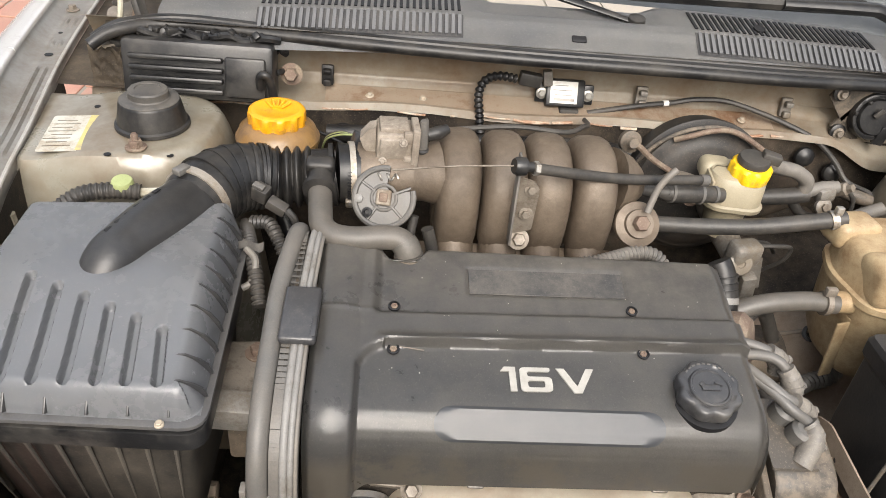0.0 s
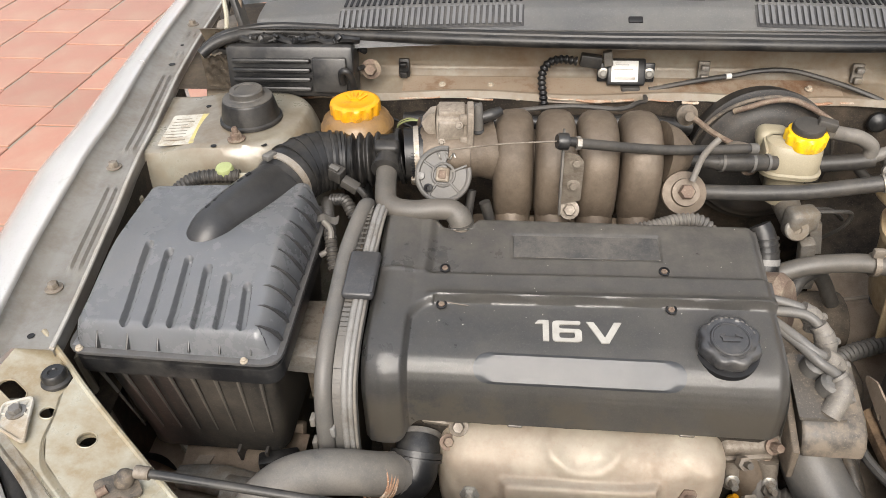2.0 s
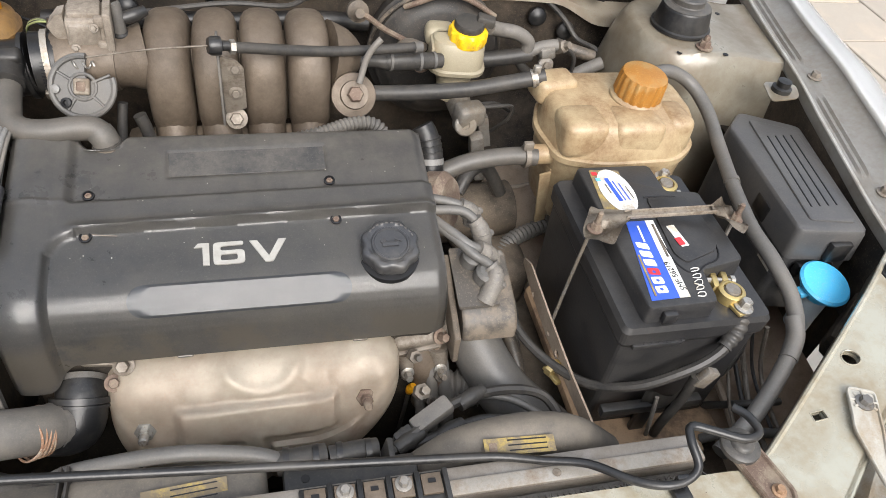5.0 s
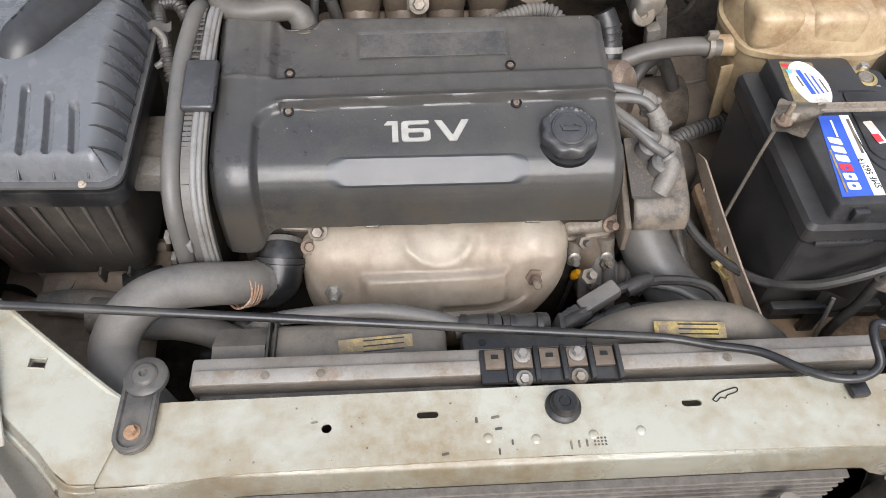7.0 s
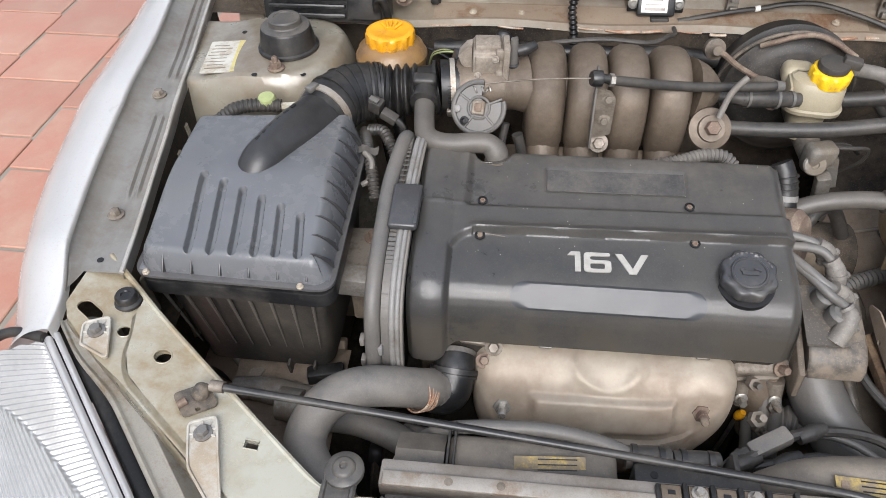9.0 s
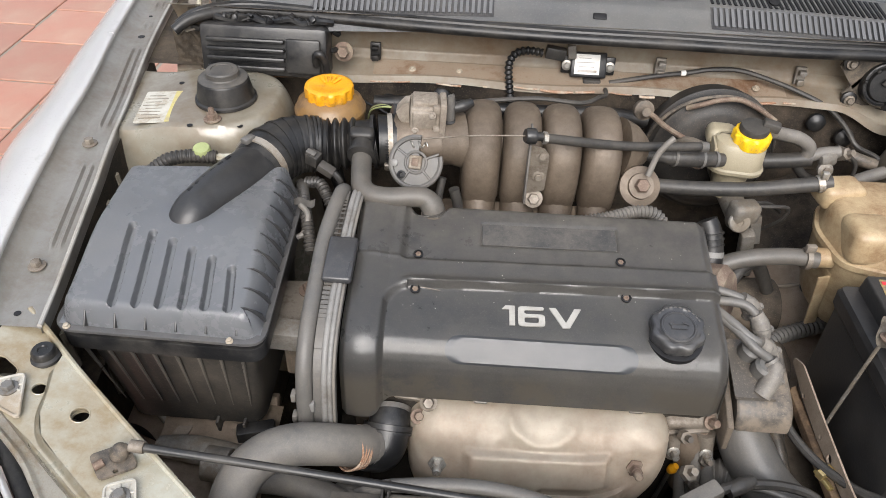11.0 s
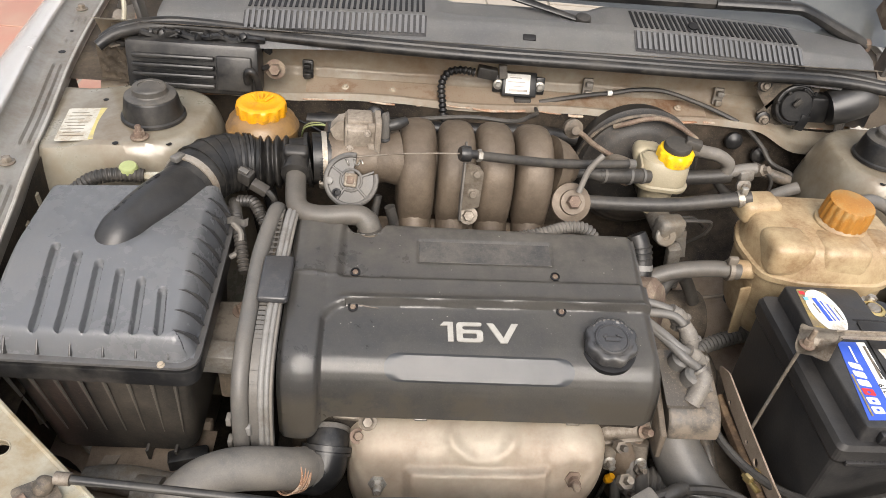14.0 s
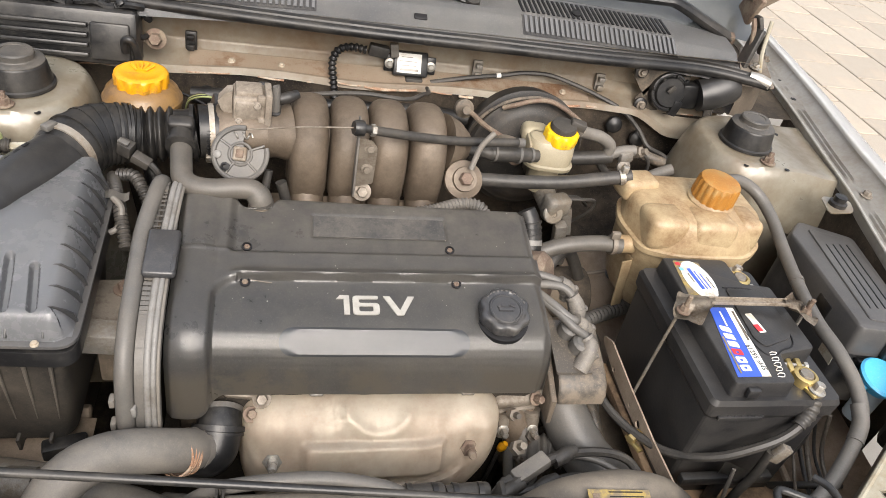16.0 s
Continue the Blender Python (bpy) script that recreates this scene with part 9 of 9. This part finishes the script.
# ---- more of the dim hoses, pipes and pressings in the depth of the bay ----
rngc = random.Random(11)
for pts, r, m, lab in (
    ([(-0.36, 0.905, 0.795), (-0.25, 0.900, 0.800), (-0.12, 0.898, 0.797), (0.02, 0.900, 0.800), (0.10, 0.905, 0.79)], 0.013, M_RUBBER, "thick black hose low on the bulkhead"),
    ([(-0.35, 0.890, 0.765), (-0.20, 0.885, 0.760), (-0.05, 0.88, 0.758), (0.08, 0.87, 0.75)], 0.008, M_WIRE, "dark pipe low on the bulkhead"),
    ([(0.150, 0.868, 0.838), (0.168, 0.86, 0.849), (0.196, 0.86, 0.859), (0.227, 0.86, 0.861), (0.263, 0.86, 0.846), (0.292, 0.86, 0.828)], 0.0042, M_RUST, "rusty brake pipe arching over the brake servo"),
    ([(-0.395, 0.862, 0.83), (-0.33, 0.835, 0.815), (-0.29, 0.80, 0.80)], 0.0022, M_INK, "thin black wire to the throttle"),
    ([(-0.215, 0.66, 0.80), (-0.208, 0.655, 0.775), (-0.205, 0.64, 0.75)], 0.008, M_WIRE, "short dark hose beside the throttle"),
    ([(-0.232, 0.665, 0.815), (-0.236, 0.655, 0.79), (-0.238, 0.64, 0.76)], 0.006, M_WIRE, "short black hose under the throttle"),
    ([(0.19, 0.60, 0.70), (0.21, 0.62, 0.72), (0.24, 0.64, 0.71), (0.27, 0.64, 0.66)], 0.010, M_WIRE, "dusty hose under the brake cylinder"),
    ([(0.155, 0.60, 0.68), (0.185, 0.56, 0.65), (0.215, 0.51, 0.63), (0.225, 0.46, 0.60)], 0.012, M_GRIME, "grimy pipe on the gearbox"),
    ([(0.23, 0.56, 0.64), (0.235, 0.50, 0.64), (0.24, 0.44, 0.63), (0.238, 0.40, 0.60)], 0.006, M_WIRE, "dark cable along the gearbox"),
    ([(0.215, 0.45, 0.64), (0.222, 0.41, 0.63), (0.230, 0.36, 0.60), (0.232, 0.32, 0.55)], 0.009, M_COIL, "dusty pipe beside the battery tray"),
    ([(-0.335, 0.30, 0.585), (-0.30, 0.285, 0.60), (-0.25, 0.262, 0.612), (-0.20, 0.248, 0.618)], 0.010, M_HOSE, "small dusty hose behind the fan"),
    ([(-0.30, 0.25, 0.66), (-0.26, 0.24, 0.70), (-0.17, 0.236, 0.716), (-0.10, 0.232, 0.704), (-0.07, 0.226, 0.692)], 0.0078, M_LEAD, "taped cable along the fan shroud"),
    ([(0.13, 0.305, 0.64), (0.155, 0.30, 0.652), (0.19, 0.288, 0.655), (0.225, 0.262, 0.65)], 0.0045, M_LEAD, "grey cable in front of the air pipe"),
    ([(0.43, 0.30, 0.62), (0.46, 0.29, 0.66), (0.485, 0.31, 0.70), (0.49, 0.36, 0.72)], 0.007, M_WIRE, "dark cable beside the battery"),
    ([(0.455, 0.28, 0.60), (0.47, 0.26, 0.63), (0.50, 0.245, 0.65), (0.53, 0.25, 0.64)], 0.005, M_WIRE, "dark cable below the washer bottle"),
    ([(0.43, 0.235, 0.60), (0.46, 0.225, 0.625), (0.50, 0.215, 0.63), (0.55, 0.22, 0.61)], 0.006, M_LEAD, "grey cable behind the headlamp"),
):
    cable_thing("bay_hose", pts, r, m, lab, "hose", 10)
ph = thing("exhaust_port_casting", (0.1, 0.37, 0.55), "dusty brown exhaust port casting beside the shield", "casting")
part("port_body", tube([(0.085, 0.385, 0.655), (0.10, 0.372, 0.635), (0.108, 0.36, 0.60), (0.106, 0.36, 0.56)], [0.024, 0.022, 0.016, 0.014], 14), M_ALU, ph)
for x, y, z in ((0.083, 0.352, 0.672), (0.118, 0.352, 0.628), (0.108, 0.340, 0.595)):
    part("port_nut", lathe([(0.008, 0), (0.008, 0.010), (0.004, 0.011), (0.004, 0.020)], (x, y, z), (0.2, -0.7, 0.6), 6), M_COIL, ph)
for k in range(10):
    x, y = rngc.uniform(0.14, 0.26), rngc.uniform(0.40, 0.58)
    nb = thing("gearbox_fitting", (x, y, 0.55), "dim dusty fitting on the gearbox", "fitting", "gearbox fittings")
    part("fitting", box((x, y, 0.57), (rngc.uniform(0.02, 0.05), rngc.uniform(0.02, 0.05), rngc.uniform(0.03, 0.07)), 0.006, (rngc.uniform(-20, 20), rngc.uniform(-20, 20), rngc.uniform(0, 90))), M_GRIME, nb)
# small rust freckles and chips of the crossbeam
for k in range(26):
    x, y = rngc.uniform(-0.33, 0.33), rngc.uniform(0.063, 0.118)
    part("paint_chip", lathe([(rngc.uniform(0.0004, 0.0012), 0), (0.0003, 0.0003)], (x, y, 0.7502), (0, 0, 1), 7), M_RUST, body)
part("pen_scribble", tube([(0.148, 0.105, 0.7503), (0.155, 0.111, 0.7503), (0.165, 0.1145, 0.7503), (0.173, 0.116, 0.7503), (0.1725, 0.112, 0.7503), (0.163, 0.109, 0.7503), (0.160, 0.106, 0.7503), (0.156, 0.107, 0.7503), (0.151, 0.103, 0.7503), (0.148, 0.105, 0.7503)], 0.0006, 5, 3), M_INK, body, "black pen scribble")
for x, y, w, h in ((-0.069, 0.095, 0.004, 0.006), (-0.052, 0.097, 0.008, 0.004), (-0.050, 0.086, 0.007, 0.004), (-0.039, 0.073, 0.003, 0.005), (-0.051, 0.065, 0.003, 0.006), (-0.098, 0.065, 0.007, 0.004), (0.012, 0.068, 0.003, 0.008), (0.019, 0.069, 0.003, 0.007), (0.026, 0.0695, 0.003, 0.007), (-0.212, 0.099, 0.006, 0.003)):
    part("stamped_bar", plate(slot(x, y, max(w, h), min(w, h) * 0.6, 90 if h > w else 8, 4), (), 0.7504, 0.0006), M_COIL, body)
for k in range(12):
    part("stamped_dot", lathe([(0.0011, 0), (0.0006, 0.0004)], (0.033 + 0.0032 * (k % 4), 0.0675 + 0.0030 * (k // 4), 0.7501), (0, 0, 1), 7), M_COIL, body)
for x, y in ((-0.018, 0.075), (0.033, 0.077), (0.076, 0.079), (-0.060, 0.078)):
    part("pressed_dimple", lathe([(0.0045, 0), (0.0035, 0.0009), (0.0012, 0.0013)], (x, y, 0.7500), (0, 0, 1), 14), M_PAINTF, body)
# front end below the crossbeam
bumper = thing("bumper_support", (0, -0.02, 0.3), "dusty dark bumper support below the crossbeam", "bumper support")
part("support_bar", box((0.0, -0.05, 0.34), (1.30, 0.06, 0.10), 0.015), M_COIL, bumper)
for s in (1, -1):
    part("support_post", box((s * 0.345, 0.045, 0.50), (0.03, 0.03, 0.36), 0.005), M_BOXLOW, bumper)
    part("side_tank", lathe([(0.012, 0), (0.012, 0.26)], (s * 0.275 - 0.03, 0.042, 0.38), (0, 0, 1), 14), M_RAIL, bumper)
    part("lamp_bracket", box((s * 0.47, 0.035, 0.63), (0.09, 0.05, 0.012), 0.003, (0, s * 12, s * 20)), M_SKIRT, bumper, "pale plastic lamp bracket")
    part("lamp_bracket_leg", box((s * 0.50, 0.03, 0.58), (0.02, 0.04, 0.10), 0.004, (0, s * 15, 0)), M_SKIRT, bumper)
    part("duct_panel", sheet(8, 6, lambda u, v, s=s: (s * (0.33 + 0.30 * u), 0.075 - 0.06 * v + 0.10 * u, 0.66 - 0.14 * v), 0.003), M_BOXLOW, bumper, "dark duct panel")
part("hose_stub", tube([(0.19, 0.03, 0.655), (0.12, 0.028, 0.64), (0.08, 0.026, 0.60)], 0.008, 10), M_LEAD, bumper)
part("spring_bolt", bolt((0.315, 0.045, 0.70), (0, -1, 0.3), 0.0035, 0.01), M_RUST, bumper)
# dusty brown inner panels beside the gearbox
wp = thing("inner_wheel_arch_panel", (0.34, 0.62, 0.45), "dusty brown inner wheel-arch panel", "body panel")
face = lambda u, v: Vector((0.255 + 0.16 * u + 0.02 * math.sin(v * 5), 0.90 - 0.36 * v, 0.765 - 0.05 * u - 0.17 * v * v - 0.09 * (1 - u) + 0.006 * math.sin(u * 9 + v * 4)))
# one panel: light painted into the pale front half, shade into the dark rear
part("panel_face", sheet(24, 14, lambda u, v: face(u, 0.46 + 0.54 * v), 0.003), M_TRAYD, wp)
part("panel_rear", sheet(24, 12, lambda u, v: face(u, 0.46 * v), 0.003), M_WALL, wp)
part("panel_bead", tube([face(u, 0.55 + 0.1 * u) for u in (0.15, 0.35, 0.6, 0.85)], 0.0035, 8), M_PANEL, wp)
part("grommet", lathe([(0.013, -0.002), (0.013, 0.002), (0.009, 0.004), (0.007, 0.001)], face(0.6, 0.62), (-0.2, -0.5, 0.8), 20), M_RUBBER, wp, "black rubber grommet")
wq = thing("inner_wheel_arch_panel", (-0.56, 0.60, 0.45), "dusty brown inner wheel-arch panel", "body panel")
part("panel_face", sheet(16, 16, lambda u, v: (-0.47 - 0.13 * u, 0.66 - 0.26 * v, 0.60 + 0.05 * u - 0.08 * v), 0.003), M_PANEL, wq)
part("front_sheet", sheet(8, 8, lambda u, v: (-0.575 + 0.145 * u, 0.262 + 0.118 * v, 0.572 + 0.034 * v + 0.002 * noise.noise(Vector((u * 4, v * 4, 2)))), 0.003), M_TRAYD, wq, "dusty tan sheet under the filter box")
part("panel_seam", tube([(-0.53, 0.64, 0.628), (-0.53, 0.52, 0.59), (-0.53, 0.42, 0.56)], 0.004, 8), M_PANEL, wq)
part("panel_shelf", sheet(16, 12, lambda u, v: (-0.64 + 0.21 * u, 0.20 + 0.22 * v, 0.565 + 0.012 * sstep(0.4, 0.5, u) + 0.01 * v + 0.003 * noise.noise(Vector((u * 5, v * 5, 1)))), 0.003), M_TRAYD, wq, "dusty tan shelf below the air box")
for x in (-0.50, -0.465):
    part("shelf_stay", box((x, 0.376, 0.590), (0.004, 0.022, 0.07), 0.001, (8, 0, 0)), M_BOXLOW, wq)
# corrugations of the inner wings
for s in (-1,):
    for k in range(9):
        y = 0.36 + 0.055 * k
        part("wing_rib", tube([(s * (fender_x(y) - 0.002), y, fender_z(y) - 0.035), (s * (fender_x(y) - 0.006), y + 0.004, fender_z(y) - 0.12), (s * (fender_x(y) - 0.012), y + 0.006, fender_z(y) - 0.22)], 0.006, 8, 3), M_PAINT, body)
# lumps of black sealant round the control box
rngl = random.Random(21)
for k in range(34):
    f = k / 33
    x = -0.655 + 0.235 * f
    z = 0.928 if 0.06 < f < 0.93 else 0.928 - rngl.uniform(0, 0.07)
    part("sealant_lump", box((x, 0.917 + rngl.uniform(-0.006, 0.004), z + rngl.uniform(-0.006, 0.004)), (rngl.uniform(0.008, 0.018), rngl.uniform(0.006, 0.012), rngl.uniform(0.005, 0.012)), 0.002, (rngl.uniform(0, 60), rngl.uniform(0, 60), rngl.uniform(0, 90))), M_RUBBER, ecu)
# a few hairs and crumbs of dirt on the engine cover
for pts in ([(-0.278, 0.462, 0.8045), (-0.262, 0.456, 0.8035), (-0.250, 0.4525, 0.803)], [(-0.246, 0.449, 0.802), (-0.232, 0.447, 0.8015), (-0.222, 0.446, 0.801)]):
    part("stray_fibre", tube(pts, 0.0005, 5), M_PANEL, cover)
rngd = random.Random(31)
for k in range(46):
    x, y = rngd.uniform(-0.27, 0.10), rngd.uniform(0.405, 0.575)
    z = 0.80 + 0.22 * (y - 0.45) + relief(x, y, False)
    r = rngd.uniform(0.0003, 0.0008)
    part("dirt_crumb", lathe([(r, 0), (r * 0.7, r * 0.7)], (x, y, z), (0, -0.2, 1), 6), M_PAPER, cover)

# ---- throttle side wiring, fittings and clips ----
tw = thing("throttle_connector", (-0.29, 0.73, 0.86), "grey throttle sensor plug with green and black wires", "connector")
part("plug_shell", box((-0.302, 0.742, 0.872), (0.022, 0.018, 0.020), 0.003, (0, 20, 25)), M_FUSE, tw)
for k, m in enumerate((M_GREEN, M_INK, M_GREEN, M_WIRE)):
    part("plug_wire", tube([(-0.312, 0.748 + 0.003 * k, 0.876 - 0.002 * k), (-0.330, 0.762 + 0.003 * k, 0.868), (-0.350, 0.79 + 0.003 * k, 0.845), (-0.36, 0.82, 0.81)], 0.0014, 6), m, tw)
part("return_spring", tube([Vector((-0.268, 0.672, 0.850)) + Vector((0.002 * k - 0.012, 0.004 * math.cos(k * 1.2), 0.013 + 0.004 * math.sin(k * 1.2))) for k in range(14)], 0.0012, 6, 3), M_STEEL, thr)
part("link_rod", tube([(-0.305, 0.668, 0.835), (-0.300, 0.660, 0.822), (-0.29, 0.655, 0.812)], 0.003, 8), M_STEEL, thr)
# pipes and unions round the brake cylinder
for pts, r, m in (
    ([(0.395, 0.845, 0.79), (0.43, 0.835, 0.782), (0.46, 0.83, 0.775)], 0.010, M_COIL),
    ([(0.13, 0.85, 0.77), (0.15, 0.83, 0.80), (0.17, 0.80, 0.81)], 0.007, M_BROWN),
):
    cable_thing("brake_side_pipe", pts, r, m, "dusty pipe beside the brake cylinder", "pipe", 10)
for x, y, z in ((0.385, 0.80, 0.810), (0.148, 0.80, 0.80)):
    fu = thing("pipe_fitting", (x, y, z - 0.01), "small dusty metal pipe fitting", "fitting", "pipe fittings")
    part("hex_body", lathe([(0.010, -0.012), (0.010, 0.008), (0.006, 0.010), (0.006, 0.018)], (x, y, z), (0.4, -0.6, 0.5), 6), M_BROWN, fu)
# small fasteners on the shelves and hems
for s in (1, -1):
    for x, y in ((0.60, 0.70), (0.53, 0.71), (0.655, 0.83), (0.615, 0.865)):
        part("shelf_hole", lathe([(0.0042, 0), (0.0042, 0.0006)], (s * x, y, tower(x, y) + 0.0004), (0, 0, 1), 12), M_INK, body)
    for x, y, q in ((0.505, 0.655, 0.5), (0.545, 0.650, 0.6)):
        part("shelf_bolt", bolt((s * x, y + 0.02, tower(x, y + 0.02)), (0, -0.5, 1), 0.004, 0.004), M_BROWN, body)
# belts and pulleys at the engine's end
part("belt_loop", tube([(-0.372, 0.30, 0.56), (-0.372, 0.275, 0.57), (-0.372, 0.262, 0.54), (-0.372, 0.28, 0.49), (-0.372, 0.34, 0.48)], 0.008, 8, flat=0.3), M_INK, alt, "black drive belt")
# tape and clips along the wiring at the radiator fan
for x, y, z in ((0.062, 0.250, 0.661), (0.14, 0.291, 0.667), (0.11, 0.259, 0.655), (0.20, 0.262, 0.645)):
    tp = thing("tape_wrap", (x, y, z - 0.01), "wrapped tape bundle on the fan wiring", "tape", "tape wraps")
    part("wrap", tube([(x - 0.016, y - 0.008, z - 0.002), (x, y, z), (x + 0.016, y + 0.007, z + 0.001)], [0.008, 0.010, 0.007], 10), M_WIRE, tp)
# dark sheet for the shade and sealant in the corner behind the strut tower
part("corner_underseal", sheet(16, 16, lambda u, v: (-0.690 + (0.046 + 0.006 * noise.noise(Vector((v * 5, 2, 1)))) * u, 0.917 - 0.006 * u + 0.004 * noise.noise(Vector((u * 6, v * 6, 2))), 0.845 + (0.055 + 0.008 * noise.noise(Vector((u * 5, 7, 1)))) * v), 0.002), M_GRIME, body, "dark sheet for the shaded, sealant-smeared recess")

# ---- paving, laid last ----
def paving():
    """Two fields laid in running bond: red tiles on one side of the car, pale pavers on the other."""
    # the unseen middle is paved pale, chosen so bounced light stays neutral
    fields = (("tile", M_TILE, 0.332, 0.345, -1.986, 2.165, -0.027, -3.4, -1.05, -6.0, -0.9), ("paver", M_PAVER, 0.35, 0.35, 1.475, 0.475, 0.0, 1.3, 4.4, -0.9, 6.0))
    rng = random.Random(4)
    for name, mt, dx, dy, cx, cy, turn, xa, xb, fa, fb in fields:
        bm = bmesh.new()
        box((0, 0, 0), (dx - 0.013, dy - 0.013, 0.03), 0.003, seg=1, bm=bm)
        me = bpy.data.meshes.new(name)
        bm.to_mesh(me)
        bm.free()
        me.materials.append(mt)
        vs, fs = [], []
        for i in range(-18, 19):
            for j in range(-18, 20):
                x, y = cx + dx * i, cy + dy * (j + (0.5 if i % 2 else 0.0))
                if not fa < x < fb or not -4.5 < y < 7.0:
                    continue
                jx, jy, jz, ja = rng.uniform(-0.002, 0.002), rng.uniform(-0.002, 0.002), rng.uniform(-0.001, 0.001), turn + rng.uniform(-0.006, 0.006)
                if xa < x < xb and 0.3 < y < 4.7:
                    ob = new(name, me)
                    ob.parent = ground
                    ob.location = Vector((x + jx, y + jy, -0.014 + jz)) - BASE[ground]
                    ob.rotation_euler = (0, 0, ja)
                else:
                    k, h, g = len(vs), dx / 2 - 0.0065, dy / 2 - 0.0065
                    vs += [(x + jx + a * h, y + jy + b * g, c) for c in (-0.02, 0.001 + jz) for a, b in ((-1, -1), (1, -1), (1, 1), (-1, 1))]
                    fs += [(k + 4, k + 5, k + 6, k + 7)] + [(k + q, k + (q + 1) % 4, k + 4 + (q + 1) % 4, k + 4 + q) for q in range(4)]
        me = bpy.data.meshes.new("paving_field")
        me.from_pydata(vs, [], fs)
        me.materials.append(mt)
        ob = new("paving_field", me)
        ob.parent = ground
        ob.location = -BASE[ground]
        tagged(ob, "red clay tiles round the car" if name == "tile" else "pale sand pavers beside the car", kind="stuff")


paving()
